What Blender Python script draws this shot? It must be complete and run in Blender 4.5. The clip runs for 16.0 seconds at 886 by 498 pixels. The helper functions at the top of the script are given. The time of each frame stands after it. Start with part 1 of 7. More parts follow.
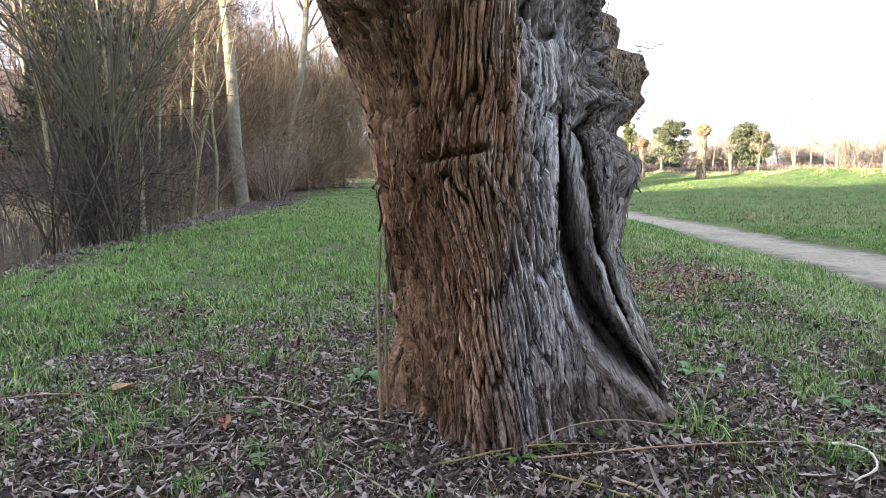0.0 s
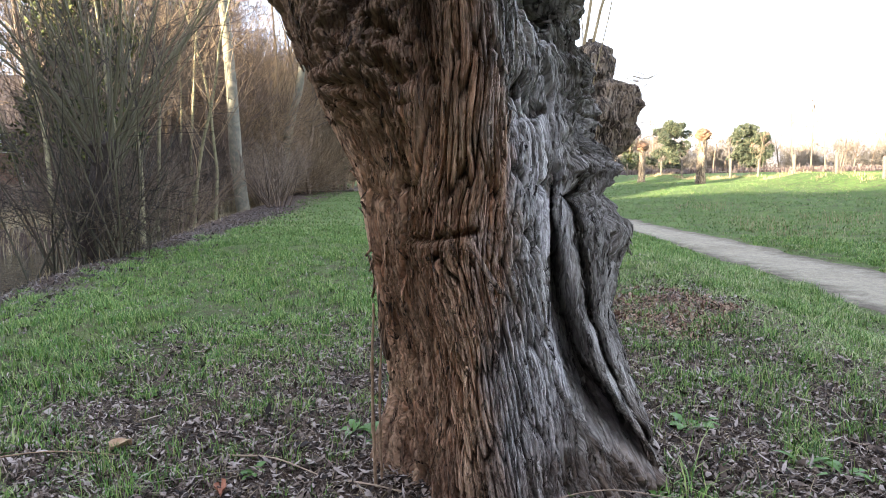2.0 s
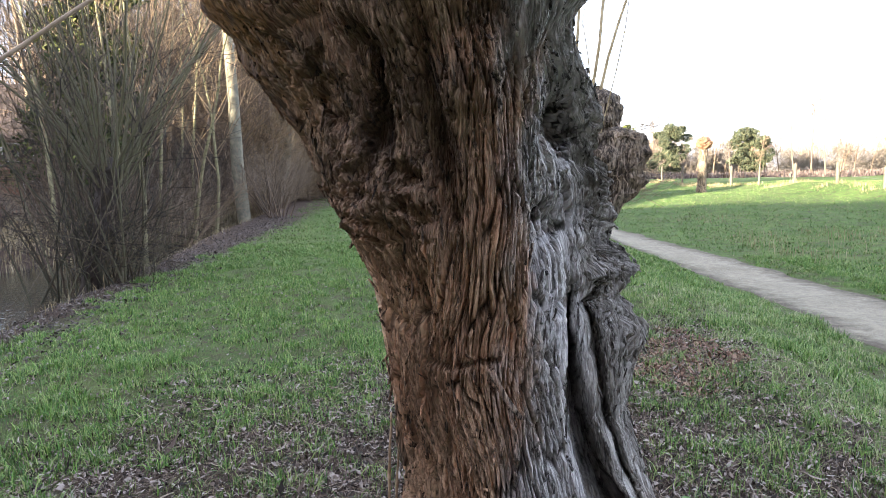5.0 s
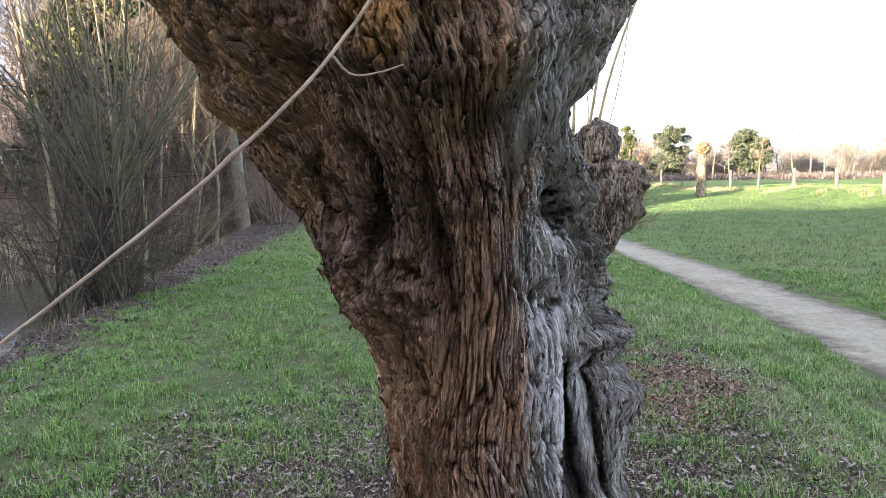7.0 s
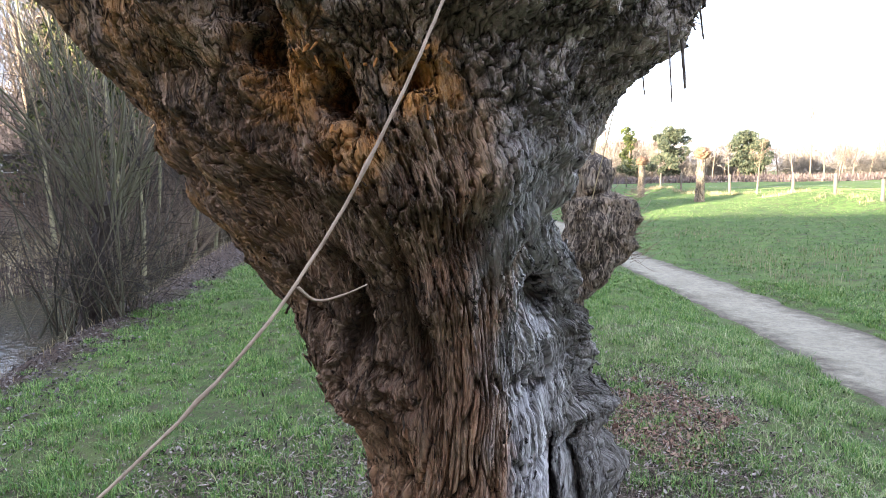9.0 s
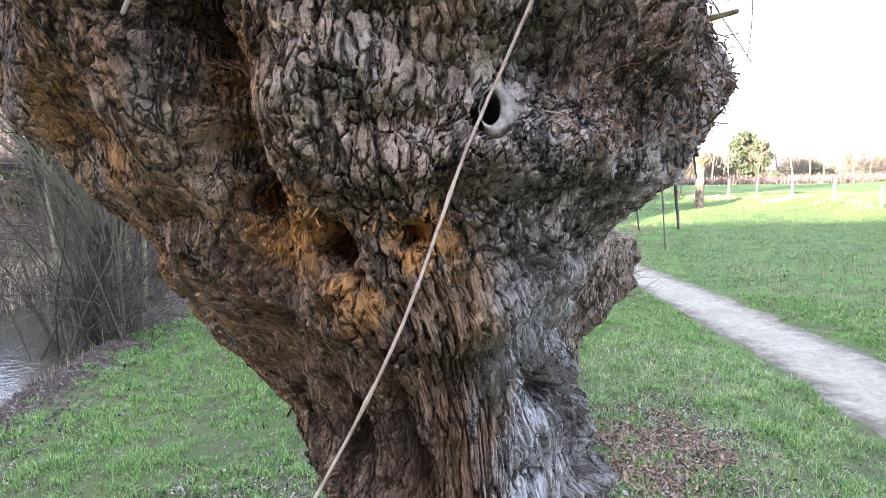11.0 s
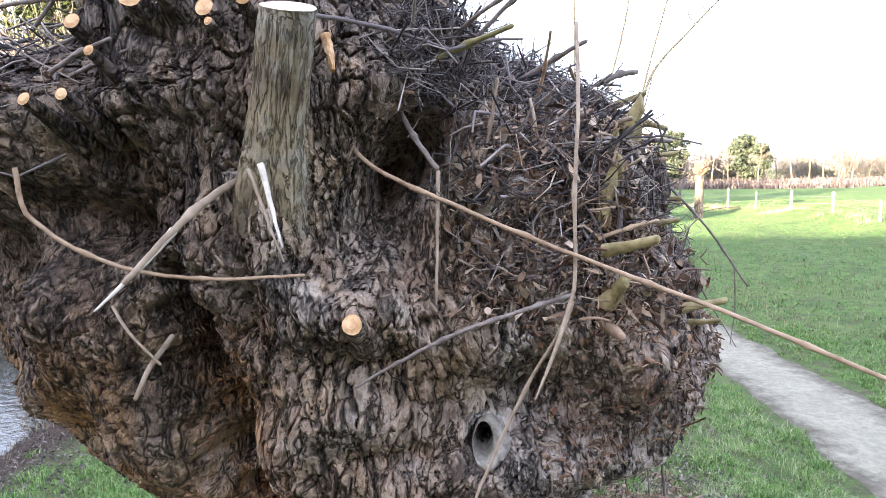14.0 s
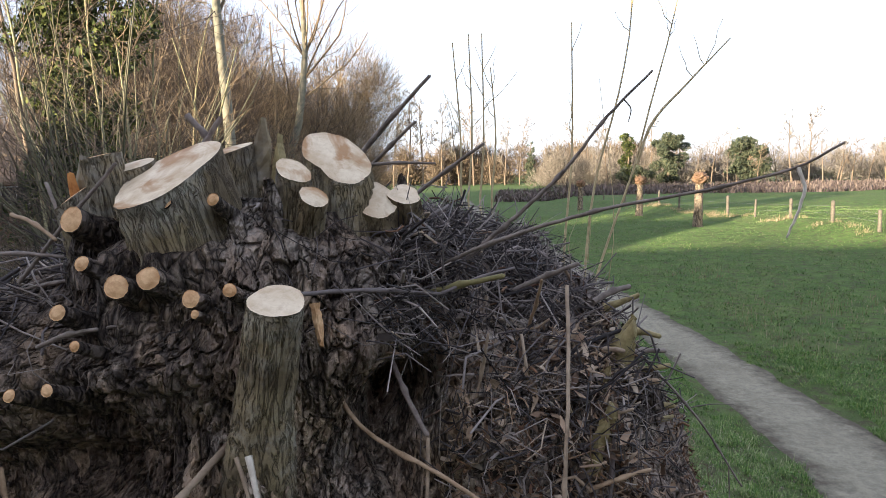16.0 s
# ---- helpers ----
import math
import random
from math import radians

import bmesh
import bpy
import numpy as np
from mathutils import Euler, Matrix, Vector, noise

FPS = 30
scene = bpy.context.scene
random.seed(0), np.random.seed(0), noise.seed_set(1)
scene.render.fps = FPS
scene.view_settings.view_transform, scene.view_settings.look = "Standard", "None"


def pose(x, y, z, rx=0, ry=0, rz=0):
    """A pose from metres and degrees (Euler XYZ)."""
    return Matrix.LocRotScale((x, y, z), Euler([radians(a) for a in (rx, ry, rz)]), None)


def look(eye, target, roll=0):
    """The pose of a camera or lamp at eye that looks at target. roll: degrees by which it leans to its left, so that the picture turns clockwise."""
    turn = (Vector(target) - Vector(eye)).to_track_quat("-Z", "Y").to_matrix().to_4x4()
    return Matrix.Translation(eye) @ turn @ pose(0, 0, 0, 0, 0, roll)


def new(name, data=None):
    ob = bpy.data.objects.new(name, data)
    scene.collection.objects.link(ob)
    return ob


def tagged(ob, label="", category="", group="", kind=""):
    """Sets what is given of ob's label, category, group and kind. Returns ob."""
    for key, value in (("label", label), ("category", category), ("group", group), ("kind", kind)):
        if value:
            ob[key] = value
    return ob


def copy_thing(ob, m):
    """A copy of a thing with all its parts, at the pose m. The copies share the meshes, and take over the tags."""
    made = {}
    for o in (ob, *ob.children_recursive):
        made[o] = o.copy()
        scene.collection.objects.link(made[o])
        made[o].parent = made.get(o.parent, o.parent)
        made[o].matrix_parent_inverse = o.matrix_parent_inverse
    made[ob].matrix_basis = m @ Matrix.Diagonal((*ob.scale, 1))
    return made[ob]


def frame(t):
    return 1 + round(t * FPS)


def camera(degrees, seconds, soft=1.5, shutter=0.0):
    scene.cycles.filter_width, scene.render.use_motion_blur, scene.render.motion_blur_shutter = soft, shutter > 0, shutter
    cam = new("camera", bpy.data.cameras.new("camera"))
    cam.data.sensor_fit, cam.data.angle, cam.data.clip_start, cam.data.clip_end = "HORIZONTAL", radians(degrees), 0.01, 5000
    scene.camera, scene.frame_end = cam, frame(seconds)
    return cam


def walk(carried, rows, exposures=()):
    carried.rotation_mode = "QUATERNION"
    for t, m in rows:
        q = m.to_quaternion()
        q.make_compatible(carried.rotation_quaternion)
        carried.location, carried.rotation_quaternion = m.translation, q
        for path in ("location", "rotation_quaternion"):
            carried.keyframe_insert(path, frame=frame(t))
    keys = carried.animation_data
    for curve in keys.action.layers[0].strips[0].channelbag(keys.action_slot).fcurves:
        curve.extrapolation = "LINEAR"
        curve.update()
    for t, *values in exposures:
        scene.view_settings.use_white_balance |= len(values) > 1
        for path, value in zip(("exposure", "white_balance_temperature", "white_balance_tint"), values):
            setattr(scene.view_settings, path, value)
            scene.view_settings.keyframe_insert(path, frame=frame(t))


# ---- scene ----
import itertools

EXPOSURE = 3.4
cam = camera(70.0, 16.0, soft=0.5)
PATH = [
    (0, (0.181, -2.783, 1.127), (-0.028, -0.808, 0.895), -1.1),
    (0.5, (0.194, -2.797, 1.249), (-0.016, -0.822, 1.017), -1.1),
    (1, (0.203, -2.807, 1.339), (-0.007, -0.831, 1.108), -1.2),
    (1.5, (0.211, -2.79, 1.386), (0.0, -0.815, 1.155), -1.2),
    (2, (0.222, -2.773, 1.432), (0.011, -0.797, 1.201), -1.2),
    (2.5, (0.222, -2.769, 1.524), (0.011, -0.793, 1.295), -1.2),
    (3, (0.195, -2.74, 1.627), (-0.015, -0.764, 1.398), -1.2),
    (3.5, (0.166, -2.718, 1.705), (-0.044, -0.743, 1.477), -1.1),
    (4, (0.158, -2.717, 1.774), (-0.052, -0.742, 1.547), -1.1),
    (6.5, (0.136, -2.763, 2.138), (-0.074, -0.787, 1.909), -1.1),
    (7, (0.16, -2.732, 2.232), (-0.049, -0.756, 2.004), -1.1),
    (7.5, (0.191, -2.722, 2.33), (-0.019, -0.746, 2.101), -1.0),
    (8, (0.208, -2.727, 2.415), (-0.002, -0.751, 2.185), -1.0),
    (10.5, (0.237, -2.719, 2.857), (0.029, -0.743, 2.629), -1.2),
    (11, (0.238, -2.714, 2.972), (0.029, -0.738, 2.743), -1.2),
    (11.5, (0.244, -2.7, 3.098), (0.034, -0.724, 2.871), -1.2),
    (12, (0.263, -2.685, 3.233), (0.054, -0.709, 3.006), -1.2),
    (12.5, (0.278, -2.685, 3.367), (0.068, -0.709, 3.141), -1.2),
    (13, (0.278, -2.69, 3.499), (0.068, -0.714, 3.272), -1.2),
    (13.5, (0.272, -2.702, 3.64), (0.062, -0.726, 3.409), -1.2),
    (14, (0.263, -2.696, 3.772), (0.055, -0.72, 3.539), -1.1),
    (14.5, (0.275, -2.696, 3.908), (0.067, -0.721, 3.675), -1.1),
    (15, (0.27, -2.694, 4.039), (0.062, -0.718, 3.808), -1.1),
    (15.5, (0.281, -2.663, 4.18), (0.073, -0.688, 3.947), -1.1),
    (16, (0.287, -2.619, 4.328), (0.08, -0.644, 4.097), -1.2),
]
walk(cam, [(t, look(eye, target, roll)) for t, eye, target, roll in PATH], exposures=[(0.0, EXPOSURE, 6400, 10), (8.0, EXPOSURE, 6200, 11.2), (10.0, EXPOSURE + 0.5, 6000, 12), (12.0, EXPOSURE + 0.78, 5950, 12.5), (13.2, EXPOSURE + 0.65, 6000, 11.7), (14.4, EXPOSURE + 0.4, 6200, 10.5), (15.0, EXPOSURE - 0.1, 6350, 10), (16.0, EXPOSURE - 1.0, 6400, 8.5)])

# ---- world and sun ----
SUN_EL, SUN_AZ = 9.0, 222.0   # degrees; azimuth counted from +y towards +x, the way the sun stands
world = bpy.data.worlds.new("sky")
scene.world = world
world.use_nodes = True
wn = world.node_tree.nodes
sky = wn.new("ShaderNodeTexSky")
sky.sky_type, sky.sun_disc = "NISHITA", False
sky.sun_elevation, sky.sun_rotation = radians(SUN_EL), radians(SUN_AZ)
sky.air_density, sky.dust_density, sky.ozone_density = 1.0, 1.5, 1.0
haze = wn.new("ShaderNodeMix")   # thin bright haze over the whole sky
haze.data_type = "RGBA"
haze.inputs[0].default_value, haze.inputs[7].default_value = 0.62, (5.2, 5.5, 6.9, 1.0)
world.node_tree.links.new(sky.outputs[0], haze.inputs[6])
world.node_tree.links.new(haze.outputs[2], wn["Background"].inputs[0])
wn["Background"].inputs[1].default_value = 0.055
sun = new("sun", bpy.data.lights.new("sun", "SUN"))
sun.data.energy, sun.data.angle, sun.data.color = 4.1, radians(0.6), (1.0, 0.84, 0.62)
e, a = radians(SUN_EL), radians(SUN_AZ)
sun.matrix_world = look((0, 0, 30), Vector((0, 0, 30)) - Vector((math.sin(a) * math.cos(e), math.cos(a) * math.cos(e), math.sin(e))))


# ---- materials ----
class Nodes:
    """A small builder of node materials."""

    def __init__(self, name):
        self.m = bpy.data.materials.new(name)
        self.m.use_nodes = True
        self.t = self.m.node_tree
        self.b = self.t.nodes["Principled BSDF"]
        self.co = self.t.nodes.new("ShaderNodeTexCoord").outputs["Object"]

    def put(self, socket, v):
        if isinstance(v, bpy.types.NodeSocket):
            self.t.links.new(v, socket)
        elif isinstance(v, (int, float)):
            socket.default_value = v
        else:
            socket.default_value = (*v, 1.0) if len(v) == 3 and socket.type == "RGBA" else v

    def noise(self, scale, detail=4.0, rough=0.6, stretch=None, distort=0.0):
        n = self.t.nodes.new("ShaderNodeTexNoise")
        src = self.co
        if stretch:
            mp = self.t.nodes.new("ShaderNodeMapping")
            mp.inputs["Scale"].default_value = stretch
            self.t.links.new(src, mp.inputs[0])
            src = mp.outputs[0]
        self.t.links.new(src, n.inputs["Vector"])
        n.inputs["Scale"].default_value, n.inputs["Detail"].default_value = scale, detail
        n.inputs["Roughness"].default_value, n.inputs["Distortion"].default_value = rough, distort
        return n.outputs[0]

    def ramp(self, fac, lo, hi, a=0.0, b=1.0):
        n = self.t.nodes.new("ShaderNodeMapRange")
        for k, v in zip(range(5), (fac, lo, hi, a, b)):
            self.put(n.inputs[k], v)
        return n.outputs[0]

    def mix(self, fac, a, b, how="MIX"):
        n = self.t.nodes.new("ShaderNodeMix")
        n.data_type, n.blend_type = "RGBA", how
        self.put(n.inputs[0], fac), self.put(n.inputs[6], a), self.put(n.inputs[7], b)
        return n.outputs[2]

    def math(self, op, a, b=0.0):
        n = self.t.nodes.new("ShaderNodeMath")
        n.operation = op
        self.put(n.inputs[0], a), self.put(n.inputs[1], b)
        return n.outputs[0]

    def sep(self):
        n = self.t.nodes.new("ShaderNodeSeparateXYZ")
        self.t.links.new(self.co, n.inputs[0])
        return n.outputs

    def near(self, p, r, soft):
        """1 near the place p, 0 past r + soft, with a ragged edge."""
        n = self.t.nodes.new("ShaderNodeVectorMath")
        n.operation = "DISTANCE"
        self.t.links.new(self.co, n.inputs[0])
        n.inputs[1].default_value = p
        ragged = self.math("ADD", n.outputs[1], self.ramp(self.noise(14.0), 0.3, 0.7, -soft, soft))
        return self.ramp(ragged, r, r + soft, 1.0, 0.0)

    def island(self):
        return self.t.nodes.new("ShaderNodeNewGeometry").outputs["Random Per Island"]

    def thing(self):
        return self.t.nodes.new("ShaderNodeObjectInfo").outputs["Random"]

    def bump(self, height, strength=0.5, distance=0.01):
        n = self.t.nodes.new("ShaderNodeBump")
        n.inputs["Strength"].default_value, n.inputs["Distance"].default_value = strength, distance
        self.t.links.new(height, n.inputs["Height"])
        self.t.links.new(n.outputs[0], self.b.inputs["Normal"])

    def done(self, colour, rough=0.8, metal=0.0, spec=0.3):
        self.put(self.b.inputs["Base Color"], colour), self.put(self.b.inputs["Roughness"], rough)
        self.put(self.b.inputs["Metallic"], metal), self.put(self.b.inputs["Specular IOR Level"], spec)
        return self.m


def bark_material(name="willow_bark", old=True, cells=False):
    """Furrowed bark; old: with the stains, rot and grey side of the old trunk; cells: the plates come with the mesh."""
    n = Nodes(name)
    x, y, z = n.sep()
    t_ = n.ramp(n.math("ADD", z, n.ramp(n.noise(3, 3), 0.3, 0.7, -0.25, 0.25)), 2.5, 3.05)
    red, tan_ = n.mix(t_, (0.40, 0.205, 0.115), (0.24, 0.155, 0.105)), n.mix(t_, (0.80, 0.545, 0.36), (0.50, 0.395, 0.30))
    brown = n.mix(n.ramp(n.noise(9, 5, 0.65, (1, 1, 0.25)), 0.35, 0.65), red if old else (0.19, 0.14, 0.085), tan_ if old else (0.42, 0.325, 0.205))
    grey = n.mix(n.ramp(n.noise(16, 5, 0.7, (1, 1, 0.2)), 0.3, 0.7), n.mix(t_, (0.36, 0.375, 0.38), (0.35, 0.325, 0.29)), n.mix(t_, (0.72, 0.735, 0.73), (0.70, 0.665, 0.61)))
    side = n.ramp(n.math("ADD", x, n.ramp(n.noise(4, 5, 0.65, (1, 1, 0.35)), 0.3, 0.7, -0.10, 0.10)), 0.12, 0.25)
    high = n.ramp(n.math("ADD", z, n.ramp(n.noise(5, 5, 0.7), 0.3, 0.7, -0.5, 0.5)), 2.7, 3.2)
    side = n.math("MULTIPLY", side, n.ramp(z, 2.55, 3.0, 0.9, 0.5))
    side = n.math("MAXIMUM", side, n.math("MULTIPLY", n.math("MULTIPLY", high, n.ramp(x, -0.7, -0.3, 0.3, 1.0)), n.ramp(n.noise(5, 6, 0.7), 0.46, 0.62, 0.0, 0.48)))
    if not old:
        side = n.ramp(n.noise(5, 5, 0.7), 0.35, 0.7, 0.0, 0.3)
    col = n.mix(side, brown, grey)
    if old:
        flank = n.math("MULTIPLY", n.ramp(n.math("ADD", x, n.ramp(n.noise(6, 5, 0.65, (1, 1, 0.35)), 0.3, 0.7, -0.10, 0.10)), 0.40, 0.52), n.ramp(z, 2.1, 2.6, 0.85, 0.0))
        col = n.mix(flank, col, n.mix(n.ramp(n.noise(18, 4, 0.6, (1, 1, 0.2)), 0.4, 0.62), (0.13, 0.122, 0.10), (0.31, 0.295, 0.25)))   # old grey-green wood of the flank

    def spot(cx, cz, r, soft, squash=1.0):
        a, b = n.math("MULTIPLY", n.math("SUBTRACT", x, cx), squash), n.math("SUBTRACT", z, cz)
        d = n.math("SQRT", n.math("ADD", n.math("MULTIPLY", a, a), n.math("MULTIPLY", b, b)))
        d = n.math("ADD", d, n.ramp(n.noise(14, 4), 0.3, 0.7, -soft * 0.6, soft * 0.6))
        return n.math("MULTIPLY", n.ramp(d, r, r + soft, 1.0, 0.0), n.ramp(y, -0.5, -0.6))

    if old:
        moss = n.math("MULTIPLY", n.ramp(n.noise(3.2, 5, 0.7), 0.58, 0.74), 0.18)
        col = n.mix(moss, col, (0.17, 0.165, 0.085))
        stain_and_dark = n.math("MULTIPLY", n.ramp(n.noise(3.0, 5, 0.65, (1, 1, 0.6)), 0.50, 0.64), n.ramp(z, 1.7, 2.4, 0.15, 0.50))
        stain_and_dark = n.math("MULTIPLY", stain_and_dark, n.ramp(x, -0.1, 0.2, 1.0, 0.4))
        # left of the head mixed to dark brown, with a ragged edge
        dark_lobe = n.math("MULTIPLY", n.ramp(n.math("ADD", x, n.ramp(n.noise(5, 4), 0.3, 0.7, -0.15, 0.15)), -0.27, -0.52), n.ramp(z, 3.0, 3.28, 0.0, 0.85))
        stain_and_dark = n.math("MAXIMUM", stain_and_dark, dark_lobe)
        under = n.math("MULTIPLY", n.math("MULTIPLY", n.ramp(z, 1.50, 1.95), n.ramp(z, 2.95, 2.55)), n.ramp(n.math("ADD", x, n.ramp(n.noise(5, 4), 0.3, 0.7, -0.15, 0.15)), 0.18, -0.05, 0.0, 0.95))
        stain_and_dark = n.math("MAXIMUM", stain_and_dark, n.math("MULTIPLY", under, n.ramp(n.noise(7, 5, 0.7, (1, 1, 0.4)), 0.34, 0.6, 1.0, 0.62)))   # dark brown streaks under the head, left of centre
        rust = n.math("MULTIPLY", n.math("MULTIPLY", n.ramp(n.math("ADD", x, n.ramp(n.noise(6, 5, 0.7), 0.3, 0.7, -0.14, 0.14)), 0.26, 0.42), n.ramp(z, 3.0, 3.2)), n.ramp(n.noise(9, 5, 0.7), 0.36, 0.58, 0.25, 0.85))
        col = n.mix(rust, col, (0.17, 0.098, 0.062))   # crumbling red-brown wood of the right lobe
        splash = n.ramp(n.math("ADD", z, n.ramp(n.noise(7, 5, 0.7), 0.3, 0.7, -0.12, 0.12)), 0.10, 0.42, 0.62, 0.0)
        col = n.mix(splash, col, (0.15, 0.088, 0.056))   # earth splashed up the foot
        col = n.mix(stain_and_dark, col, (0.066, 0.044, 0.034))
        tan = n.math("MULTIPLY", n.ramp(n.noise(4.2, 5, 0.65, (1, 1, 0.6)), 0.53, 0.64), n.ramp(z, 2.0, 2.8, 0.1, 0.7))
        col = n.mix(tan, col, (0.46, 0.335, 0.20))
        ochre = n.math("MULTIPLY", n.ramp(x, -0.30, -0.75), n.ramp(n.noise(8, 5, 0.7, (1, 1, 0.3)), 0.44, 0.58, 0.0, 0.85))
        ochre = n.math("MULTIPLY", n.math("MULTIPLY", ochre, n.ramp(z, 3.55, 3.15)), n.ramp(z, 1.9, 2.4))
        col = n.mix(ochre, col, (0.43, 0.225, 0.075))
        rot = n.math("MAXIMUM", spot(-0.34, 2.85, 0.05, 0.12), spot(0.03, 2.80, 0.03, 0.08))
        rot = n.math("MAXIMUM", rot, n.math("MULTIPLY", spot(-0.17, 2.66, 0.03, 0.10), 0.7))
        rot = n.math("MAXIMUM", rot, n.math("MULTIPLY", spot(-0.40, 3.25, 0.05, 0.18, 2.0), 0.6))
        col = n.mix(n.math("MULTIPLY", rot, n.ramp(n.noise(22, 5, 0.7, (1, 1, 0.4)), 0.34, 0.50)), col, (0.56, 0.26, 0.075))
        dark = n.ramp(n.math("ADD", z, n.ramp(n.noise(6, 5, 0.7), 0.3, 0.7, -0.2, 0.2)), 3.60, 3.95, 0.0, 0.50)
        col = n.mix(n.math("MULTIPLY", dark, n.ramp(x, 0.0, 0.25, 1.0, 0.25)), col, (0.14, 0.126, 0.12))

    def blend(p, q):
        return n.math("ADD", n.math("MULTIPLY", p, n.math("SUBTRACT", 1.0, t_)), n.math("MULTIPLY", q, t_))

    if cells:
        at = n.t.nodes.new("ShaderNodeAttribute")
        at.attribute_name = "bark"
        sp = n.t.nodes.new("ShaderNodeSeparateXYZ")
        n.t.links.new(at.outputs["Vector"], sp.inputs[0])
        plate, edge, scale = sp.outputs
        gr = n.t.nodes.new("ShaderNodeAttribute")
        gr.attribute_name = "flow"
        n.co, keep = gr.outputs["Vector"], n.co
        grain = n.noise(1, 5, 0.7, (170, 16, 1))
        line = n.ramp(n.math("ABSOLUTE", n.math("SUBTRACT", n.noise(1, 3, 0.6, (75, 5, 1), 0.3), 0.5)), 0.0, 0.10)
        seam = n.ramp(n.math("ABSOLUTE", n.math("SUBTRACT", n.noise(1, 3, 0.6, (28, 2.2, 1), 0.3), 0.5)), 0.0, 0.06)
        n.co = keep
        gap = n.ramp(edge, 0.0, 0.19)

    def crack(p, q, wide):
        both = blend(p, q)
        return n.ramp(n.math("ABSOLUTE", n.math("SUBTRACT", both, 0.5)), 0.0, wide)

    sway = n.t.nodes.new("ShaderNodeTexNoise")   # the grain wavers and interlaces
    sway.inputs["Scale"].default_value, sway.inputs["Detail"].default_value = 5.0, 3.0
    n.t.links.new(n.co, sway.inputs["Vector"])
    push = n.t.nodes.new("ShaderNodeVectorMath")
    push.operation = "MULTIPLY_ADD"
    n.t.links.new(sway.outputs["Color"], push.inputs[0])
    push.inputs[1].default_value = (0.07, 0.03, 0.0)
    n.t.links.new(n.co, push.inputs[2])
    n.co = push.outputs[0]
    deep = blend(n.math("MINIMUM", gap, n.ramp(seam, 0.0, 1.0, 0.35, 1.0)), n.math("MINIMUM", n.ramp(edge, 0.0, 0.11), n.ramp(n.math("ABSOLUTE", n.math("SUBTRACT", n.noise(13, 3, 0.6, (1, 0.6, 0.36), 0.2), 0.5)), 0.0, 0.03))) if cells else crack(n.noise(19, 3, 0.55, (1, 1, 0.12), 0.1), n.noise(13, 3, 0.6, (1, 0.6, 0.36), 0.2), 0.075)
    def plates(scale, feature, socket):
        v = n.t.nodes.new("ShaderNodeTexVoronoi")
        v.feature = feature
        v.inputs["Scale"].default_value = scale
        mp = n.t.nodes.new("ShaderNodeMapping")
        mp.inputs["Scale"].default_value = (1.0, 0.6, 0.42)
        n.t.links.new(n.co, mp.inputs[0])
        n.t.links.new(mp.outputs[0], v.inputs["Vector"])
        return v.outputs[socket]

    broken = n.ramp(plates(30.0, "DISTANCE_TO_EDGE", "Distance"), 0.0, n.ramp(n.noise(9, 3), 0.35, 0.65, 0.04, 0.20))
    if not cells:
        deep = n.math("MINIMUM", deep, n.math("MAXIMUM", broken, n.math("SUBTRACT", 1.0, t_)))
    shade = n.t.nodes.new("ShaderNodeSeparateColor")
    n.t.links.new(plates(30.0, "F1", "Color"), shade.inputs[0])
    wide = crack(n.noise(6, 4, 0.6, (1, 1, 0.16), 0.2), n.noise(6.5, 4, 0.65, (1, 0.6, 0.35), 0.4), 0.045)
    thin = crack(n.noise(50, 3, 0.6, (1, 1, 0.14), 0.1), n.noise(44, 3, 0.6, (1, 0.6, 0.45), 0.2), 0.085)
    if cells:
        wide = n.math("MAXIMUM", wide, n.math("SUBTRACT", 0.85, t_))
        thin = blend(line, n.math("MAXIMUM", thin, 0.35))
    fibre = blend(grain if cells else n.noise(95, 4, 0.7, (1, 1, 0.16)), n.noise(95, 4, 0.7, (1, 0.7, 0.30)))
    low = n.math("ADD", n.math("MULTIPLY", plate, 0.34), n.math("ADD", n.math("MULTIPLY", scale, 0.22), 0.22)) if cells else n.noise(34, 3, 0.55, (1, 1, 0.13))
    tone = blend(low, n.math("ADD", n.math("MULTIPLY", n.noise(34, 4, 0.65, (1, 0.6, 0.45)), 0.5), n.ramp(shade.outputs[0], 0.0, 1.0, 0.10, 0.42)))
    relief = n.math("ADD", n.math("ADD", deep, n.math("MULTIPLY", wide, 1.2)), n.math("ADD", n.math("MULTIPLY", thin, 0.55), n.math("MULTIPLY", fibre, 0.6)))
    relief = n.math("ADD", relief, n.math("MULTIPLY", tone, 1.0))
    col = n.mix(n.ramp(tone, 0.36, 0.50, 0.42 if cells else 0.38, 0.0), col, n.mix(side, (0.115, 0.080, 0.055), (0.26, 0.255, 0.24)))
    col = n.mix(n.ramp(tone, 0.54, 0.68, 0.0, 0.45), col, n.mix(side, (0.52, 0.37, 0.245), (0.72, 0.72, 0.69)))
    # cracks: dark inner bark, taken near black to add the furrows' shade in colour
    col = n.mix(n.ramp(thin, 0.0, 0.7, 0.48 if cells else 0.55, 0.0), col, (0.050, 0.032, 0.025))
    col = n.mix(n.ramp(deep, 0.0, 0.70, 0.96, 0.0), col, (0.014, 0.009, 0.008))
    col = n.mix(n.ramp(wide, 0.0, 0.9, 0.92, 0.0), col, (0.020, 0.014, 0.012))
    col = n.mix(n.ramp(fibre, 0.5, 0.72, 0.0, 0.4), col, n.mix(side, (0.46, 0.35, 0.25), (0.62, 0.60, 0.57)))
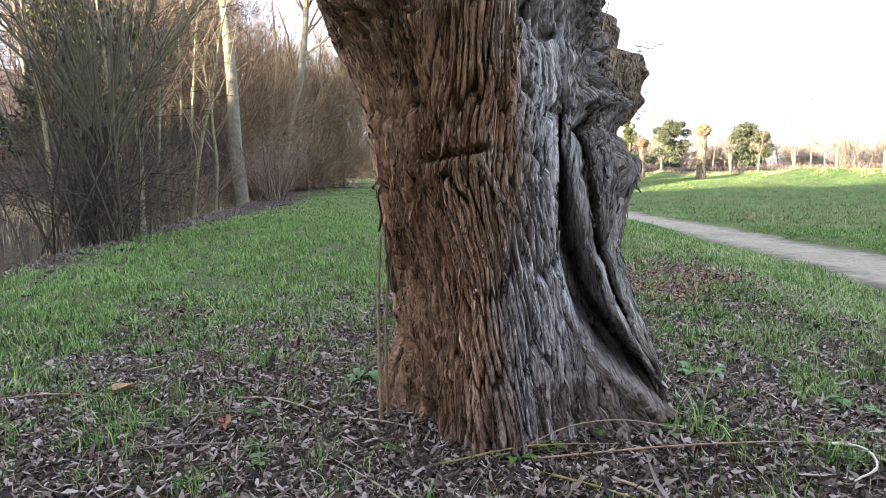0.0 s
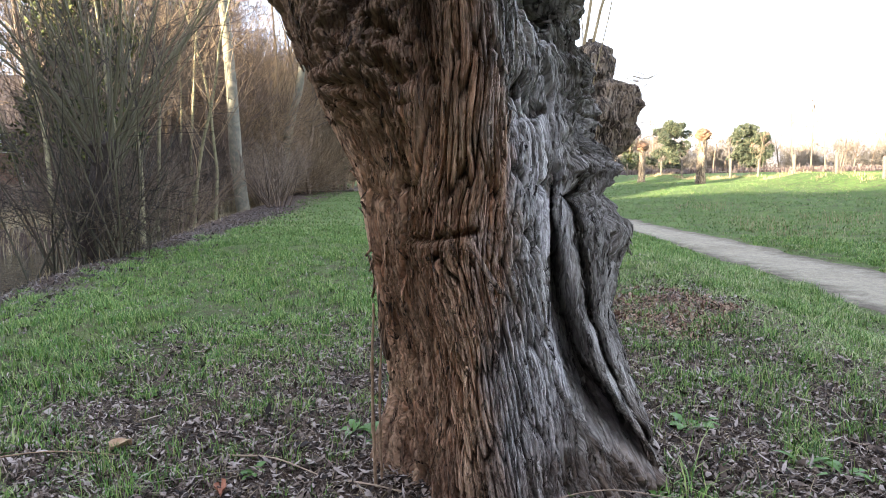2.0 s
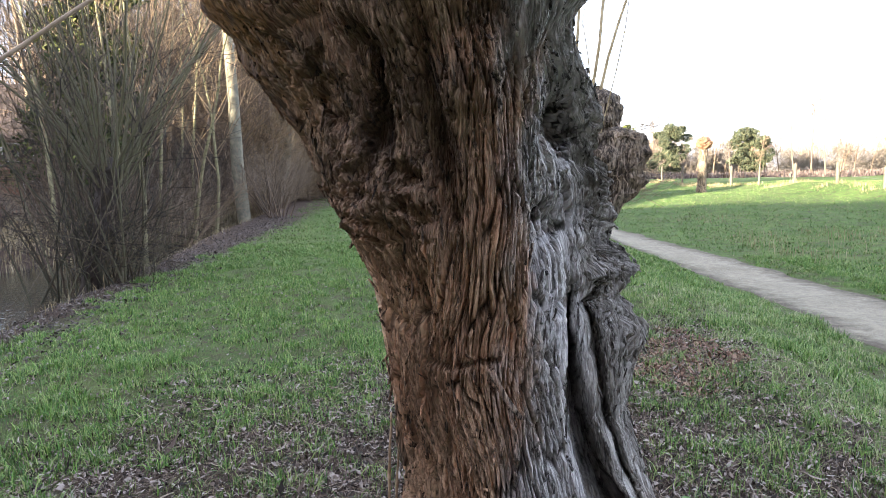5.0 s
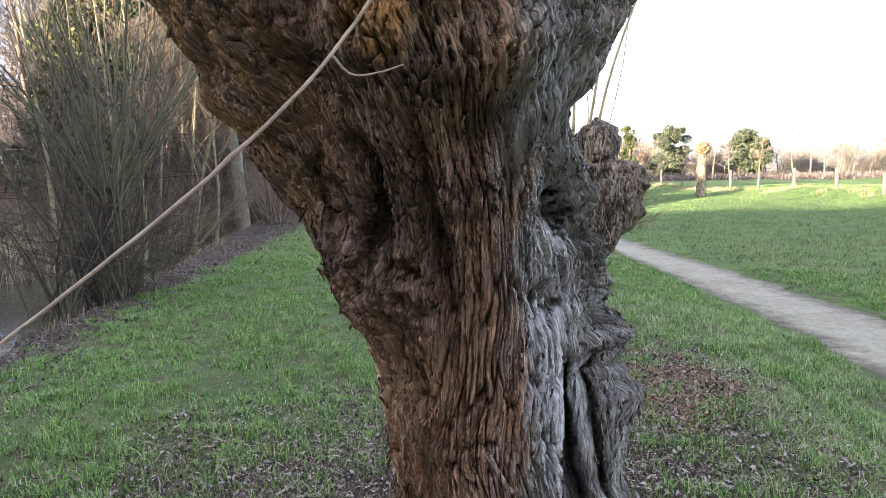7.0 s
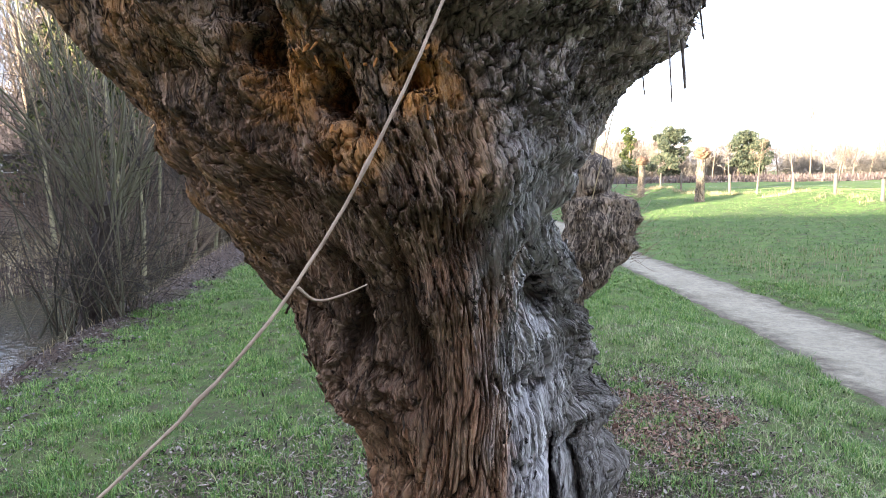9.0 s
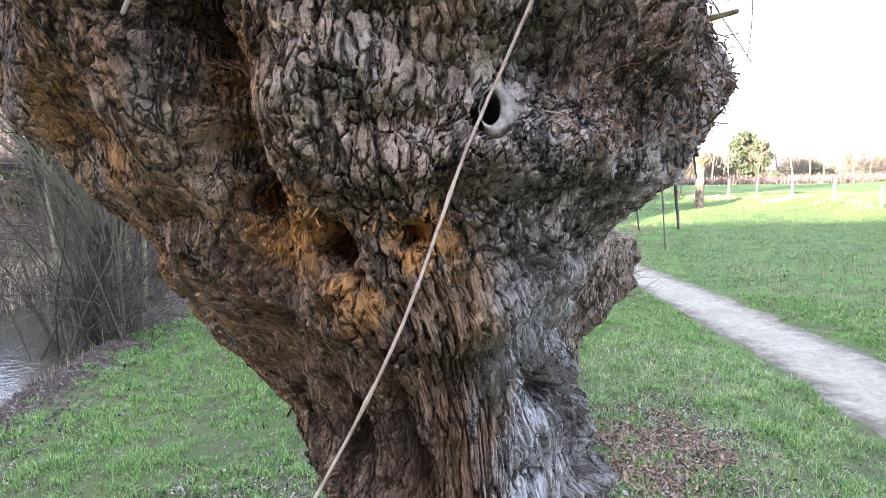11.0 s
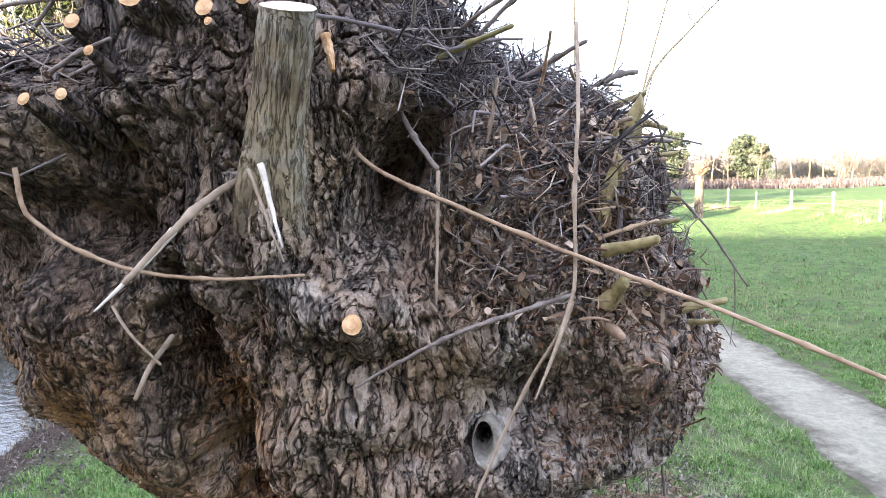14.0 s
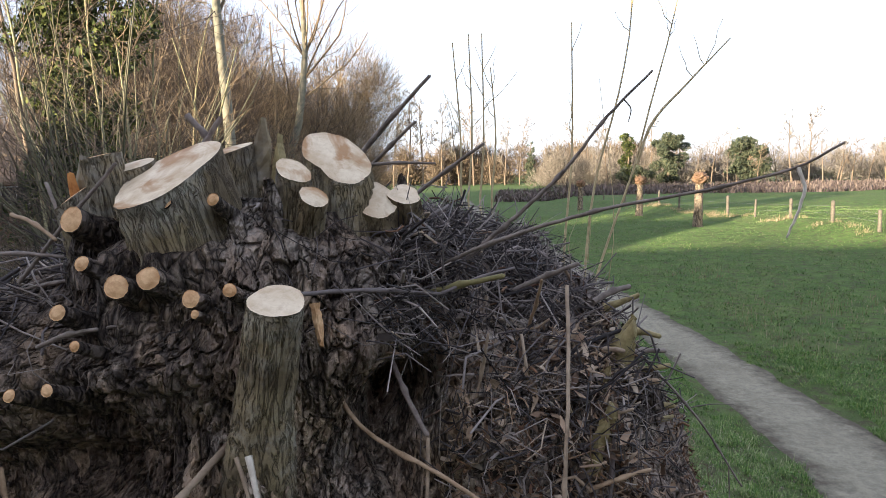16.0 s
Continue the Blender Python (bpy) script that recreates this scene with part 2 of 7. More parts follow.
    if old:
        col = n.mix(n.math("MULTIPLY", n.math("MULTIPLY", rot, deep), n.ramp(fibre, 0.35, 0.6, 0.2, 0.85)), col, (0.66, 0.33, 0.10))
        col = n.mix(n.math("MULTIPLY", n.math("MULTIPLY", ochre, deep), n.ramp(fibre, 0.4, 0.65, 0.0, 0.6)), col, (0.50, 0.27, 0.10))
        col = n.mix(n.math("MULTIPLY", spot(0.208, 3.145, 0.040, 0.02), n.ramp(fibre, 0.35, 0.65, 0.4, 0.9)), col, (0.50, 0.50, 0.475))   # callus round the hole
    n.bump(relief, 1.0, 0.014)
    return n.done(col, 0.85, 0, 0.25)


def wood_material(name, dark, light, scale=30):
    n = Nodes(name)
    col = n.mix(n.ramp(n.noise(scale, 5, 0.65), 0.35, 0.65), dark, light)
    n.bump(n.noise(scale * 5, 4), 0.4, 0.003)
    return n.done(col, 0.7)


def strewn_material(name, colours, rough=0.75, bump=60):
    """For stuff made of many small pieces: each piece its own tint."""
    n = Nodes(name)
    r = n.island()
    col = colours[0]
    for k, c in enumerate(colours[1:], 1):
        col = n.mix(n.ramp(r, (k - 0.35) / len(colours), (k + 0.35) / len(colours)), col, c)
    col = n.mix(n.ramp(n.noise(bump, 4), 0.3, 0.7, 0.0, 0.35), col, tuple(v * 0.45 for v in colours[0]))
    return n.done(col, rough)


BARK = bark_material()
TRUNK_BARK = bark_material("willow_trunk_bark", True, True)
SHOOT_BARK = bark_material("shoot_bark", False)
def cut_material():
    n = Nodes("fresh_cut_wood")
    col = n.mix(n.ramp(n.noise(14, 5, 0.65), 0.35, 0.65), (0.52, 0.40, 0.265), (0.72, 0.62, 0.47))
    col = n.mix(n.ramp(n.noise(7, 4, 0.6, (1, 1, 1), 1.0), 0.50, 0.62, 0.0, 0.85), col, (0.34, 0.175, 0.07))
    col = n.mix(n.ramp(n.noise(60, 4, 0.7), 0.5, 0.7, 0.0, 0.35), col, (0.36, 0.25, 0.15))
    n.bump(n.noise(90, 4), 0.4, 0.002)
    return n.done(col, 0.7)


CUT_PALE = cut_material()
CUT_TAN = wood_material("tan_cut_wood", (0.42, 0.23, 0.10), (0.68, 0.45, 0.25), 40)
ROT = wood_material("rotten_orange_wood", (0.30, 0.12, 0.035), (0.56, 0.27, 0.08), 25)
TWIG_DARK = strewn_material("dark_twigs", [(0.03, 0.025, 0.026), (0.085, 0.070, 0.070), (0.17, 0.145, 0.14), (0.36, 0.31, 0.275)])
TWIG_PALE = wood_material("pale_twig", (0.21, 0.155, 0.108), (0.37, 0.29, 0.21), 25)
TWIG_GREY = wood_material("grey_twig", (0.10, 0.08, 0.068), (0.24, 0.20, 0.175), 25)
TWIG_TAN = wood_material("tan_twig", (0.20, 0.13, 0.078), (0.38, 0.275, 0.18), 25)
TWIG_WHITE = wood_material("split_white_wood", (0.45, 0.40, 0.33), (0.70, 0.65, 0.56), 40)
LITTER = strewn_material("dead_leaves", [(0.018, 0.013, 0.010), (0.078, 0.055, 0.040), (0.195, 0.152, 0.122), (0.37, 0.32, 0.285)])
BLADE = strewn_material("grass_blades", [(0.044, 0.118, 0.022), (0.094, 0.212, 0.037), (0.175, 0.315, 0.060), (0.32, 0.395, 0.135)], 0.55)
BLADE_FAR = strewn_material("meadow_blades", [(0.060, 0.125, 0.030), (0.105, 0.190, 0.046), (0.16, 0.245, 0.070), (0.26, 0.28, 0.13)], 0.9)
DRY = strewn_material("dry_grass", [(0.22, 0.17, 0.09), (0.34, 0.27, 0.16), (0.42, 0.36, 0.23)])
WEED = strewn_material("weed_leaves", [(0.045, 0.11, 0.02), (0.085, 0.18, 0.035)], 0.5)
BRANCH_BROWN = strewn_material("brown_branches", [(0.10, 0.075, 0.055), (0.17, 0.125, 0.09), (0.24, 0.18, 0.12)])
# twig brown made lighter and warmer; some of the low sunlight is in it
BRANCH_GOLD = strewn_material("sun_gold_branches", [(0.13, 0.092, 0.056), (0.23, 0.165, 0.10), (0.36, 0.265, 0.165)])
EVERGREEN = strewn_material("evergreen_needles", [(0.040, 0.055, 0.034), (0.078, 0.092, 0.054), (0.13, 0.138, 0.082)])
WOOD_DARK = strewn_material("dark_wood_branches", [(0.045, 0.036, 0.031), (0.08, 0.064, 0.053), (0.125, 0.10, 0.08)])
FAR_TWIG = strewn_material("far_beige_branches", [(0.13, 0.108, 0.088), (0.20, 0.170, 0.140), (0.28, 0.245, 0.205)])
WOOD_ROSE = strewn_material("rosy_brown_branches", [(0.055, 0.040, 0.032), (0.10, 0.073, 0.057), (0.165, 0.12, 0.09)])
IVY = strewn_material("ivy_leaves", [(0.025, 0.038, 0.012), (0.06, 0.08, 0.02), (0.13, 0.145, 0.035)])


def ground_material():
    n = Nodes("meadow_soil")
    x, y, z = n.sep()
    grass = n.mix(n.ramp(n.noise(1.2, 8, 0.8), 0.38, 0.62), (0.036, 0.082, 0.020), (0.125, 0.195, 0.052))
    grass = n.mix(n.ramp(n.noise(24, 6, 0.8), 0.42, 0.60, 0.0, 0.7), grass, n.mix(n.noise(60, 3), (0.03, 0.06, 0.018), (0.17, 0.27, 0.08)))
    grass = n.mix(n.ramp(n.noise(0.16, 6, 0.75), 0.52, 0.72, 0.0, 0.5), grass, (0.19, 0.18, 0.08))
    grass = n.mix(n.ramp(n.noise(3.5, 6, 0.75), 0.48, 0.62, 0.0, 0.75), grass, (0.075, 0.058, 0.044))
    soil = n.mix(n.ramp(n.noise(30, 6, 0.8), 0.38, 0.62), (0.018, 0.012, 0.009), (0.098, 0.068, 0.050))
    soil = n.mix(n.ramp(n.noise(110, 4, 0.8), 0.5, 0.65, 0.0, 0.7), soil, (0.24, 0.20, 0.175))
    d = n.t.nodes.new("ShaderNodeVectorMath")
    d.operation = "DISTANCE"
    n.t.links.new(n.co, d.inputs[0])
    d.inputs[1].default_value = (0.2, 0.2, 0)
    thin = n.math("MULTIPLY", n.ramp(n.noise(16, 6, 0.8), 0.36, 0.58), n.ramp(d.outputs[1], 12.0, 20.0, 0.42, 0.10))
    grass = n.mix(thin, grass, n.mix(n.ramp(n.noise(70, 4, 0.8), 0.4, 0.62), (0.045, 0.034, 0.024), (0.24, 0.20, 0.14)))   # soil and straw between the blades
    bare = n.ramp(n.math("ADD", d.outputs[1], n.ramp(n.noise(1.6, 5, 0.7), 0.3, 0.7, -1.3, 1.3)), 2.5, 3.8, 1.0, 0.0)
    bed = n.ramp(n.math("ADD", z, n.ramp(n.noise(2.5, 5, 0.7), 0.3, 0.7, -0.08, 0.08)), -0.30, -0.12, 1.0, 0.0)
    left = n.ramp(x, -5.5, -4.5, 1.0, 0.0)
    edge = n.math("ADD", n.math("ADD", x, n.math("MULTIPLY", y, 0.175)), n.ramp(n.noise(1.4, 5, 0.7), 0.3, 0.7, -0.5, 0.5))
    bare = n.math("MAXIMUM", bare, n.math("MULTIPLY", bed, left))
    bare = n.math("MAXIMUM", bare, n.math("MULTIPLY", n.ramp(edge, -5.5, -4.9, 1.0, 0.0), n.ramp(x, -30.0, -20.0)))
    n.bump(n.math("ADD", n.noise(28, 6, 0.8), n.math("MULTIPLY", n.noise(120, 4, 0.8), 0.5)), 1.0, 0.035)
    return n.done(n.mix(bare, grass, soil), 0.95, 0, 0.1)


def path_material():
    n = Nodes("trodden_gravel")
    col = n.mix(n.ramp(n.noise(0.9, 6, 0.7), 0.35, 0.65), (0.248, 0.224, 0.160), (0.352, 0.325, 0.238))
    col = n.mix(n.ramp(n.noise(45, 5, 0.8), 0.35, 0.7, 0.0, 0.5), col, (0.15, 0.138, 0.122))
    col = n.mix(n.ramp(n.noise(7, 6, 0.8), 0.42, 0.62, 0.0, 0.55), col, (0.125, 0.115, 0.095))
    col = n.mix(n.ramp(n.noise(130, 3, 0.8), 0.58, 0.68, 0.0, 0.8), col, (0.40, 0.38, 0.34))
    at = n.t.nodes.new("ShaderNodeAttribute")
    at.attribute_name = "flow"
    sp = n.t.nodes.new("ShaderNodeSeparateXYZ")
    n.t.links.new(at.outputs["Vector"], sp.inputs[0])
    off = n.math("ADD", n.math("ABSOLUTE", sp.outputs[0]), n.ramp(n.noise(2.6, 6, 0.75), 0.3, 0.7, -0.3, 0.3))
    col = n.mix(n.ramp(off, 0.42, 0.90, 0.0, 0.9), col, (0.085, 0.072, 0.055))   # trampled earth along the edges
    n.bump(n.noise(60, 5, 0.8), 0.7, 0.012)
    return n.done(col, 0.95, 0, 0.1)


GROUND, GRAVEL = ground_material(), path_material()

# ---- tools for building ----
rng = np.random.default_rng(7)


def lattice(ix, iy, iz):
    h = (ix.astype(np.int64) * 374761393 + iy.astype(np.int64) * 668265263 + iz.astype(np.int64) * 2147483647) & 0x7FFFFFFF
    h = ((h ^ (h >> 13)) * 1274126177) & 0x7FFFFFFF
    return ((h ^ (h >> 16)) & 0xFFFF) / 32767.5 - 1.0


def vnoise(x, y, z):
    """Smooth value noise in -1..1 for arrays."""
    ix, iy, iz = np.floor(x), np.floor(y), np.floor(z)
    fx, fy, fz = x - ix, y - iy, z - iz
    fx, fy, fz = (f * f * f * (f * (f * 6 - 15) + 10) for f in (fx, fy, fz))
    out = 0
    for dx in (0, 1):
        for dy in (0, 1):
            for dz in (0, 1):
                w = (fx if dx else 1 - fx) * (fy if dy else 1 - fy) * (fz if dz else 1 - fz)
                out = out + w * lattice(ix + dx, iy + dy, iz + dz)
    return out


def fbm(x, y, z, octaves=4, gain=0.5):
    out, amp = 0, 1.0
    for k in range(octaves):
        out = out + amp * vnoise(x * 2**k + 17.3 * k, y * 2**k - 9.1 * k, z * 2**k + 4.7 * k)
        amp *= gain
    return out


def mesh_part(name, verts, faces, material, parent=None, label="", smooth=True, kind="", flow=None, bark=None):
    """One mesh object from arrays, under a thing where one is given; flow: two coordinates that run across and along the grain; bark: each plate's own value, the way to its edge, and each scale's own value."""
    me = bpy.data.meshes.new(name)
    verts = np.asarray(verts, dtype=np.float32)
    if isinstance(faces, np.ndarray):
        k = faces.shape[1]
        me.vertices.add(len(verts))
        me.vertices.foreach_set("co", verts.ravel())
        me.loops.add(faces.size)
        me.loops.foreach_set("vertex_index", faces.astype(np.int32).ravel())
        me.polygons.add(len(faces))
        me.polygons.foreach_set("loop_start", np.arange(0, faces.size, k, dtype=np.int32))
        me.polygons.foreach_set("loop_total", np.full(len(faces), k, dtype=np.int32))
        me.update(calc_edges=True)
    else:
        me.from_pydata(verts.tolist(), [], faces)
    me.validate()
    if flow is not None:
        fl = np.zeros((len(verts), 3), dtype=np.float32)
        fl[:, :2] = np.asarray(flow).reshape(-1, 2)
        me.attributes.new("flow", "FLOAT_VECTOR", "POINT").data.foreach_set("vector", fl.ravel())
    if bark is not None:
        me.attributes.new("bark", "FLOAT_VECTOR", "POINT").data.foreach_set("vector", np.asarray(bark, dtype=np.float32).ravel())
    if smooth:
        me.polygons.foreach_set("use_smooth", np.ones(len(me.polygons), dtype=bool))
    me.materials.append(material)
    ob = new(name, me)
    if parent is not None:
        ob.parent = parent
    if label or kind:
        tagged(ob, label, kind=kind)
    return ob


def part(name, bm, material, parent=None, label="", smooth=False):
    """A bmesh as one mesh object under a thing or a part."""
    me = bpy.data.meshes.new(name)
    bm.to_mesh(me)
    bm.free()
    if smooth:
        me.polygons.foreach_set("use_smooth", np.ones(len(me.polygons), dtype=bool))
    me.materials.append(material)
    ob = new(name, me)
    if parent is not None:
        ob.parent = parent
    return tagged(ob, label) if label else ob


def thing(name, label, category, at=(0, 0, 0), group="", kind=""):
    ob = new(name)
    ob.location = at
    ob.empty_display_size = 0.1
    return tagged(ob, label, category, group, kind)


def tube_arrays(lines, sides=5):
    """Vertices and triangle faces of tapered tubes; lines: (points n x 3, radii n)."""
    V, F, base = [], [], 0
    ang = np.arange(sides) * 2 * np.pi / sides
    ca, sa = np.cos(ang), np.sin(ang)
    for pts, rad in lines:
        pts = np.asarray(pts, float)
        n = len(pts)
        tan = np.gradient(pts, axis=0)
        tan /= np.linalg.norm(tan, axis=1)[:, None] + 1e-9
        ref = np.array([0.31, 0.77, 0.55]) if abs(tan[0] @ np.array([0.31, 0.77, 0.55])) < 0.9 else np.array([0.9, -0.3, 0.3])
        u = np.cross(tan, ref)
        u /= np.linalg.norm(u, axis=1)[:, None] + 1e-9
        w = np.cross(tan, u)
        ring = pts[:, None, :] + np.asarray(rad)[:, None, None] * (ca[None, :, None] * u[:, None, :] + sa[None, :, None] * w[:, None, :])
        V.append(ring.reshape(-1, 3))
        i = np.arange(n - 1)[:, None] * sides + base
        k = np.arange(sides)[None, :]
        a, b = i + k, i + (k + 1) % sides
        F.append(np.stack([a, b, b + sides, a, b + sides, a + sides], -1).reshape(-1, 3))
        V.append(pts[-1:] + tan[-1:] * np.asarray(rad)[-1])
        tip = base + n * sides
        last = base + (n - 1) * sides
        F.append(np.stack([last + np.arange(sides), last + (np.arange(sides) + 1) % sides, np.full(sides, tip)], -1))
        base += n * sides + 1
    return np.concatenate(V), np.concatenate(F)


def bend(a, b, sag=0.0, wobble=0.0, n=10, seed=0):
    """Points from a to b with a sag and a slight wobble."""
    r = np.random.default_rng(seed)
    t = np.linspace(0, 1, n)[:, None]
    p = np.asarray(a, float) * (1 - t) + np.asarray(b, float) * t
    p[:, 2] -= sag * 4 * (t * (1 - t))[:, 0]
    k = r.normal(0, wobble, (n, 3))
    k[0] = k[-1] = 0
    return p + k


def smooth_line(points, n=40):
    """A smooth curve through a few points."""
    p = np.asarray(points, float)
    d = np.concatenate([[0], np.cumsum(np.linalg.norm(np.diff(p, axis=0), axis=1))])
    t = np.linspace(0, d[-1], n)
    m = np.gradient(p, d, axis=0)
    out = np.empty((n, 3))
    for j, s in enumerate(t):
        i = min(np.searchsorted(d, s, "right") - 1, len(d) - 2)
        h = d[i + 1] - d[i]
        u = (s - d[i]) / h
        out[j] = (2*u**3 - 3*u**2 + 1) * p[i] + (u**3 - 2*u**2 + u) * h * m[i] + (3*u**2 - 2*u**3) * p[i + 1] + (u**3 - u**2) * h * m[i + 1]
    return out


# ---- ground ----
EDGE_Y = [-60, -20, 4.5, 8.3, 13, 23, 60, 110, 300]
EDGE_X = [-4.0, -4.8, -6.3, -7.3, -8.4, -11.2, -21, -33, -80]
PATH_Y = [-60, -10, 0, 7, 11, 16.5, 23, 39, 55, 120]
PATH_X = [3.0, 5.4, 5.95, 5.87, 5.55, 4.8, 3.7, 1.1, -1.5, -9.0]


def sstep(a, b, x):
    t = np.clip((x - a) / (b - a), 0, 1)
    return t * t * (3 - 2 * t)


def ground_z(x, y):
    x, y = np.asarray(x, float), np.asarray(y, float)
    z = 0.035 * fbm(x * 0.8, y * 0.8, 0 * x, 3) + 0.06 * vnoise(x * 0.2, y * 0.2, 0 * x + 3)
    near = np.exp(-((x - 0.2)**2 + (y - 0.2)**2) / 1.6)
    z = z * (1 - 0.6 * near) + 0.03 * near
    px = np.interp(y, PATH_Y, PATH_X)
    z = z - 0.40 * sstep(2.2, 4.6, x) * (1 - sstep(18, 40, y))
    z = z - 0.03 * np.exp(-((x - px) / 1.3)**4)
    z = z + 0.50 * sstep(16, 42, y) * sstep(4, 14, x)
    # the low bank on which the fence stands
    bank = x - (19.2 - 0.205 * (y - 40))
    hummock = 1 + 0.55 * vnoise(y * 0.30, x * 0.12, 0 * x + 6)
    z = z + 0.42 * hummock * np.exp(-(np.minimum(bank, 0) / 1.7)**2) * np.where(bank > 0, 0.75 + 0.25 * np.exp(-(bank / 3)**2), 1) * sstep(10, 24, y) * sstep(6, 12, x)
    # the ditch
    d = np.interp(y, EDGE_Y, EDGE_X) + 0.25 * vnoise(y * 0.5, 0 * y, 0 * y) - x
    z = z - 1.0 * sstep(0.0, 2.0, d) * (1 - sstep(0.0, 2.2, d - np.interp(y, [9, 17], [6.0, 3.0]))) + 0.12 * sstep(7.5, 10, d)
    return z


def axis(lo, hi, fine, grow):
    out, s, v = [0.0], fine, 0.0
    while v < hi:
        v += s
        s *= grow
        out.append(v)
    neg, s, v = [], fine, 0.0
    while v > lo:
        v -= s
        s *= grow
        neg.append(v)
    return np.array(neg[::-1] + out)


gx, gy = axis(-1500, 1500, 0.08, 1.036), axis(-200, 2500, 0.08, 1.036)
X, Y = np.meshgrid(gx, gy + 1.0)
Z = ground_z(X, Y)
idx = np.arange(X.size).reshape(X.shape)
quads = np.stack([idx[:-1, :-1], idx[:-1, 1:], idx[1:, 1:], idx[1:, :-1]], -1).reshape(-1, 4)
ground = mesh_part("ground", np.stack([X, Y, Z], -1).reshape(-1, 3), quads, GROUND)
tagged(ground, "grassy meadow ground with bare soil and dead leaves round the willow", "ground", kind="structure")

# the trodden path
py = np.concatenate([np.arange(-12, 30, 0.15), np.arange(30, 110, 0.6)])
cols = np.linspace(-1, 1, 15)
pc = np.interp(py, PATH_Y, PATH_X)
half = 1.14 + 0.10 * vnoise(py * 0.9, 0 * py, 0 * py) + 0.05 * vnoise(py * 3.1, 0 * py + 5, 0 * py)
PX = pc[:, None] + cols[None, :] * half[:, None] + 0.05 * vnoise(py * 1.7, 0 * py + 9, 0 * py)[:, None]
PY = np.repeat(py[:, None], 15, 1)
PZ = ground_z(PX, PY) + 0.012 * (1 - cols[None, :]**2) + 0.006 - 0.05 * (np.abs(cols[None, :]) > 0.99)
idx = np.arange(PX.size).reshape(PX.shape)
quads = np.stack([idx[:-1, :-1], idx[:-1, 1:], idx[1:, 1:], idx[1:, :-1]], -1).reshape(-1, 4)
tagged(mesh_part("path", np.stack([PX, PY, PZ], -1).reshape(-1, 3), quads, GRAVEL, flow=np.stack([np.repeat(cols[None, :], len(py), 0), PY], -1)), "pale trodden gravel footpath through the meadow", "path", kind="structure")

# water in the ditch
wm = Nodes("ditch_water")
wm.bump(wm.noise(5.0, 3), 0.35, 0.05)   # small ripples
WATER = wm.done((0.02, 0.025, 0.02), 0.02, 0.0, 1.0)
wy = np.linspace(-30, 110, 140)
we = np.interp(wy, EDGE_Y, EDGE_X)
WV = np.concatenate([np.stack([we - 0.8, wy, 0 * wy - 0.55], -1), np.stack([we - 7.4, wy, 0 * wy - 0.55], -1)])
k = np.arange(139)
tagged(mesh_part("water", WV, np.stack([k + 140, k, k + 1, k + 141], -1), WATER), "still dark water in the ditch", "water", kind="structure")

# ---- the old pollard willow ----
# limits of the trunk and head by height: left, right and front
WZ = [-0.12, 0.05, 0.37, 0.75, 1.10, 1.45, 1.80, 2.20, 2.45, 2.68, 2.95, 3.22, 3.50, 3.75, 3.95, 4.08, 4.18, 4.27]
W_LEFT = [-0.42, -0.375, -0.34, -0.345, -0.39, -0.435, -0.59, -0.73, -0.84, -1.00, -1.12, -1.38, -1.48, -1.50, -1.42, -1.00, -0.72, -0.62]
W_RIGHT = [1.08, 0.96, 0.82, 0.71, 0.73, 0.70, 0.57, 0.43, 0.38, 0.46, 0.70, 0.87, 0.78, 0.60, 0.50, 0.31, 0.08, -0.18]
W_FRONT = [-0.32, -0.25, -0.27, -0.33, -0.42, -0.51, -0.62, -0.79, -0.96, -1.07, -1.24, -1.32, -1.37, -1.38, -1.36, -1.33, -1.30, -1.22]
W_DEPTH = [0.64, 0.60, 0.56, 0.55, 0.56, 0.56, 0.56, 0.56, 0.58, 0.62, 0.67, 0.74, 0.78, 0.78, 0.74, 0.66, 0.52, 0.36]
W_RIDGE = [0.12, 0.12, 0.11, 0.08, 0.02, 0.04, 0.03, -0.02, -0.08, -0.15, -0.20, -0.22, -0.28, -0.32, -0.35, -0.33, -0.30, -0.30]
W_SQUARE = [1.5, 1.5, 1.5, 1.5, 1.5, 1.5, 1.6, 1.8, 1.9, 2.0, 2.2, 2.3, 2.4, 2.4, 2.3, 2.2, 2.0, 2.0]


def hump(x, z, cx, cz, sx, sz, lean=0.0):
    """A soft bump on the face of the trunk round (cx, cz); lean: how far it runs to the side per metre of height."""
    return np.exp(-((x - cx - lean * (z - cz)) / sx)**2 - ((z - cz) / sz)**2)


def plates(a, b, seed):
    """Jittered cells: how far a place lies from its cell's border, the cell's own height, and a tilt along the grain."""
    ia, ib = np.floor(a), np.floor(b)
    f1, f2 = np.full(a.shape, 9.0), np.full(a.shape, 9.0)
    own, tilt = np.zeros(a.shape), np.zeros(a.shape)
    for da in (-1, 0, 1):
        for db in (-1, 0, 1):
            ca, cb = ia + da, ib + db
            h = lattice(ca.astype(int), cb.astype(int), np.full(a.shape, seed, int))
            h2 = lattice(ca.astype(int), cb.astype(int), np.full(a.shape, seed + 11, int))
            h3 = lattice(ca.astype(int), cb.astype(int), np.full(a.shape, seed + 23, int))
            dist = np.hypot(ca + 0.5 + 0.42 * h - a, cb + 0.5 + 0.42 * h2 - b)
            near = dist < f1
            f2 = np.where(near, f1, np.minimum(f2, dist))
            own = np.where(near, 0.5 + 0.5 * h3, own)
            tilt = np.where(near, (b - cb - 0.5 - 0.42 * h2) * h3, tilt)
            f1 = np.where(near, dist, f1)
    return f2 - f1, own, tilt


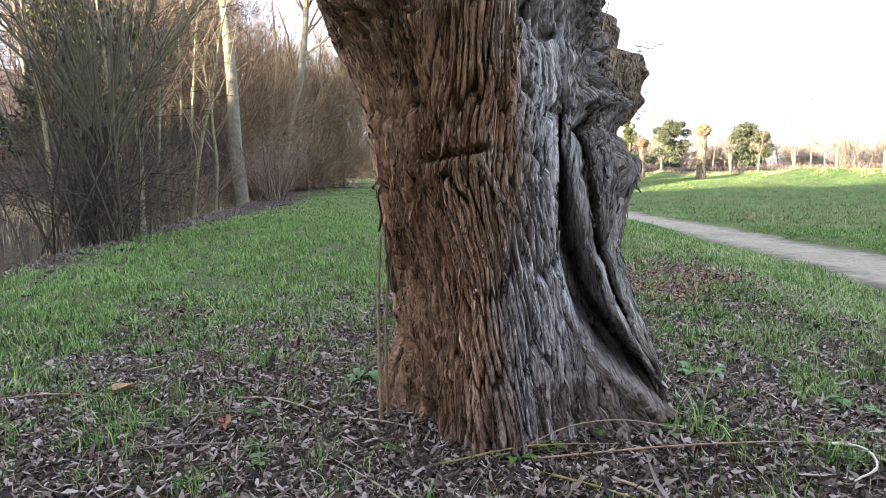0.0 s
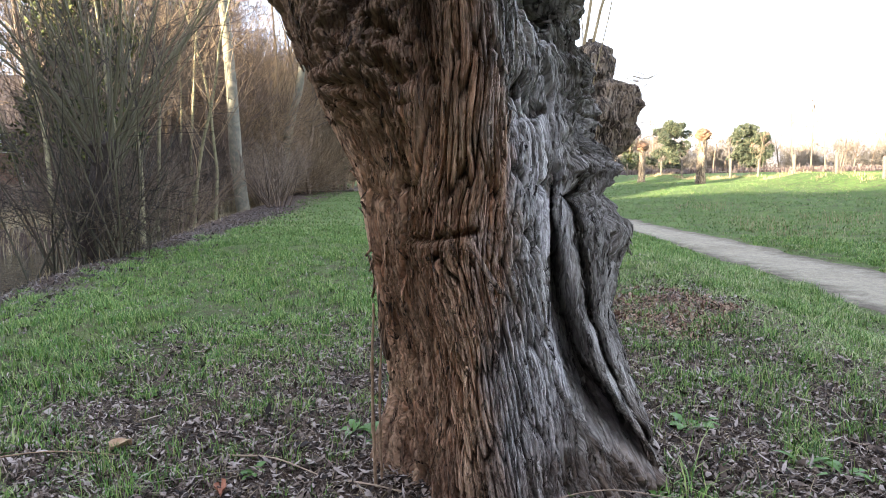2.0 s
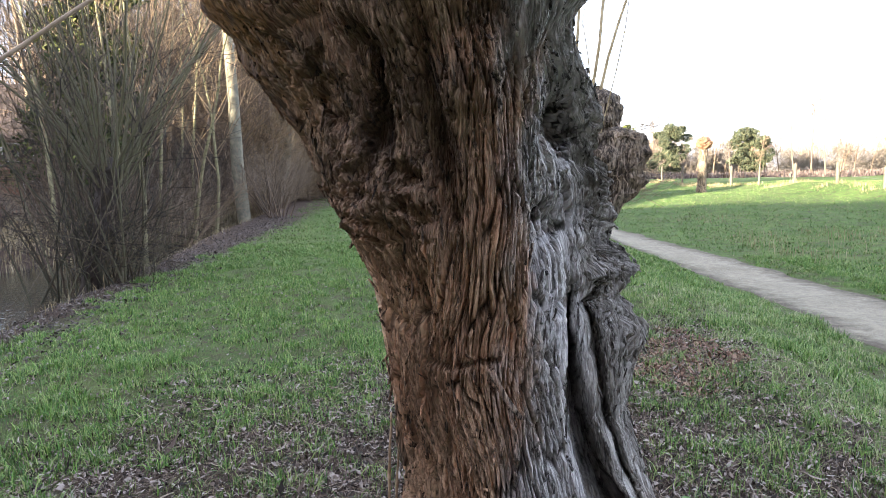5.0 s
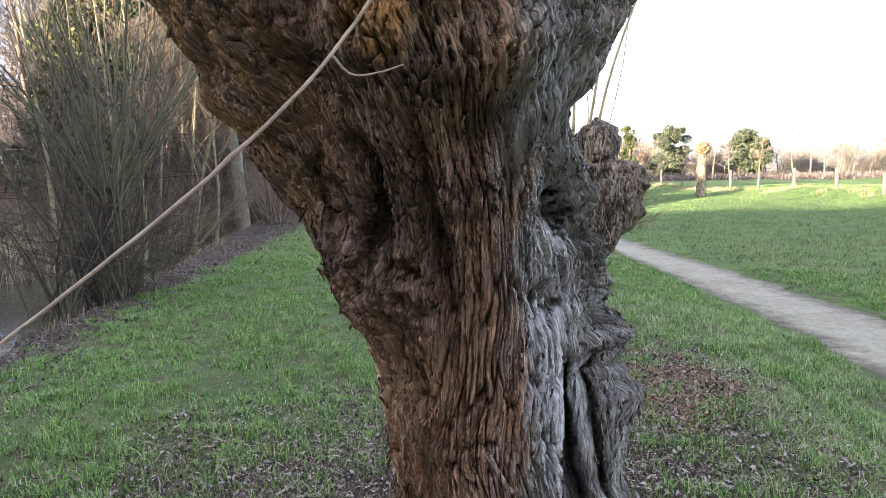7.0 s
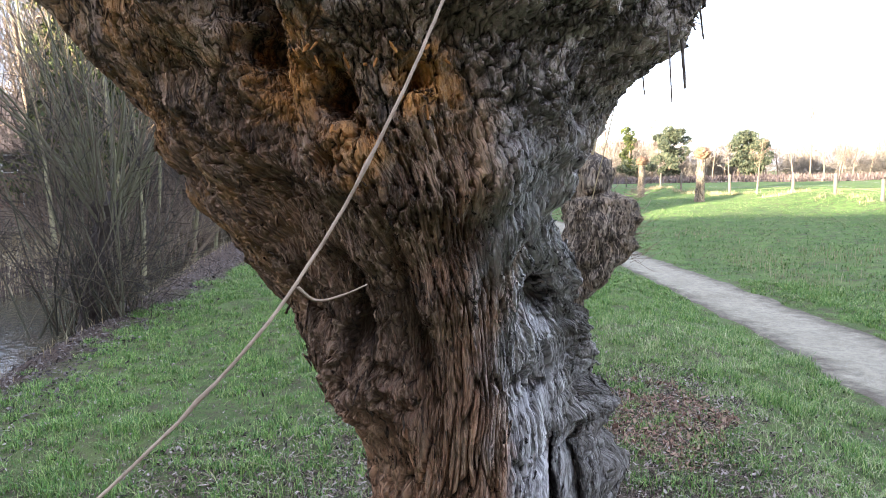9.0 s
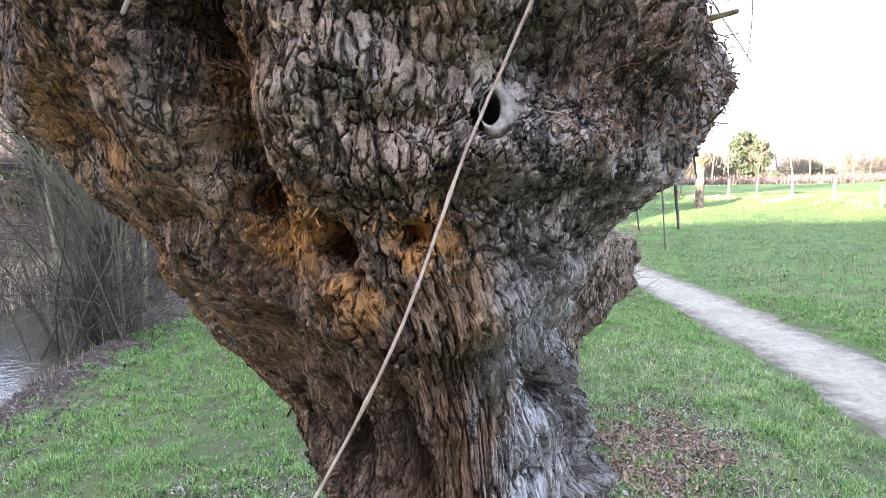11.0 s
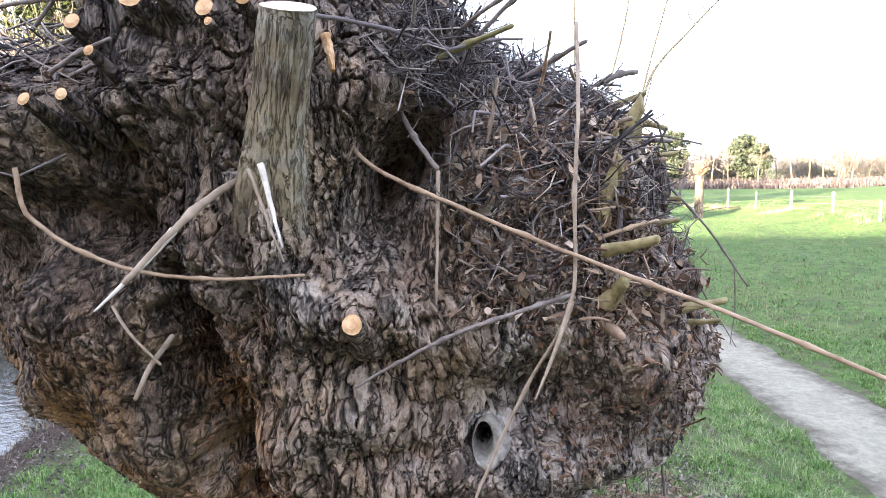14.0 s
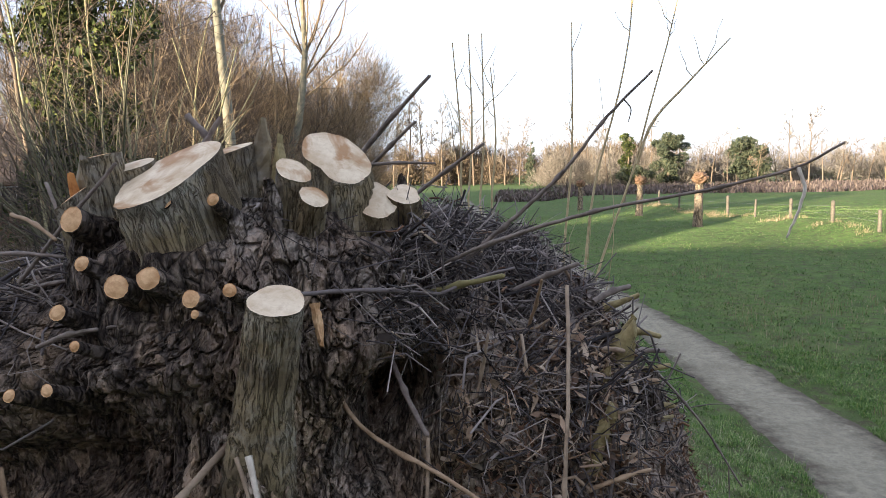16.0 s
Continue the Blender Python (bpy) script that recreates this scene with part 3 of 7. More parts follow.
def chunks(a, b, e, seed):
    """Jittered cells in space: the way to the cell's border, and the cell's own value."""
    ia, ib, ie = (np.floor(q).astype(int) for q in (a, b, e))
    f1, f2, own = np.full(a.shape, 9.0), np.full(a.shape, 9.0), np.zeros(a.shape)
    for da, db, de in itertools.product((-1, 0, 1), repeat=3):
        ca, cb, ce = ia + da, ib + db, ie + de
        h = lattice(ca + 31 * seed, cb, ce)
        h2 = lattice(ca, cb + 57 * seed, ce)
        h3 = lattice(ca, cb, ce + 13 * seed)
        dist = (ca + 0.5 + 0.42 * h - a)**2 + (cb + 0.5 + 0.42 * h2 - b)**2 + (ce + 0.5 + 0.42 * h3 - e)**2
        near = dist < f1
        f2 = np.where(near, f1, np.minimum(f2, dist))
        own = np.where(near, 0.5 + 0.5 * h, own)
        f1 = np.where(near, dist, f1)
    return np.sqrt(f2) - np.sqrt(f1), own


def willow_surface(theta, z):
    """Places on the trunk for angles (0: front, towards -y; positive: to +x) and heights, with all its humps, hollows and bark."""
    f = lambda table: np.interp(z, WZ, table)
    cx, b = f(W_RIDGE), f(W_DEPTH)
    cy = f(W_FRONT) + b
    s, c = np.sin(theta), np.cos(theta)
    wide = np.where(s > 0, f(W_RIGHT) - cx, cx - f(W_LEFT))
    p = f(W_SQUARE)
    r = ((np.abs(s) / wide)**p + (np.abs(c) / b)**p)**(-1 / p)
    x0, y0 = cx + r * s, cy - r * c
    face = sstep(0.25, -0.05, y0 - cy)
    # folds that run up the trunk and swell into the head
    turn = theta + 0.12 * np.sin(z * 1.7)
    fold = 0.045 * vnoise(3.2 * np.sin(turn) + 5, 3.2 * np.cos(turn), z * 0.55) + 0.03 * vnoise(7 * np.sin(turn), 7 * np.cos(turn) + 3, z * 0.8)
    low = sstep(0.55, 0.0, z)
    roots = 0.065 * low**1.5 * np.cos(5.0 * theta + 0.6) + 0.05 * low * vnoise(9 * s, 9 * c, z)
    lump = sstep(1.5, 2.6, z)
    fold = fold + lump * (0.075 * fbm(x0 * 2.6, y0 * 2.6, z * 2.3, 2) + 0.055 * vnoise(x0 * 6.5, y0 * 6.5, z * 5.5))
    d = fold + roots
    right = sstep(-0.1, 0.25, x0 - cx)
    back = np.interp(z, [0.25, 0.48, 0.83, 1.15, 1.475, 1.85, 2.2, 2.5], [0.0, 0.09, 0.19, 0.24, 0.32, 0.42, 0.14, 0.0])
    dy = back * sstep(0.20, 0.42, x0)                                                # the flank falls back
    slit = np.interp(z, [0.05, 0.15, 0.33, 0.55, 0.82, 1.08, 1.35, 1.6], [0.80, 0.74, 0.62, 0.50, 0.425, 0.395, 0.37, 0.35])
    open_ = sstep(1.55, 1.15, z)
    dy = dy + 0.42 * open_ * np.exp(-np.abs((x0 - slit - 0.008) / (0.024 + 0.032 * sstep(1.35, 0.7, z) * sstep(0.1, 0.35, z)))**3)   # the long cleft
    dy = dy - 0.10 * open_ * np.exp(-((x0 - slit - 0.075) / 0.035)**2)               # the ribs beside it
    dy = dy + 0.12 * open_ * np.exp(-np.abs((x0 - slit - 0.135) / 0.018)**3)
    dy = dy - 0.06 * open_ * np.exp(-((x0 - slit - 0.19) / 0.04)**2)
    dy = dy - 0.05 * open_ * np.exp(-((x0 - slit + 0.075) / 0.04)**2)
    gnarl = sstep(0.36, 0.56, x0) * sstep(1.05, 1.3, z) * sstep(2.6, 2.3, z)
    d = d + gnarl * (0.065 * fbm(x0 * 9, y0 * 9, z * 7, 3) + 0.075 * (np.abs(vnoise(x0 * 12, y0 * 12, z * 11))**0.6 - 0.5))
    # knobs and hollows of the upper trunk
    d = d + 0.05 * hump(x0, z, 0.70, 1.13, 0.16, 0.10) * sstep(0.0, 0.3, s)
    d = d + 0.06 * hump(x0, z, 0.58, 1.45, 0.16, 0.07) * sstep(0.0, 0.3, s)
    d = d + 0.07 * hump(x0, z, 0.52, 1.85, 0.14, 0.10) * sstep(0.0, 0.3, s)
    d = d + 0.08 * hump(x0, z, 0.48, 2.15, 0.14, 0.12) * sstep(0.0, 0.3, s)
    d = d - 0.07 * face * hump(x0, z, 0.30, 1.72, 0.05, 0.09)
    d = d - 0.10 * face * hump(x0, z, 0.36, 2.12, 0.05, 0.10)
    d = d + 0.075 * face * hump(x0, z, -0.26, 1.88, 0.13, 0.16) - 0.05 * face * hump(x0, z, -0.12, 2.02, 0.05, 0.22)
    d = d - 0.07 * face * hump(x0, z, -0.30, 2.22, 0.07, 0.14) + 0.06 * face * hump(x0, z, 0.0, 2.22, 0.11, 0.14)
    d = d - 0.05 * face * hump(x0, z, -0.16, 1.3, 0.05, 0.9, -0.12)
    d = d - 0.13 * face * hump(x0, z, -0.07, 1.95, 0.035, 0.40, -0.10) + 0.08 * face * hump(x0, z, -0.20, 1.80, 0.11, 0.16) + 0.05 * face * hump(x0, z, 0.08, 1.75, 0.10, 0.45)
    d = d + face * hump(x0, z, -0.20, 1.78, 0.14, 0.20) * 0.055 * (np.abs(vnoise(x0 * 16, y0 * 9, z * 14))**0.6 - 0.4)
    d = d - 0.07 * face * hump(x0, z, 0.26, 1.75, 0.025, 0.35, 0.08) - 0.05 * face * hump(x0, z, 0.17, 1.45, 0.02, 0.45, 0.1)
    d = d + 0.06 * face * hump(x0, z, -0.10, 2.55, 0.20, 0.11)
    d = d - 0.16 * face * hump(x0, z, -0.20, 2.79, 0.055, 0.07) - 0.13 * face * hump(x0, z, 0.005, 2.83, 0.03, 0.03)
    d = d - 0.10 * face * hump(x0, z, -0.24, 2.62, 0.03, 0.035)
    jx, jz = 0.035 * fbm(x0 * 13, y0 * 5, z * 13, 3), 0.045 * fbm(x0 * 11 + 5, y0 * 5, z * 11 + 9, 3)
    pit = lambda cx_, cz_, sx, sz, lean=0.0: np.exp(-(((x0 + jx - cx_ - lean * (z - cz_)) / sx)**2 + ((z + jz - cz_) / sz)**2)**1.5)
    dy = dy + 0.32 * pit(-0.47, 3.40, 0.065, 0.19, 0.05) + 0.26 * pit(-0.42, 2.98, 0.075, 0.15, -0.2) + 0.18 * pit(-0.20, 2.78, 0.045, 0.075, -0.3) + 0.10 * pit(-0.02, 2.83, 0.03, 0.03) + 0.24 * np.exp(-(((x0 - 0.152) / 0.025)**2 + ((z - 3.112) / 0.046)**2)**2) + 0.24 * pit(0.355, 2.10, 0.045, 0.11) + 0.12 * pit(0.30, 1.66, 0.03, 0.07, 0.3)
    d = d - 0.14 * face * hump(x0, z, -0.45, 3.10, 0.10, 0.42, -0.15)
    d = d - 0.22 * face * hump(x0, z, -0.72, 3.67, 0.11, 0.08) - 0.10 * face * hump(x0, z, -1.0, 3.58, 0.22, 0.13) + 0.09 * face * hump(x0, z, -0.9, 3.92, 0.35, 0.07) - 0.12 * face * hump(x0, z, -0.62, 3.86, 0.06, 0.06)
    d = d - 0.05 * face * hump(x0, z, 0.152, 3.115, 0.022, 0.036) + 0.03 * face * hump(x0, z, 0.21, 3.13, 0.065, 0.075)
    d = d + 0.02 * face * hump(x0, z, -0.10, 3.20, 0.26, 0.26) - 0.14 * face * hump(x0, z, -0.90, 3.45, 0.13, 0.16) + 0.06 * face * hump(x0, z, 0.42, 3.05, 0.16, 0.12)
    d = d - 0.34 * face * hump(x0, z, 0.05, 3.72, 0.09, 0.16) - 0.08 * face * hump(x0, z, 0.22, 3.55, 0.12, 0.16)
    d = d - 0.05 * face * hump(x0, z, -0.20, 3.92, 0.15, 0.14) - 0.07 * face * hump(x0, z, -0.03, 3.46, 0.13, 0.13)
    d = d - 0.065 * face * np.exp(-((z - 1.205 - 0.02 * np.sin(9 * x0)) / 0.013)**2) * sstep(-0.20, -0.15, x0) * sstep(0.13, 0.09, x0)   # the scar
    # the bowl in the head, its raised lip, and the swells of the lobes
    dy = dy + 0.42 * hump(x0, z, 0.27, 4.06, 0.17, 0.17) + 0.22 * hump(x0, z, 0.07, 3.80, 0.08, 0.11) - 0.22 * hump(x0, z, 0.60, 3.85, 0.13, 0.16) + 0.17 * hump(x0, z, -0.09, 3.66, 0.09, 0.12)
    dy = dy + 0.23 * hump(x0, z, 0.25, 3.20, 0.19, 0.15) - 0.16 * hump(x0, z, -0.82, 3.48, 0.12, 0.12) - 0.09 * hump(x0, z, -0.45, 3.88, 0.36, 0.15) - 0.06 * hump(x0, z, -0.68, 3.22, 0.18, 0.2)
    dy = dy + 0.11 * pit(-0.27, 2.06, 0.04, 0.20, 0.15) + 0.09 * pit(-0.18, 1.86, 0.03, 0.10, -0.2) + 0.08 * pit(-0.44, 2.16, 0.03, 0.12, -0.3)
    knots = hump(x0, z, -0.40, 1.88, 0.12, 0.15) + hump(x0, z, -0.33, 1.72, 0.10, 0.08)
    d = d + face * knots * (0.045 + 0.085 * (np.abs(vnoise(x0 * 15 + 4, y0 * 12, z * 15))**0.6 - 0.4))   # dark burls
    dy = dy - 0.11 * hump(x0, z, -0.42, 2.10, 0.17, 0.30) - 0.09 * hump(x0, z, -0.30, 1.35, 0.16, 0.45) - 0.13 * hump(x0, z, -0.36, 0.80, 0.12, 0.35)
    dy = dy + 0.10 * hump(x0, z, 0.48, 1.35, 0.14, 0.55) + 0.08 * hump(x0, z, 0.60, 1.40, 0.16, 0.3) + 0.07 * hump(x0, z, 0.30, 2.0, 0.10, 0.25)
    d = d + face * (0.045 * hump(x0, z, -0.05, 3.47, 0.10, 0.08) - 0.035 * hump(x0, z, -0.04, 3.36, 0.12, 0.035) + 0.04 * hump(x0, z, -0.10, 3.22, 0.11, 0.07) - 0.035 * hump(x0, z, 0.02, 3.10, 0.16, 0.03)
                    + 0.05 * hump(x0, z, 0.45, 3.30, 0.10, 0.10) - 0.05 * hump(x0, z, 0.33, 3.38, 0.03, 0.16) + 0.05 * hump(x0, z, -0.30, 3.05, 0.08, 0.12) - 0.05 * hump(x0, z, 0.10, 2.93, 0.22, 0.035) + 0.045 * hump(x0, z, -0.62, 3.12, 0.07, 0.16) - 0.05 * hump(x0, z, -0.30, 3.62, 0.03, 0.22))
    # bark: long interlaced ridges below, shorter broken plates on the head
    ua = turn * 0.56
    wa = 0.022 * fbm(ua * 5, z * 1.6, 0 * z, 3) + 0.006 * vnoise(ua * 28, z * 7, 0 * z)
    wb = 0.05 * fbm(ua * 6 + 7, z * 2, 0 * z, 2)
    g1, own1, t1 = plates((ua + wa) / 0.027, (z + wb) / 0.36, 3)
    g2, own2, t2 = plates((ua + 1.4 * wa) / 0.0095, (z + wb) / 0.10, 5)
    up = sstep(2.2, 3.0, z + 0.25 * vnoise(x0 * 3, y0 * 3, z * 3))
    up = np.maximum(up, 0.9 * gnarl)
    up = np.maximum(up, 0.75 * sstep(1.55, 1.85, z) * sstep(0.12, -0.12, x0 + 0.12 * vnoise(x0 * 4, y0 * 4, z * 3)))   # broken plates under the head
    h1, hown1, h2, hown2 = np.ones(z.shape), np.full(z.shape, 0.5), np.ones(z.shape), np.full(z.shape, 0.5)
    m = up > 0
    rd = r + 0.8 * d
    px, py, pz = (cx + rd * s)[m], (cy - rd * c + dy * face)[m], z[m]
    j1 = 0.013 * fbm(px * 7, py * 7, pz * 7, 3) + 0.004 * vnoise(px * 60, py * 60, pz * 45)
    j2 = 0.022 * fbm(px * 7 + 5, py * 7, pz * 7 + 7, 3) + 0.008 * vnoise(px * 55 + 5, py * 60, pz * 45 + 3)
    h1[m], hown1[m] = chunks((px + j1) * 30, (py + j1) * 22, (pz + j2) * 9, 3)
    h2[m], hown2[m] = chunks((px + j1) * 85, (py + j1) * 60, (pz + j2) * 26, 9)
    edge1, edge2 = g1 + (h1 - g1) * up, g2 + (h2 - g2) * up
    own1, own2 = own1 + (hown1 - own1) * up, own2 + (hown2 - own2) * up
    tilt1, tilt2 = t1 * (1 - up), t2 * (1 - up)
    crease = np.zeros(z.shape)
    crease[m] = np.abs(vnoise((px + j1) * 13, py * 9, (pz + j2) * 6))**0.5 - 0.6
    gap = 0.14 + 0.10 * vnoise(x0 * 5, y0 * 5, z * 2.5)
    ridge = sstep(0.0, (gap + 0.10) * (1 - up) + 0.13 * up, edge1)
    scale = sstep(0.0, 0.25, edge2)
    grit = vnoise(x0 * 150, y0 * 150, z * 45)
    rib = open_ * sstep(-0.01, 0.03, x0 - slit) * sstep(0.30, 0.24, x0 - slit)
    rough = (0.85 + 0.5 * vnoise(x0 * 2.2 + 3, y0 * 2.2, z * 1.4)) * (1 - 0.55 * rib)
    d = d * (1 - 0.5 * rib)
    d = d + rough * ((0.054 - 0.032 * up) * (ridge - 0.75) + (0.018 - 0.004 * up) * (own1 - 0.5) * ridge + 0.010 * tilt1 + (0.0095 - 0.004 * up) * (scale - 0.6) + (0.008 - 0.003 * up) * (own2 - 0.5) * scale + 0.004 * tilt2 + 0.0025 * grit + 0.034 * up * crease)
    d = d + 0.034 * (1 - up) * (np.abs(vnoise((ua + wa) * 17, z * 0.7, 0 * z))**0.45 - 0.6)
    crown = sstep(4.05, 4.27, z)
    r = np.maximum(r + d * (1 - 0.6 * crown), 0.02 * (1 - crown))
    lift = 0.03 * fbm(x0 * 9, y0 * 9, z * 0, 3) * sstep(3.9, 4.1, z)
    return np.stack([cx + r * s, cy - r * c + dy * face, z + lift], -1), np.stack([own1, edge1, own2], -1), np.stack([ua + wa, z + wb], -1)


zt = np.linspace(-0.12, 4.27, 4000)
stretch = np.sqrt(1 + np.gradient(np.interp(zt, WZ, W_FRONT), zt)**2 + np.gradient(np.interp(zt, WZ, W_LEFT), zt)**2)
arc = np.concatenate([[0], np.cumsum(stretch[1:] * np.diff(zt))])
rows_z = np.interp(np.linspace(0, arc[-1], 880), arc, zt)
front_n, back_n = 640, 30
th = np.concatenate([np.linspace(-1.85, 1.85, front_n, endpoint=False), np.linspace(1.85, 2 * np.pi - 1.85, back_n, endpoint=False)])
TH, ZZ = np.meshgrid(th, rows_z)
P, BARK_CELLS, GRAIN = willow_surface(TH, ZZ)
n = len(th)
idx = np.arange(P.shape[0] * n).reshape(-1, n)
nxt = np.roll(idx, -1, 1)
quads = np.stack([idx[:-1], nxt[:-1], nxt[1:], idx[1:]], -1).reshape(-1, 4)
rim = idx[-1]
V_ALL = np.concatenate([P.reshape(-1, 3), P[-1].mean(0)[None] + np.array((0, 0, -0.05))])
cap = np.stack([rim, np.roll(rim, -1), np.full(n, len(V_ALL) - 1), np.full(n, len(V_ALL) - 1)], -1)
willow = thing("pollard_willow", "old gnarled pollard willow with deeply furrowed bark and freshly cut head", "tree", (0.0, 0.0, 0.0))


def front_y(x, z):
    """How far the trunk's face reaches towards -y at this place."""
    k = np.argmin((P[:, :front_n, 0] - x)**2 + (P[:, :front_n, 2] - z)**2)
    return float(P[:, :front_n, 1].ravel()[k])


quads = np.concatenate([np.stack([quads[:, 0], quads[:, 1], quads[:, 2]], -1), np.stack([quads[:, 0], quads[:, 2], quads[:, 3]], -1), cap[:, :3]])
pad = lambda a: np.concatenate([a.reshape(-1, a.shape[-1]), np.zeros((1, a.shape[-1]))])
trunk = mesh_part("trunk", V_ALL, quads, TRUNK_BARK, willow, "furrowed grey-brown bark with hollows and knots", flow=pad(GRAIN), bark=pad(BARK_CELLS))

# the healed rim of the knot hole
rim_y = lambda x, z: np.interp(z, [3.03, 3.22], [np.mean([front_y(0.15 + 0.02 * k, 3.03) for k in range(7)]), np.mean([front_y(0.15 + 0.02 * k, 3.22) for k in range(7)])])
ring_a, ring_s = np.meshgrid(np.linspace(0, 2 * np.pi, 72, endpoint=False), np.linspace(0, 1, 12))
blend_s = np.clip((ring_s - 0.25) / 0.75, 0, 1)
wob = 1 + 0.10 * vnoise(2.2 * np.cos(ring_a), 2.2 * np.sin(ring_a), 0 * ring_a) * blend_s
ring_x = 0.196 + 0.024 * blend_s + (0.024 + 0.027 * blend_s) * wob * np.cos(ring_a)
ring_z = 3.127 - 0.008 * blend_s + (0.040 + 0.026 * blend_s) * wob * np.sin(ring_a)
ring_up = np.where(ring_s < 0.25, -0.10 * (1 - ring_s / 0.25), 0.0) + 0.018 * np.sin(np.pi * np.clip(blend_s * 1.05 + 0.12, 0, 1)) - 0.03 * blend_s**4
ring_up = ring_up + 0.006 * vnoise(ring_x * 110, ring_z * 70, 0 * ring_a) * (ring_s > 0.3)
ring = np.stack([ring_x, rim_y(ring_x, ring_z) - ring_up + 0.004, ring_z], -1)
idx = np.arange(ring_x.size).reshape(ring_x.shape)
nxt = np.roll(idx, -1, 1)
mesh_part("callus_rim", ring.reshape(-1, 3), np.stack([idx[:-1], nxt[:-1], nxt[1:], idx[1:]], -1).reshape(-1, 4), wood_material("grey_callus_wood", (0.17, 0.155, 0.13), (0.36, 0.33, 0.28), 60), willow, "smooth pale grey healed rim round a dark knot hole")


# loose flakes and strips of bark that stand off the trunk
def flakes(count, z_lo, z_hi, length, width, twist, seed, raise_):
    r = np.random.default_rng(seed)
    zi = np.searchsorted(rows_z, r.uniform(z_lo, z_hi, count)).clip(4, len(rows_z) - 6)
    ti = r.integers(4, front_n - 6, count)
    o = P[zi, ti]
    along = P[(zi + 4).clip(0, len(rows_z) - 1), ti] - P[zi - 4, ti]
    along /= np.linalg.norm(along, axis=1)[:, None] + 1e-9
    across = P[zi, ti + 4] - P[zi, ti - 4]
    across -= along * (across * along).sum(1)[:, None]
    across /= np.linalg.norm(across, axis=1)[:, None] + 1e-9
    out = np.cross(across, along)
    a = r.normal(0, twist, count)[:, None]
    along, across = along * np.cos(a) + across * np.sin(a), across * np.cos(a) - along * np.sin(a)
    L = (length * r.uniform(0.4, 1.5, count))[:, None]
    W = (width * r.uniform(0.5, 1.4, count))[:, None]
    lift = (L * r.uniform(0.01, raise_, count)[:, None])
    flip = np.where(r.random(count) < 0.5, 1.0, -1.0)[:, None]
    T = W * 0.35
    V = []
    for s_, w_, h_ in ((-0.5, 0.6, -0.004), (-0.1, 1.0, 0.25), (0.25, 0.9, 0.6), (0.5, 0.35, 1.0)):
        c = o + flip * along * L * s_ + out * (lift * max(h_, 0) + (h_ if h_ < 0 else 0)) + across * W * 0.25 * r.normal(0, 1, (count, 1))
        V += [c - across * W * w_ / 2, c + out * T * 0.8 + across * W * 0.2, c + across * W * w_ / 2, c - out * T * 1.2]
    V = np.stack(V, 1)
    F = []
    for k in range(3):
        for j in range(4):
            F.append([k * 4 + j, k * 4 + (j + 1) % 4, k * 4 + 4 + (j + 1) % 4, k * 4 + 4 + j])
    F.append([12, 13, 14, 15])
    F = (np.arange(count)[:, None, None] * 16 + np.array(F)[None]).reshape(-1, 4)
    return V.reshape(-1, 3), F


sets = [flakes(800, 0.05, 2.3, 0.10, 0.013, 0.06, 1, 0.10), flakes(420, 0.1, 2.4, 0.05, 0.014, 0.15, 2, 0.22), flakes(1500, 2.2, 3.75, 0.034, 0.014, 0.35, 3, 0.16), flakes(400, 3.4, 4.2, 0.045, 0.012, 0.5, 4, 0.25)]
FV, FF, base = [], [], 0
for v, f in sets:
    FV.append(v), FF.append(f + base)
    base += len(v)
mesh_part("loose_bark", np.concatenate(FV), np.concatenate(FF), BARK, willow, "loose lifting strips and scales of bark", smooth=False, kind="stuff")


def shoot_bark_material():
    """Fine upright furrows that follow the shoot."""
    n = Nodes("furrowed_shoot_bark")
    keep = n.co
    gr = n.t.nodes.new("ShaderNodeAttribute")
    gr.attribute_name = "flow"
    n.co = gr.outputs["Vector"]
    fur = n.ramp(n.math("ABSOLUTE", n.math("SUBTRACT", n.noise(1, 3, 0.6, (80, 13, 1), 0.8), 0.5)), 0.0, 0.06)
    fine = n.noise(1, 5, 0.7, (260, 60, 1))
    n.co = keep
    col = n.mix(n.ramp(n.noise(11, 5, 0.65), 0.35, 0.65), (0.18, 0.14, 0.08), (0.35, 0.29, 0.18))
    col = n.mix(n.ramp(n.noise(6, 5, 0.7), 0.48, 0.66, 0.0, 0.6), col, (0.42, 0.43, 0.41))
    col = n.mix(n.ramp(fine, 0.35, 0.5, 0.5, 0.0), col, (0.09, 0.07, 0.05))
    col = n.mix(n.ramp(fur, 0.0, 0.8, 0.62, 0.0), col, (0.060, 0.046, 0.036))
    col = n.mix(n.ramp(n.noise(4, 5, 0.7), 0.46, 0.62, 0.0, 0.55), col, (0.085, 0.065, 0.05))
    n.bump(n.math("ADD", fur, n.math("MULTIPLY", fine, 0.4)), 1.0, 0.006)
    return n.done(col, 0.85, 0, 0.2)


FURROWED = shoot_bark_material()


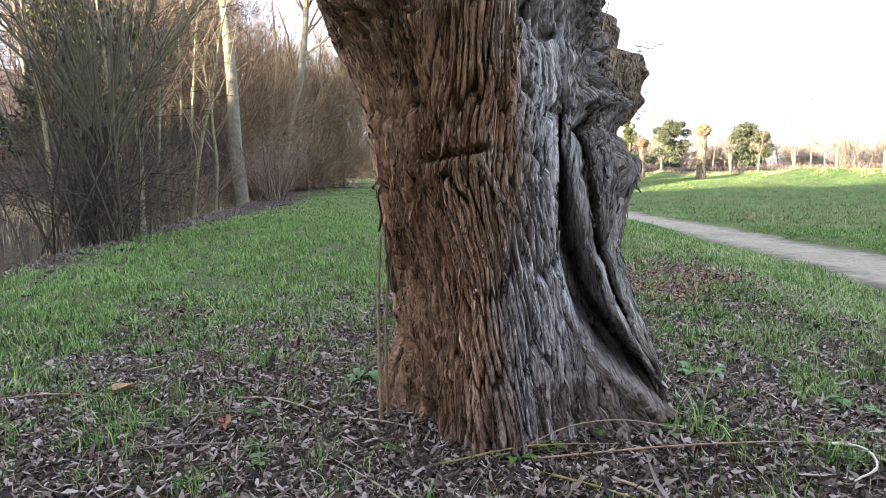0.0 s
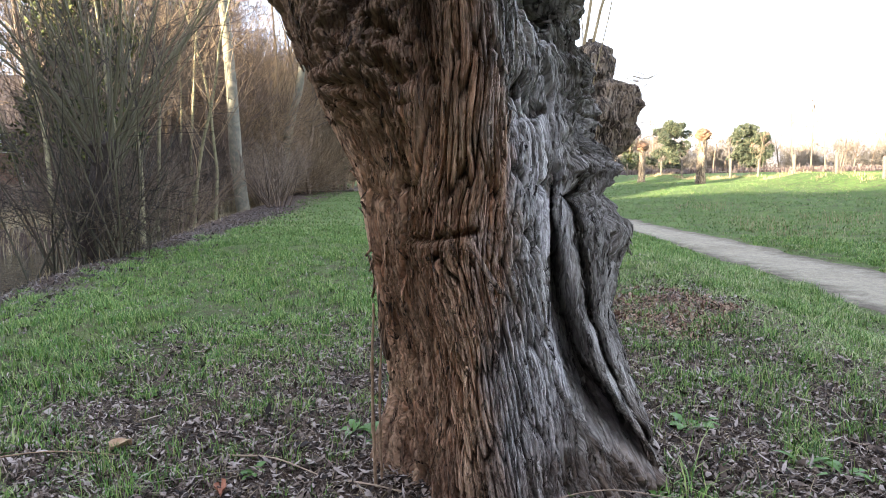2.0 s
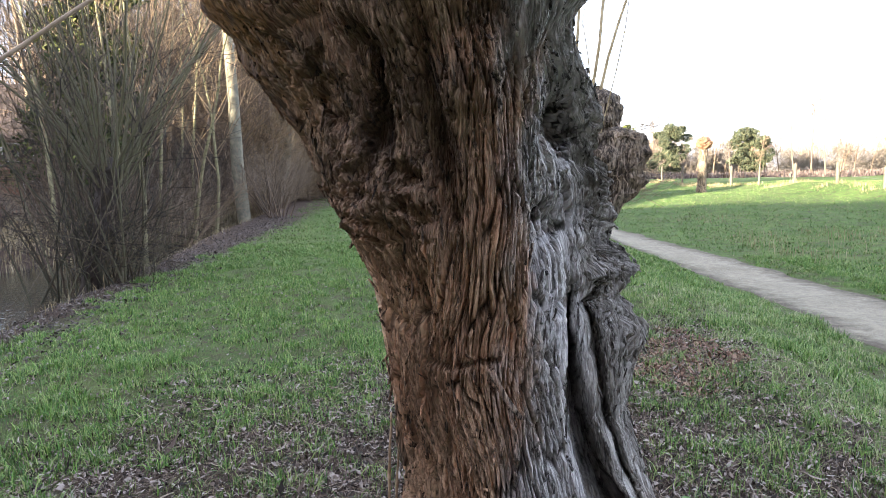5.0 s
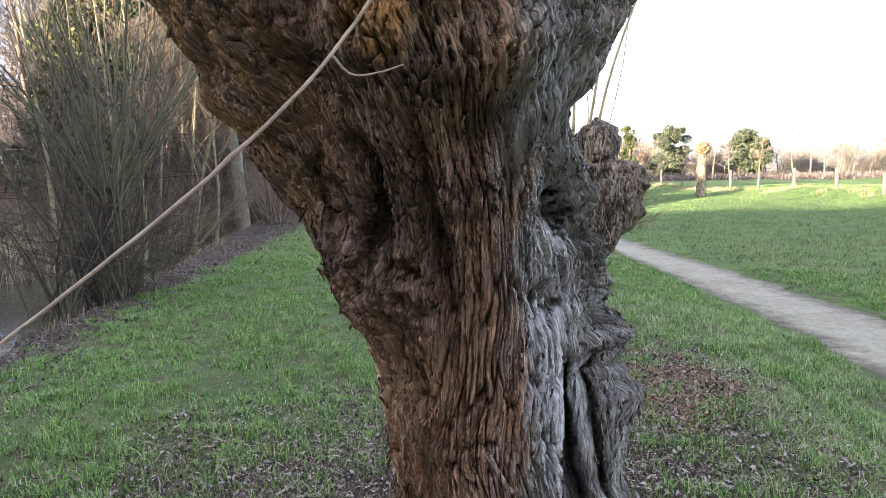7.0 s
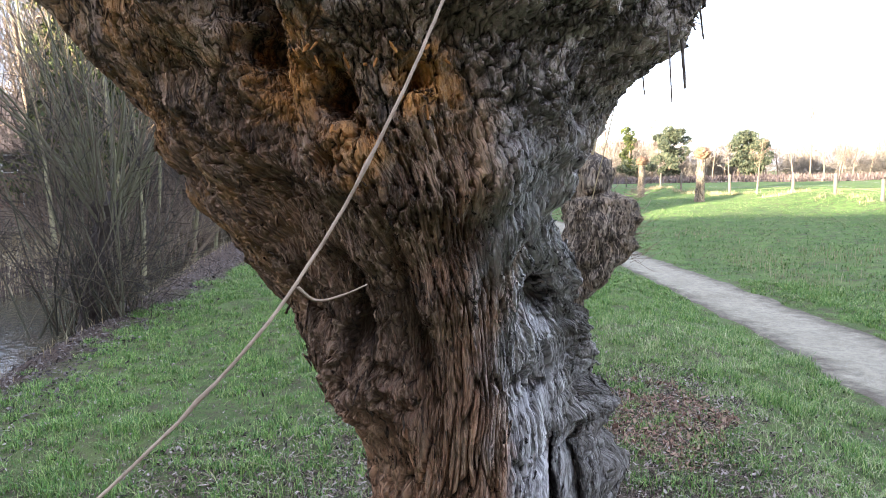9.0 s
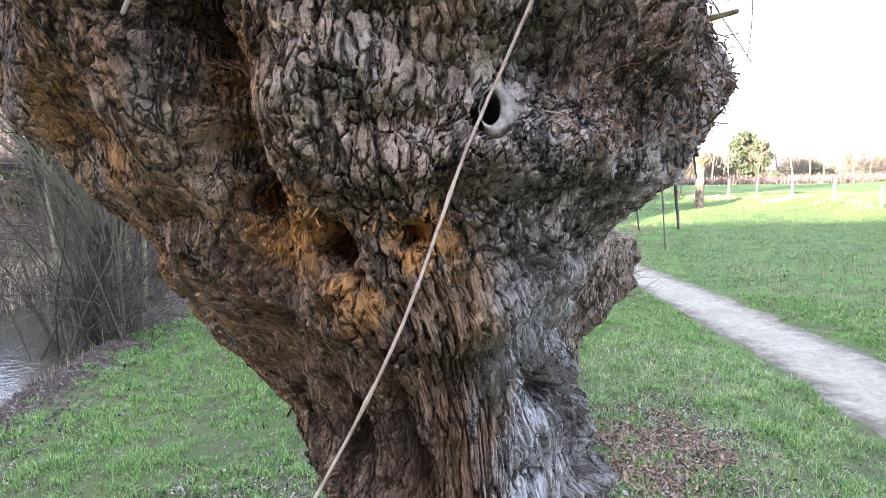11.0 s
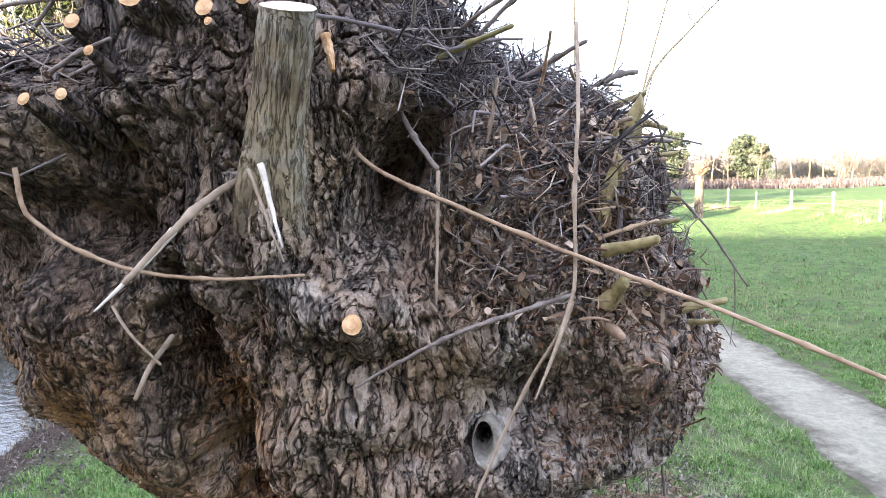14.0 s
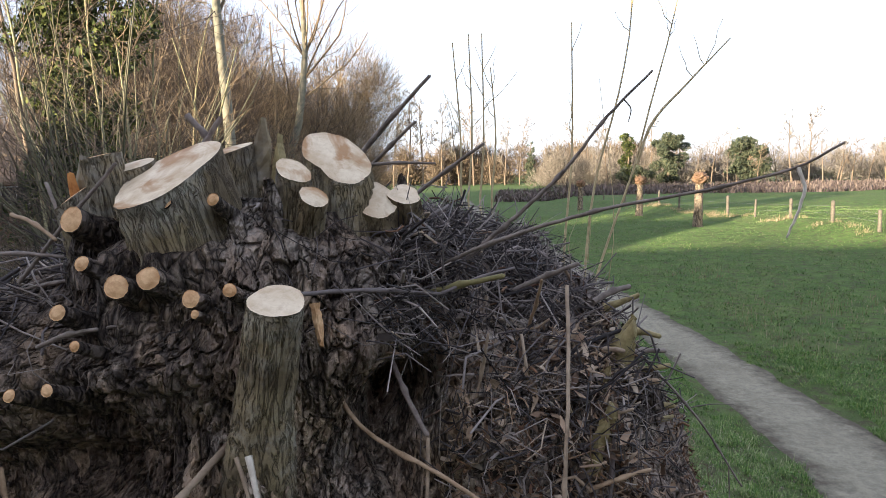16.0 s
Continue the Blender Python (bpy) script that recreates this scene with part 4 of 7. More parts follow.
def stub(name, root, tip, r0, r1, normal, face, label="", sides=14, rough=0.12, seed=0, skin=None):
    """A sawn-off shoot: a barked stump with its cut face and a ragged rim of bark."""
    r = np.random.default_rng(seed)
    root, tip, normal = np.array(root, float), np.array(tip, float), np.array(normal, float)
    ax = (tip - root) / np.linalg.norm(tip - root)
    length = np.linalg.norm(tip - root)
    normal /= np.linalg.norm(normal)
    u = np.cross(ax, (0.3, 0.2, 0.93)) if abs(ax[2]) < 0.9 else np.cross(ax, (0.9, 0.3, 0.1))
    u /= np.linalg.norm(u)
    w = np.cross(ax, u)
    big = r1 > 0.028
    sides = 64 if big else sides
    ang = np.arange(sides) * 2 * np.pi / sides
    ring = np.cos(ang)[:, None] * u + np.sin(ang)[:, None] * w
    wob = 1 + (0.8 * rough if big else rough) * vnoise(np.cos(ang) * 1.1 + seed, np.sin(ang) * 1.1, ang * 0) + 0.10 * rough * vnoise(np.cos(ang) * 4 + seed, np.sin(ang) * 4, ang * 0)
    N = 30 if big else 9
    V, FL = [], []
    for k in range(N):
        t = k / (N - 1)
        rad = r0 + (r1 - r0) * (1 - (1 - t)**2)
        c = root + (tip - root) * t
        jit = 1 + rough * 0.5 * r.normal(0, 0.3 if big else 0.5, sides) * (k < N - 1) * (0.25 if big else 1)
        swell = 0.16 * vnoise(np.cos(ang) * 2 + seed, np.sin(ang) * 2, ang * 0 + t * 4) * (1 - t)
        p = c + ring * (rad * wob * (jit + swell))[:, None]
        if big:
            e, o, _ = plates(ang * r1 / 0.011, t * length / 0.05 + 0 * ang, seed)
            p = p + ring * (0.0055 * (sstep(0.0, 0.3, e) - 0.7) + 0.003 * (o - 0.5))[:, None] * min(1.0, 3 * (1.05 - t))
        if t > 0.6:
            # lean towards the plane of the saw cut
            h = ((tip - p) @ normal) / max(ax @ normal, 0.25)
            p = p + ax * (h * ((t - 0.6) / 0.4))[:, None]
        V.append(p)
        FL.append(np.stack([ang * r1, np.full(sides, t * length)], -1))
    V = np.concatenate(V)
    i = np.arange(N - 1)[:, None] * sides
    k = np.arange(sides)[None, :]
    F = np.stack([i + k, i + (k + 1) % sides, i + sides + (k + 1) % sides, i + sides + k], -1).reshape(-1, 4)
    body = mesh_part(name, V, F, skin or BARK, willow, label, flow=np.concatenate(FL))
    rim = V[-sides:]
    mid = rim.mean(0)
    ins = mid + (rim - mid) * 0.93 - normal * 0.001
    half_ = mid + (rim - mid) * 0.5 + normal * 0.0025
    FVs = np.concatenate([rim, ins, half_, [mid + normal * 0.0028]])
    fs = [[j, (j + 1) % sides, sides + (j + 1) % sides, sides + j] for j in range(sides)]
    fs += [[sides + j, sides + (j + 1) % sides, 2 * sides + (j + 1) % sides, 2 * sides + j] for j in range(sides)]
    fs += [[2 * sides + j, 2 * sides + (j + 1) % sides, 3 * sides] for j in range(sides)]
    mesh_part("cut_face", FVs, fs, face, body, smooth=False)
    return body


# the large sawn shoots on top
stub("sawn_shoot", (-0.262, -1.36, 3.66), (-0.152, -1.477, 4.098), 0.082, 0.054, (0.16, -0.36, 0.92), CUT_PALE, "thick sawn shoot with a pale oval cut", 26, 0.08, 1, FURROWED)
stub("sawn_limb", (-0.40, -1.20, 3.98), (-0.437, -1.335, 4.345), 0.155, 0.122, (-0.29, -0.46, 0.83), CUT_PALE, "broad limb stump with a slanting fresh cut", 26, 0.14, 2, FURROWED)
stub("sawn_limb", (-0.12, -1.05, 4.00), (-0.118, -1.12, 4.375), 0.10, 0.074, (0.35, -0.50, 0.70), CUT_PALE, "", 20, 0.25, 3, FURROWED)
stub("sawn_shoot", (-0.20, -1.22, 4.08), (-0.180, -1.255, 4.345), 0.05, 0.036, (0.42, -0.45, 0.75), CUT_PALE, "", 16, 0.2, 4, FURROWED)
stub("sawn_shoot", (-0.20, -1.20, 4.12), (-0.130, -1.285, 4.290), 0.045, 0.030, (0.45, -0.50, 0.70), CUT_PALE, "", 16, 0.15, 5, FURROWED)
stub("sawn_limb", (-0.03, -1.0, 4.05), (-0.03, -1.115, 4.275), 0.07, 0.052, (0.30, -0.66, 0.66), CUT_PALE, "", 18, 0.2, 6, FURROWED)
stub("sawn_shoot", (0.04, -0.98, 4.10), (0.035, -1.085, 4.285), 0.05, 0.036, (0.20, -0.5, 0.8), CUT_PALE, "", 16, 0.3, 7, FURROWED)
stub("sawn_shoot", (-0.52, -1.15, 4.05), (-0.555, -1.26, 4.365), 0.06, 0.042, (-0.15, -0.35, 0.9), CUT_PALE, "", 16, 0.2, 8, FURROWED)
stub("sawn_shoot", (-0.60, -1.22, 4.05), (-0.60, -1.30, 4.385), 0.05, 0.040, (-0.2, -0.1, 0.95), CUT_TAN, "", 16, 0.3, 9, FURROWED)
stub("sawn_shoot", (-0.66, -1.20, 3.95), (-0.705, -1.25, 4.30), 0.07, 0.052, (-0.5, -0.3, 0.8), CUT_TAN, "", 16, 0.3, 10, FURROWED)
stub("sawn_limb", (-0.42, -1.0, 4.05), (-0.44, -1.05, 4.40), 0.09, 0.07, (-0.2, -0.25, 0.95), CUT_PALE, "", 18, 0.2, 11, FURROWED)
# the small sawn shoots on the front of the head
SMALL = [(-0.464, -1.492, 4.128, 0.024), (-0.401, -1.486, 4.143, 0.023), (-0.321, -1.482, 4.103, 0.019), (-0.388, -1.435, 4.290, 0.017), (-0.300, -1.405, 4.290, 0.013),
         (-0.600, -1.415, 4.255, 0.026), (-0.576, -1.510, 4.082, 0.016), (-0.545, -1.470, 4.172, 0.016), (-0.531, -1.530, 4.022, 0.011), (-0.585, -1.545, 3.940, 0.013),
         (-0.245, -1.475, 4.118, 0.014), (-0.654, -1.555, 3.931, 0.013), (-0.31, -1.49, 4.075, 0.009), (-0.055, -1.390, 3.475, 0.022)]
for k, (x, y, z, r) in enumerate(SMALL):
    side = random.uniform(-0.35, 0.25)
    y = min(y, front_y(x, z) - 0.035)
    stub("sawn_twig", (x - side * 0.06, y + 0.16, z - 0.075), (x, y, z), r * 2.5, r, (side * 0.5, -0.92, 0.30), CUT_TAN, "small shoot sawn off flush, with a tan cut face" if k == 0 else "", 12, 0.10, 20 + k)
# stubs on the right of the head
OLIVE = wood_material("olive_shoot_bark", (0.15, 0.115, 0.05), (0.36, 0.30, 0.15), 30)
for k, (x, y, z, dx, dy, dz, r) in enumerate([(0.47, -1.30, 3.60, 0.16, -0.10, 0.05, 0.016), (0.70, -1.05, 3.42, 0.17, -0.03, 0.04, 0.014), (0.50, -1.18, 3.72, 0.03, -0.05, 0.12, 0.022), (0.56, -1.02, 3.88, 0.06, -0.03, 0.10, 0.026),
                                                 (0.60, -0.95, 3.80, 0.17, 0.0, 0.03, 0.012), (0.63, -0.90, 3.70, 0.16, -0.02, -0.01, 0.012), (0.48, -1.28, 3.48, 0.05, -0.08, 0.10, 0.024), (0.66, -0.85, 3.62, 0.14, 0.03, 0.02, 0.012),
                                                 (0.74, -0.95, 3.36, 0.13, -0.05, 0.02, 0.010), (0.55, -0.85, 3.95, 0.15, 0.0, 0.06, 0.012)]):
    dx, dy, dz, r = dx * 0.62, dy * 0.62, dz * 0.62, r * (0.75 if r > 0.02 else 0.8)
    stub("broken_shoot", (x, y, z), (x + dx, y + dy, z + dz), r * 1.4, r * 0.8, (dx + 0.08, dy - 0.05, dz - 0.04), OLIVE, "old broken shoot with olive bark" if k == 0 else "", 10, 0.18, 50 + k, OLIVE)


# splintered orange rot round the hollow
def splinters(count, centre, spread, seed):
    r = np.random.default_rng(seed)
    lines = []
    for k in range(count):
        p = np.array(centre) + r.normal(0, 1, 3) * spread
        i = np.argmin(((P[:, :front_n] - p)**2).sum(-1))
        q = P[:, :front_n].reshape(-1, 3)[i]
        d = np.array((r.normal(0, 0.35), -0.5 + r.normal(0, 0.2), r.normal(0.2, 0.8)))
        d /= np.linalg.norm(d)
        L = r.uniform(0.012, 0.036)
        lines.append(([q - d * 0.01, q + d * L * 0.5, q + d * L], [0.004, 0.0045 * r.uniform(0.5, 1.4), 0.001]))
    return tube_arrays(lines, 4)


mesh_part("rotten_wood", *splinters(16, (-0.24, -1.2, 2.82), np.array((0.08, 0.02, 0.06)), 5), ROT, willow, "splintered orange rotten wood in the hollow", smooth=False, kind="stuff")
mesh_part("rotten_wood", *splinters(5, (0.02, -1.2, 2.83), np.array((0.05, 0.02, 0.04)), 6), ROT, willow, "crumbs of orange rotten wood", smooth=False, kind="stuff")


# the bark scar's loose strip
mesh_part("bark_strip", *tube_arrays([(smooth_line([(0.075, -0.47, 1.20), (0.11, -0.455, 1.12), (0.16, -0.42, 1.03), (0.185, -0.385, 0.985)], 12), np.linspace(0.014, 0.010, 12))], 5), BARK, willow, "narrow loose strip of bark")
mesh_part("bark_strip", *tube_arrays([(smooth_line([(-0.36, -0.06, 1.02), (-0.345, -0.08, 0.9), (-0.35, -0.05, 0.74), (-0.33, -0.03, 0.62)], 12), np.linspace(0.016, 0.018, 12))], 6), BARK, willow)

# ---- litter of twigs caught in the head ----
top = P[:, :front_n].reshape(-1, 3)
nest_zone = top[((top[:, 0] > 0.15) | (top[:, 2] > 3.90)) & (top[:, 2] > 3.50) & (top[:, 0] > 0.02)]
nest_zone = nest_zone[np.hypot((nest_zone[:, 0] - 0.06) / 0.10, (nest_zone[:, 2] - 3.80) / 0.14) > 1.0]
shelf_zone = top[(top[:, 2] > 3.84) & (top[:, 0] < -0.66)]


def twig_heap(zone, count, length, radius, height, seed, kinks=0.10):
    r = np.random.default_rng(seed)
    lines = []
    pick = zone[r.integers(0, len(zone), count)]
    for p in pick:
        d = r.normal(0, 1, 3) * (1, 1, 0.55)
        d /= np.linalg.norm(d)
        L = min(length * r.lognormal(0, 0.5), 0.27)
        rad = radius * r.lognormal(0, 0.45)
        c = p + np.array((0.0, -0.02, 0.02)) * r.uniform(0, height) + r.normal(0, 0.012, 3)
        side = np.cross(d, r.normal(0, 1, 3)) * kinks * L
        lines.append(([c - d * L / 2, c - d * L / 6 + side * r.uniform(0.3, 1.2), c + d * L / 5 + side * r.uniform(0.0, 1.0), c + d * L / 2 + r.normal(0, 0.08 * L, 3)], [rad, rad * 0.9, rad * 0.8, rad * 0.55]))
    return tube_arrays(lines, 4)


litter = mesh_part("twig_litter", *twig_heap(nest_zone, 3300, 0.10, 0.0013, 1.0, 11, 0.25), TWIG_DARK, None, "dense tangle of thin dark dead twigs caught in the willow's head", smooth=False, kind="stuff")
tagged(litter, category="twigs")
litter = mesh_part("twig_litter", *twig_heap(shelf_zone, 420, 0.17, 0.0022, 2.0, 12, 0.15), TWIG_DARK, None, "dark dead twigs heaped on the willow's shoulder", smooth=False, kind="stuff")
tagged(litter, category="twigs")
nest_twigs = strewn_material("blue_black_twigs", [(0.03, 0.026, 0.027), (0.085, 0.072, 0.072), (0.17, 0.15, 0.148), (0.34, 0.295, 0.27)])
upper_zone = nest_zone[nest_zone[:, 2] > 3.66]
litter = mesh_part("twig_litter", *twig_heap(upper_zone, 1400, 0.18, 0.0020, 1.6, 19, 0.13), nest_twigs, None, "long thin blue-black twigs matted like a nest on the willow's head", smooth=False, kind="stuff")
tagged(litter, category="twigs")
stump_zone = top[(top[:, 2] > 3.98) & (top[:, 0] < 0.05) & (top[:, 0] > -0.75)]
litter = mesh_part("twig_litter", *twig_heap(stump_zone, 110, 0.07, 0.0018, 1.2, 14, 0.2), TWIG_DARK, None, "dark dead twigs wedged between the cut stumps", smooth=False, kind="stuff")
tagged(litter, category="twigs")
litter = mesh_part("bark_litter", *twig_heap(nest_zone, 300, 0.055, 0.0024, 2.0, 13, 0.2), strewn_material("bark_chips", [(0.09, 0.05, 0.033), (0.18, 0.095, 0.06), (0.28, 0.165, 0.10), (0.38, 0.30, 0.22)]), None, "chips of bark and rotten wood among the twigs", smooth=False, kind="stuff")
tagged(litter, category="bark")


def leaf_arrays(pos, length, width, seed, flat=0.5, normals_up=True):
    """Small folded, curled leaves at the places given."""
    r = np.random.default_rng(seed)
    n = len(pos)
    a = r.uniform(0, 2 * np.pi, n)
    tilt = r.normal(0, flat, n)
    d = np.stack([np.cos(a) * np.cos(tilt), np.sin(a) * np.cos(tilt), np.sin(tilt)], -1)
    s = np.cross(d, np.array((0, 0, 1.0)) + r.normal(0, 0.4, (n, 3)))
    s /= np.linalg.norm(s, axis=1)[:, None] + 1e-9
    up = np.cross(s, d)
    L = (length * r.lognormal(0, 0.4, n))[:, None]
    W = (width * r.lognormal(0, 0.4, n))[:, None]
    curl = (r.normal(0, 0.45, n))[:, None] * L
    roll = r.uniform(0.1, 0.6, (n, 1))
    side = s * r.normal(0, 0.12, (n, 1)) * L
    a, b = pos - d * L * 0.22 + curl * 0.08 * up, pos + d * L * 0.16 + curl * 0.3 * up + side * 0.4
    V = np.stack([pos - d * L / 2, a - s * W / 2 + up * W * roll, a + s * W / 2 + up * W * roll * 0.5, b - s * W * 0.42 + up * W * roll * 0.6, b + s * W * 0.42 + up * W * roll, pos + d * L / 2 + up * curl + side], 1)
    F = np.array([[0, 2, 1], [1, 2, 4], [1, 4, 3], [3, 4, 5]])
    return V.reshape(-1, 3), (np.arange(n)[:, None, None] * 6 + F[None]).reshape(-1, 3)


flank_zone = top[(top[:, 2] > 3.02) & (top[:, 2] < 3.72) & (top[:, 0] > 0.30 - 0.25 * (top[:, 2] - 3.2))]
RED_CHIPS = strewn_material("red_brown_chips", [(0.075, 0.042, 0.03), (0.16, 0.085, 0.05), (0.27, 0.155, 0.085), (0.36, 0.27, 0.19)])
litter = mesh_part("bark_litter", *twig_heap(flank_zone, 380, 0.042, 0.0020, 1.2, 15, 0.25), RED_CHIPS, None, "reddish-brown splinters and bark chips on the head's flank", smooth=False, kind="stuff")
tagged(litter, category="bark")
pick = flank_zone[rng.integers(0, len(flank_zone), 3200)] + rng.normal(0, 0.006, (3200, 3)) + np.array((0.003, -0.006, 0.002))
tagged(mesh_part("bark_flakes", *leaf_arrays(pick, 0.018, 0.0065, 16, 1.0), RED_CHIPS, None, "crumbling reddish-brown bark flakes on the head's flank", smooth=False, kind="stuff"), category="bark")
front_zone = top[(top[:, 2] > 3.42) & (top[:, 2] < 3.92) & (top[:, 0] > 0.14) & (top[:, 0] < 0.68)]
BROWN_CHIPS = strewn_material("brown_chips", [(0.12, 0.075, 0.05), (0.24, 0.155, 0.10), (0.38, 0.27, 0.18), (0.50, 0.40, 0.30)])
tagged(mesh_part("bark_litter", *twig_heap(front_zone, 1100, 0.050, 0.0016, 1.2, 17, 0.25), BROWN_CHIPS, None, "light brown splinters and broken twigs on the heap's front", smooth=False, kind="stuff"), category="bark")
pick = front_zone[rng.integers(0, len(front_zone), 900)] + rng.normal(0, 0.012, (900, 3)) + np.array((0.004, -0.024, 0.01))
tagged(mesh_part("dead_leaves", *leaf_arrays(pick, 0.034, 0.012, 18, 0.9), BROWN_CHIPS, None, "crumpled brown leaves on the heap's front", smooth=False, kind="stuff"), category="leaves")
pick = nest_zone[rng.integers(0, len(nest_zone), 1300)] + rng.normal(0, 0.014, (1300, 3)) + np.array((0, -0.012, 0.012))
tagged(mesh_part("dead_leaves", *leaf_arrays(pick, 0.040, 0.012, 3, 0.8), LITTER, None, "grey-brown dead leaves lying among the twigs", smooth=False, kind="stuff"), category="leaves")


# ---- single twigs and sticks ----
def stick(label, points, r0, r1, material, n=30, knots=0, category="twig", name="twig", sides=7, forks=(), fork_material=None):
    p = smooth_line(points, n)
    r = np.linspace(r0, r1, n)
    wig = np.random.default_rng(int(abs(points[0][0]) * 1000) + n).normal(0, r0 * 0.10, (n, 3))
    p = p + wig
    for k in range(knots):
        r[(k + 1) * n // (knots + 1)] *= 1.5
    root = thing(name, label, category, tuple(p[0]))
    mesh_part("stem", *tube_arrays([(p - p[0], r)], sides), material, root)
    for q, a, b in forks:
        q = smooth_line(q, 12)
        mesh_part("side_shoot", *tube_arrays([(q - p[0], np.linspace(a, b, 12))], 6), fork_material or material, root)
    return root


stick("long pale dead twig hanging from the willow's head", [(0.41, -1.27, 4.09), (0.40, -1.40, 3.90), (0.388, -1.46, 3.72), (0.381, -1.494, 3.53), (0.300, -1.42, 3.34), (0.235, -1.42, 3.20), (0.152, -1.488, 3.009), (0.104, -1.577, 2.862), (0.047, -1.672, 2.703), (-0.059, -1.734, 2.494), (-0.152, -1.842, 2.339), (-0.257, -1.924, 2.221), (-0.408, -2.019, 2.080), (-0.49, -2.060, 2.010)],
      0.0042, 0.0025, TWIG_PALE, 70, 5, forks=[([(0.381, -1.494, 3.53), (0.35, -1.53, 3.45), (0.31, -1.562, 3.36)], 0.006, 0.002), ([(-0.097, -1.795, 2.411), (-0.078, -1.779, 2.388), (-0.035, -1.755, 2.392), (-0.002, -1.738, 2.405)], 0.0028, 0.0012)])
stick("long tan twig reaching out from the willow's head", [(-0.12, -1.26, 3.87), (-0.04, -1.33, 3.80), (0.155, -1.386, 3.707), (0.39, -1.503, 3.616), (0.614, -1.651, 3.541), (0.801, -1.751, 3.468), (0.90, -1.82, 3.43)], 0.0052, 0.0036, TWIG_TAN, 50, 4)
stick("thin curved tan twig before the hollow", [(-0.665, -1.58, 3.80), (-0.648, -1.585, 3.717), (-0.61, -1.581, 3.679), (-0.498, -1.557, 3.612), (-0.35, -1.52, 3.578), (-0.16, -1.44, 3.571)], 0.0050, 0.0034, TWIG_TAN, 30, 2)
stick("broken grey branch with split white end", [(-0.29, -1.33, 3.79), (-0.346, -1.487, 3.724), (-0.421, -1.567, 3.626), (-0.455, -1.595, 3.58)], 0.0095, 0.006, TWIG_PALE, 16, 1, forks=[([(-0.385, -1.53, 3.675), (-0.43, -1.572, 3.612), (-0.46, -1.60, 3.575), (-0.495, -1.628, 3.535)], 0.0092, 0.002)], fork_material=TWIG_WHITE)
stick("split white splinter of wood", [(-0.215, -1.50, 3.80), (-0.185, -1.535, 3.72), (-0.154, -1.57, 3.645)], 0.008, 0.002, TWIG_WHITE, 8, category="splinter", name="splinter", sides=4)
stick("split tan splinter of wood", [(-0.245, -1.49, 3.79), (-0.20, -1.53, 3.705), (-0.155, -1.565, 3.617)], 0.005, 0.002, TWIG_PALE, 8, category="splinter", name="splinter", sides=4)
stick("pale crooked twig lying across the bark", [(-0.06, -1.44, 3.333), (0.05, -1.455, 3.40), (0.156, -1.446, 3.452), (0.27, -1.41, 3.485), (0.40, -1.33, 3.51)], 0.0036, 0.0052, TWIG_GREY, 30, 4)
stick("broken hanging twig below the litter", [(-0.005, -1.202, 3.95), (0.06, -1.29, 3.85), (0.112, -1.351, 3.785)], 0.006, 0.006, TWIG_GREY, 14, 1)
stick("thin straight twig hanging down", [(0.114, -1.351, 3.781), (0.113, -1.38, 3.65), (0.111, -1.404, 3.504)], 0.005, 0.0028, TWIG_PALE, 14)
stick("dark thorny twig hanging over the side", [(0.60, -0.75, 3.87), (0.70, -0.76, 3.76), (0.819, -0.799, 3.624), (0.931, -0.859, 3.445)], 0.0048, 0.0026, TWIG_GREY, 24, 3, forks=[([(0.80, -0.79, 3.645), (0.86, -0.80, 3.66), (0.92, -0.81, 3.665)], 0.002, 0.001), ([(0.90, -0.84, 3.49), (0.905, -0.84, 3.38), (0.895, -0.84, 3.27)], 0.0022, 0.001)])
stick("thin dark twig hanging over the side", [(0.66, -0.74, 3.78), (0.70, -0.752, 3.69), (0.80, -0.79, 3.47), (0.915, -0.832, 3.261)], 0.0030, 0.0014, TWIG_GREY, 20, 2)
stick("long dark shoot reaching sideways with a tuft of silk", [(0.06, -1.03, 4.075), (0.248, -1.174, 4.172), (0.467, -1.243, 4.244), (0.732, -1.31, 4.300), (0.837, -1.346, 4.331), (0.895, -1.39, 4.372)], 0.0058, 0.0024, TWIG_GREY, 40, 3)
stick("pale frayed strip of bark hanging from a shoot", [(0.835, -1.346, 4.329), (0.845, -1.353, 4.29), (0.838, -1.357, 4.262), (0.812, -1.364, 4.198)], 0.0040, 0.002, TWIG_WHITE, 16, category="bark strip", name="bark_strip", sides=4)
stick("dark upright shoot leaning over the litter", [(0.16, -1.02, 4.10), (0.30, -1.06, 4.22), (0.421, -1.086, 4.336), (0.521, -1.111, 4.462), (0.607, -1.142, 4.549)], 0.0065, 0.0025, TWIG_GREY, 30, 3, forks=[([(0.55, -1.12, 4.49), (0.565, -1.12, 4.47), (0.56, -1.12, 4.44)], 0.002, 0.001)])
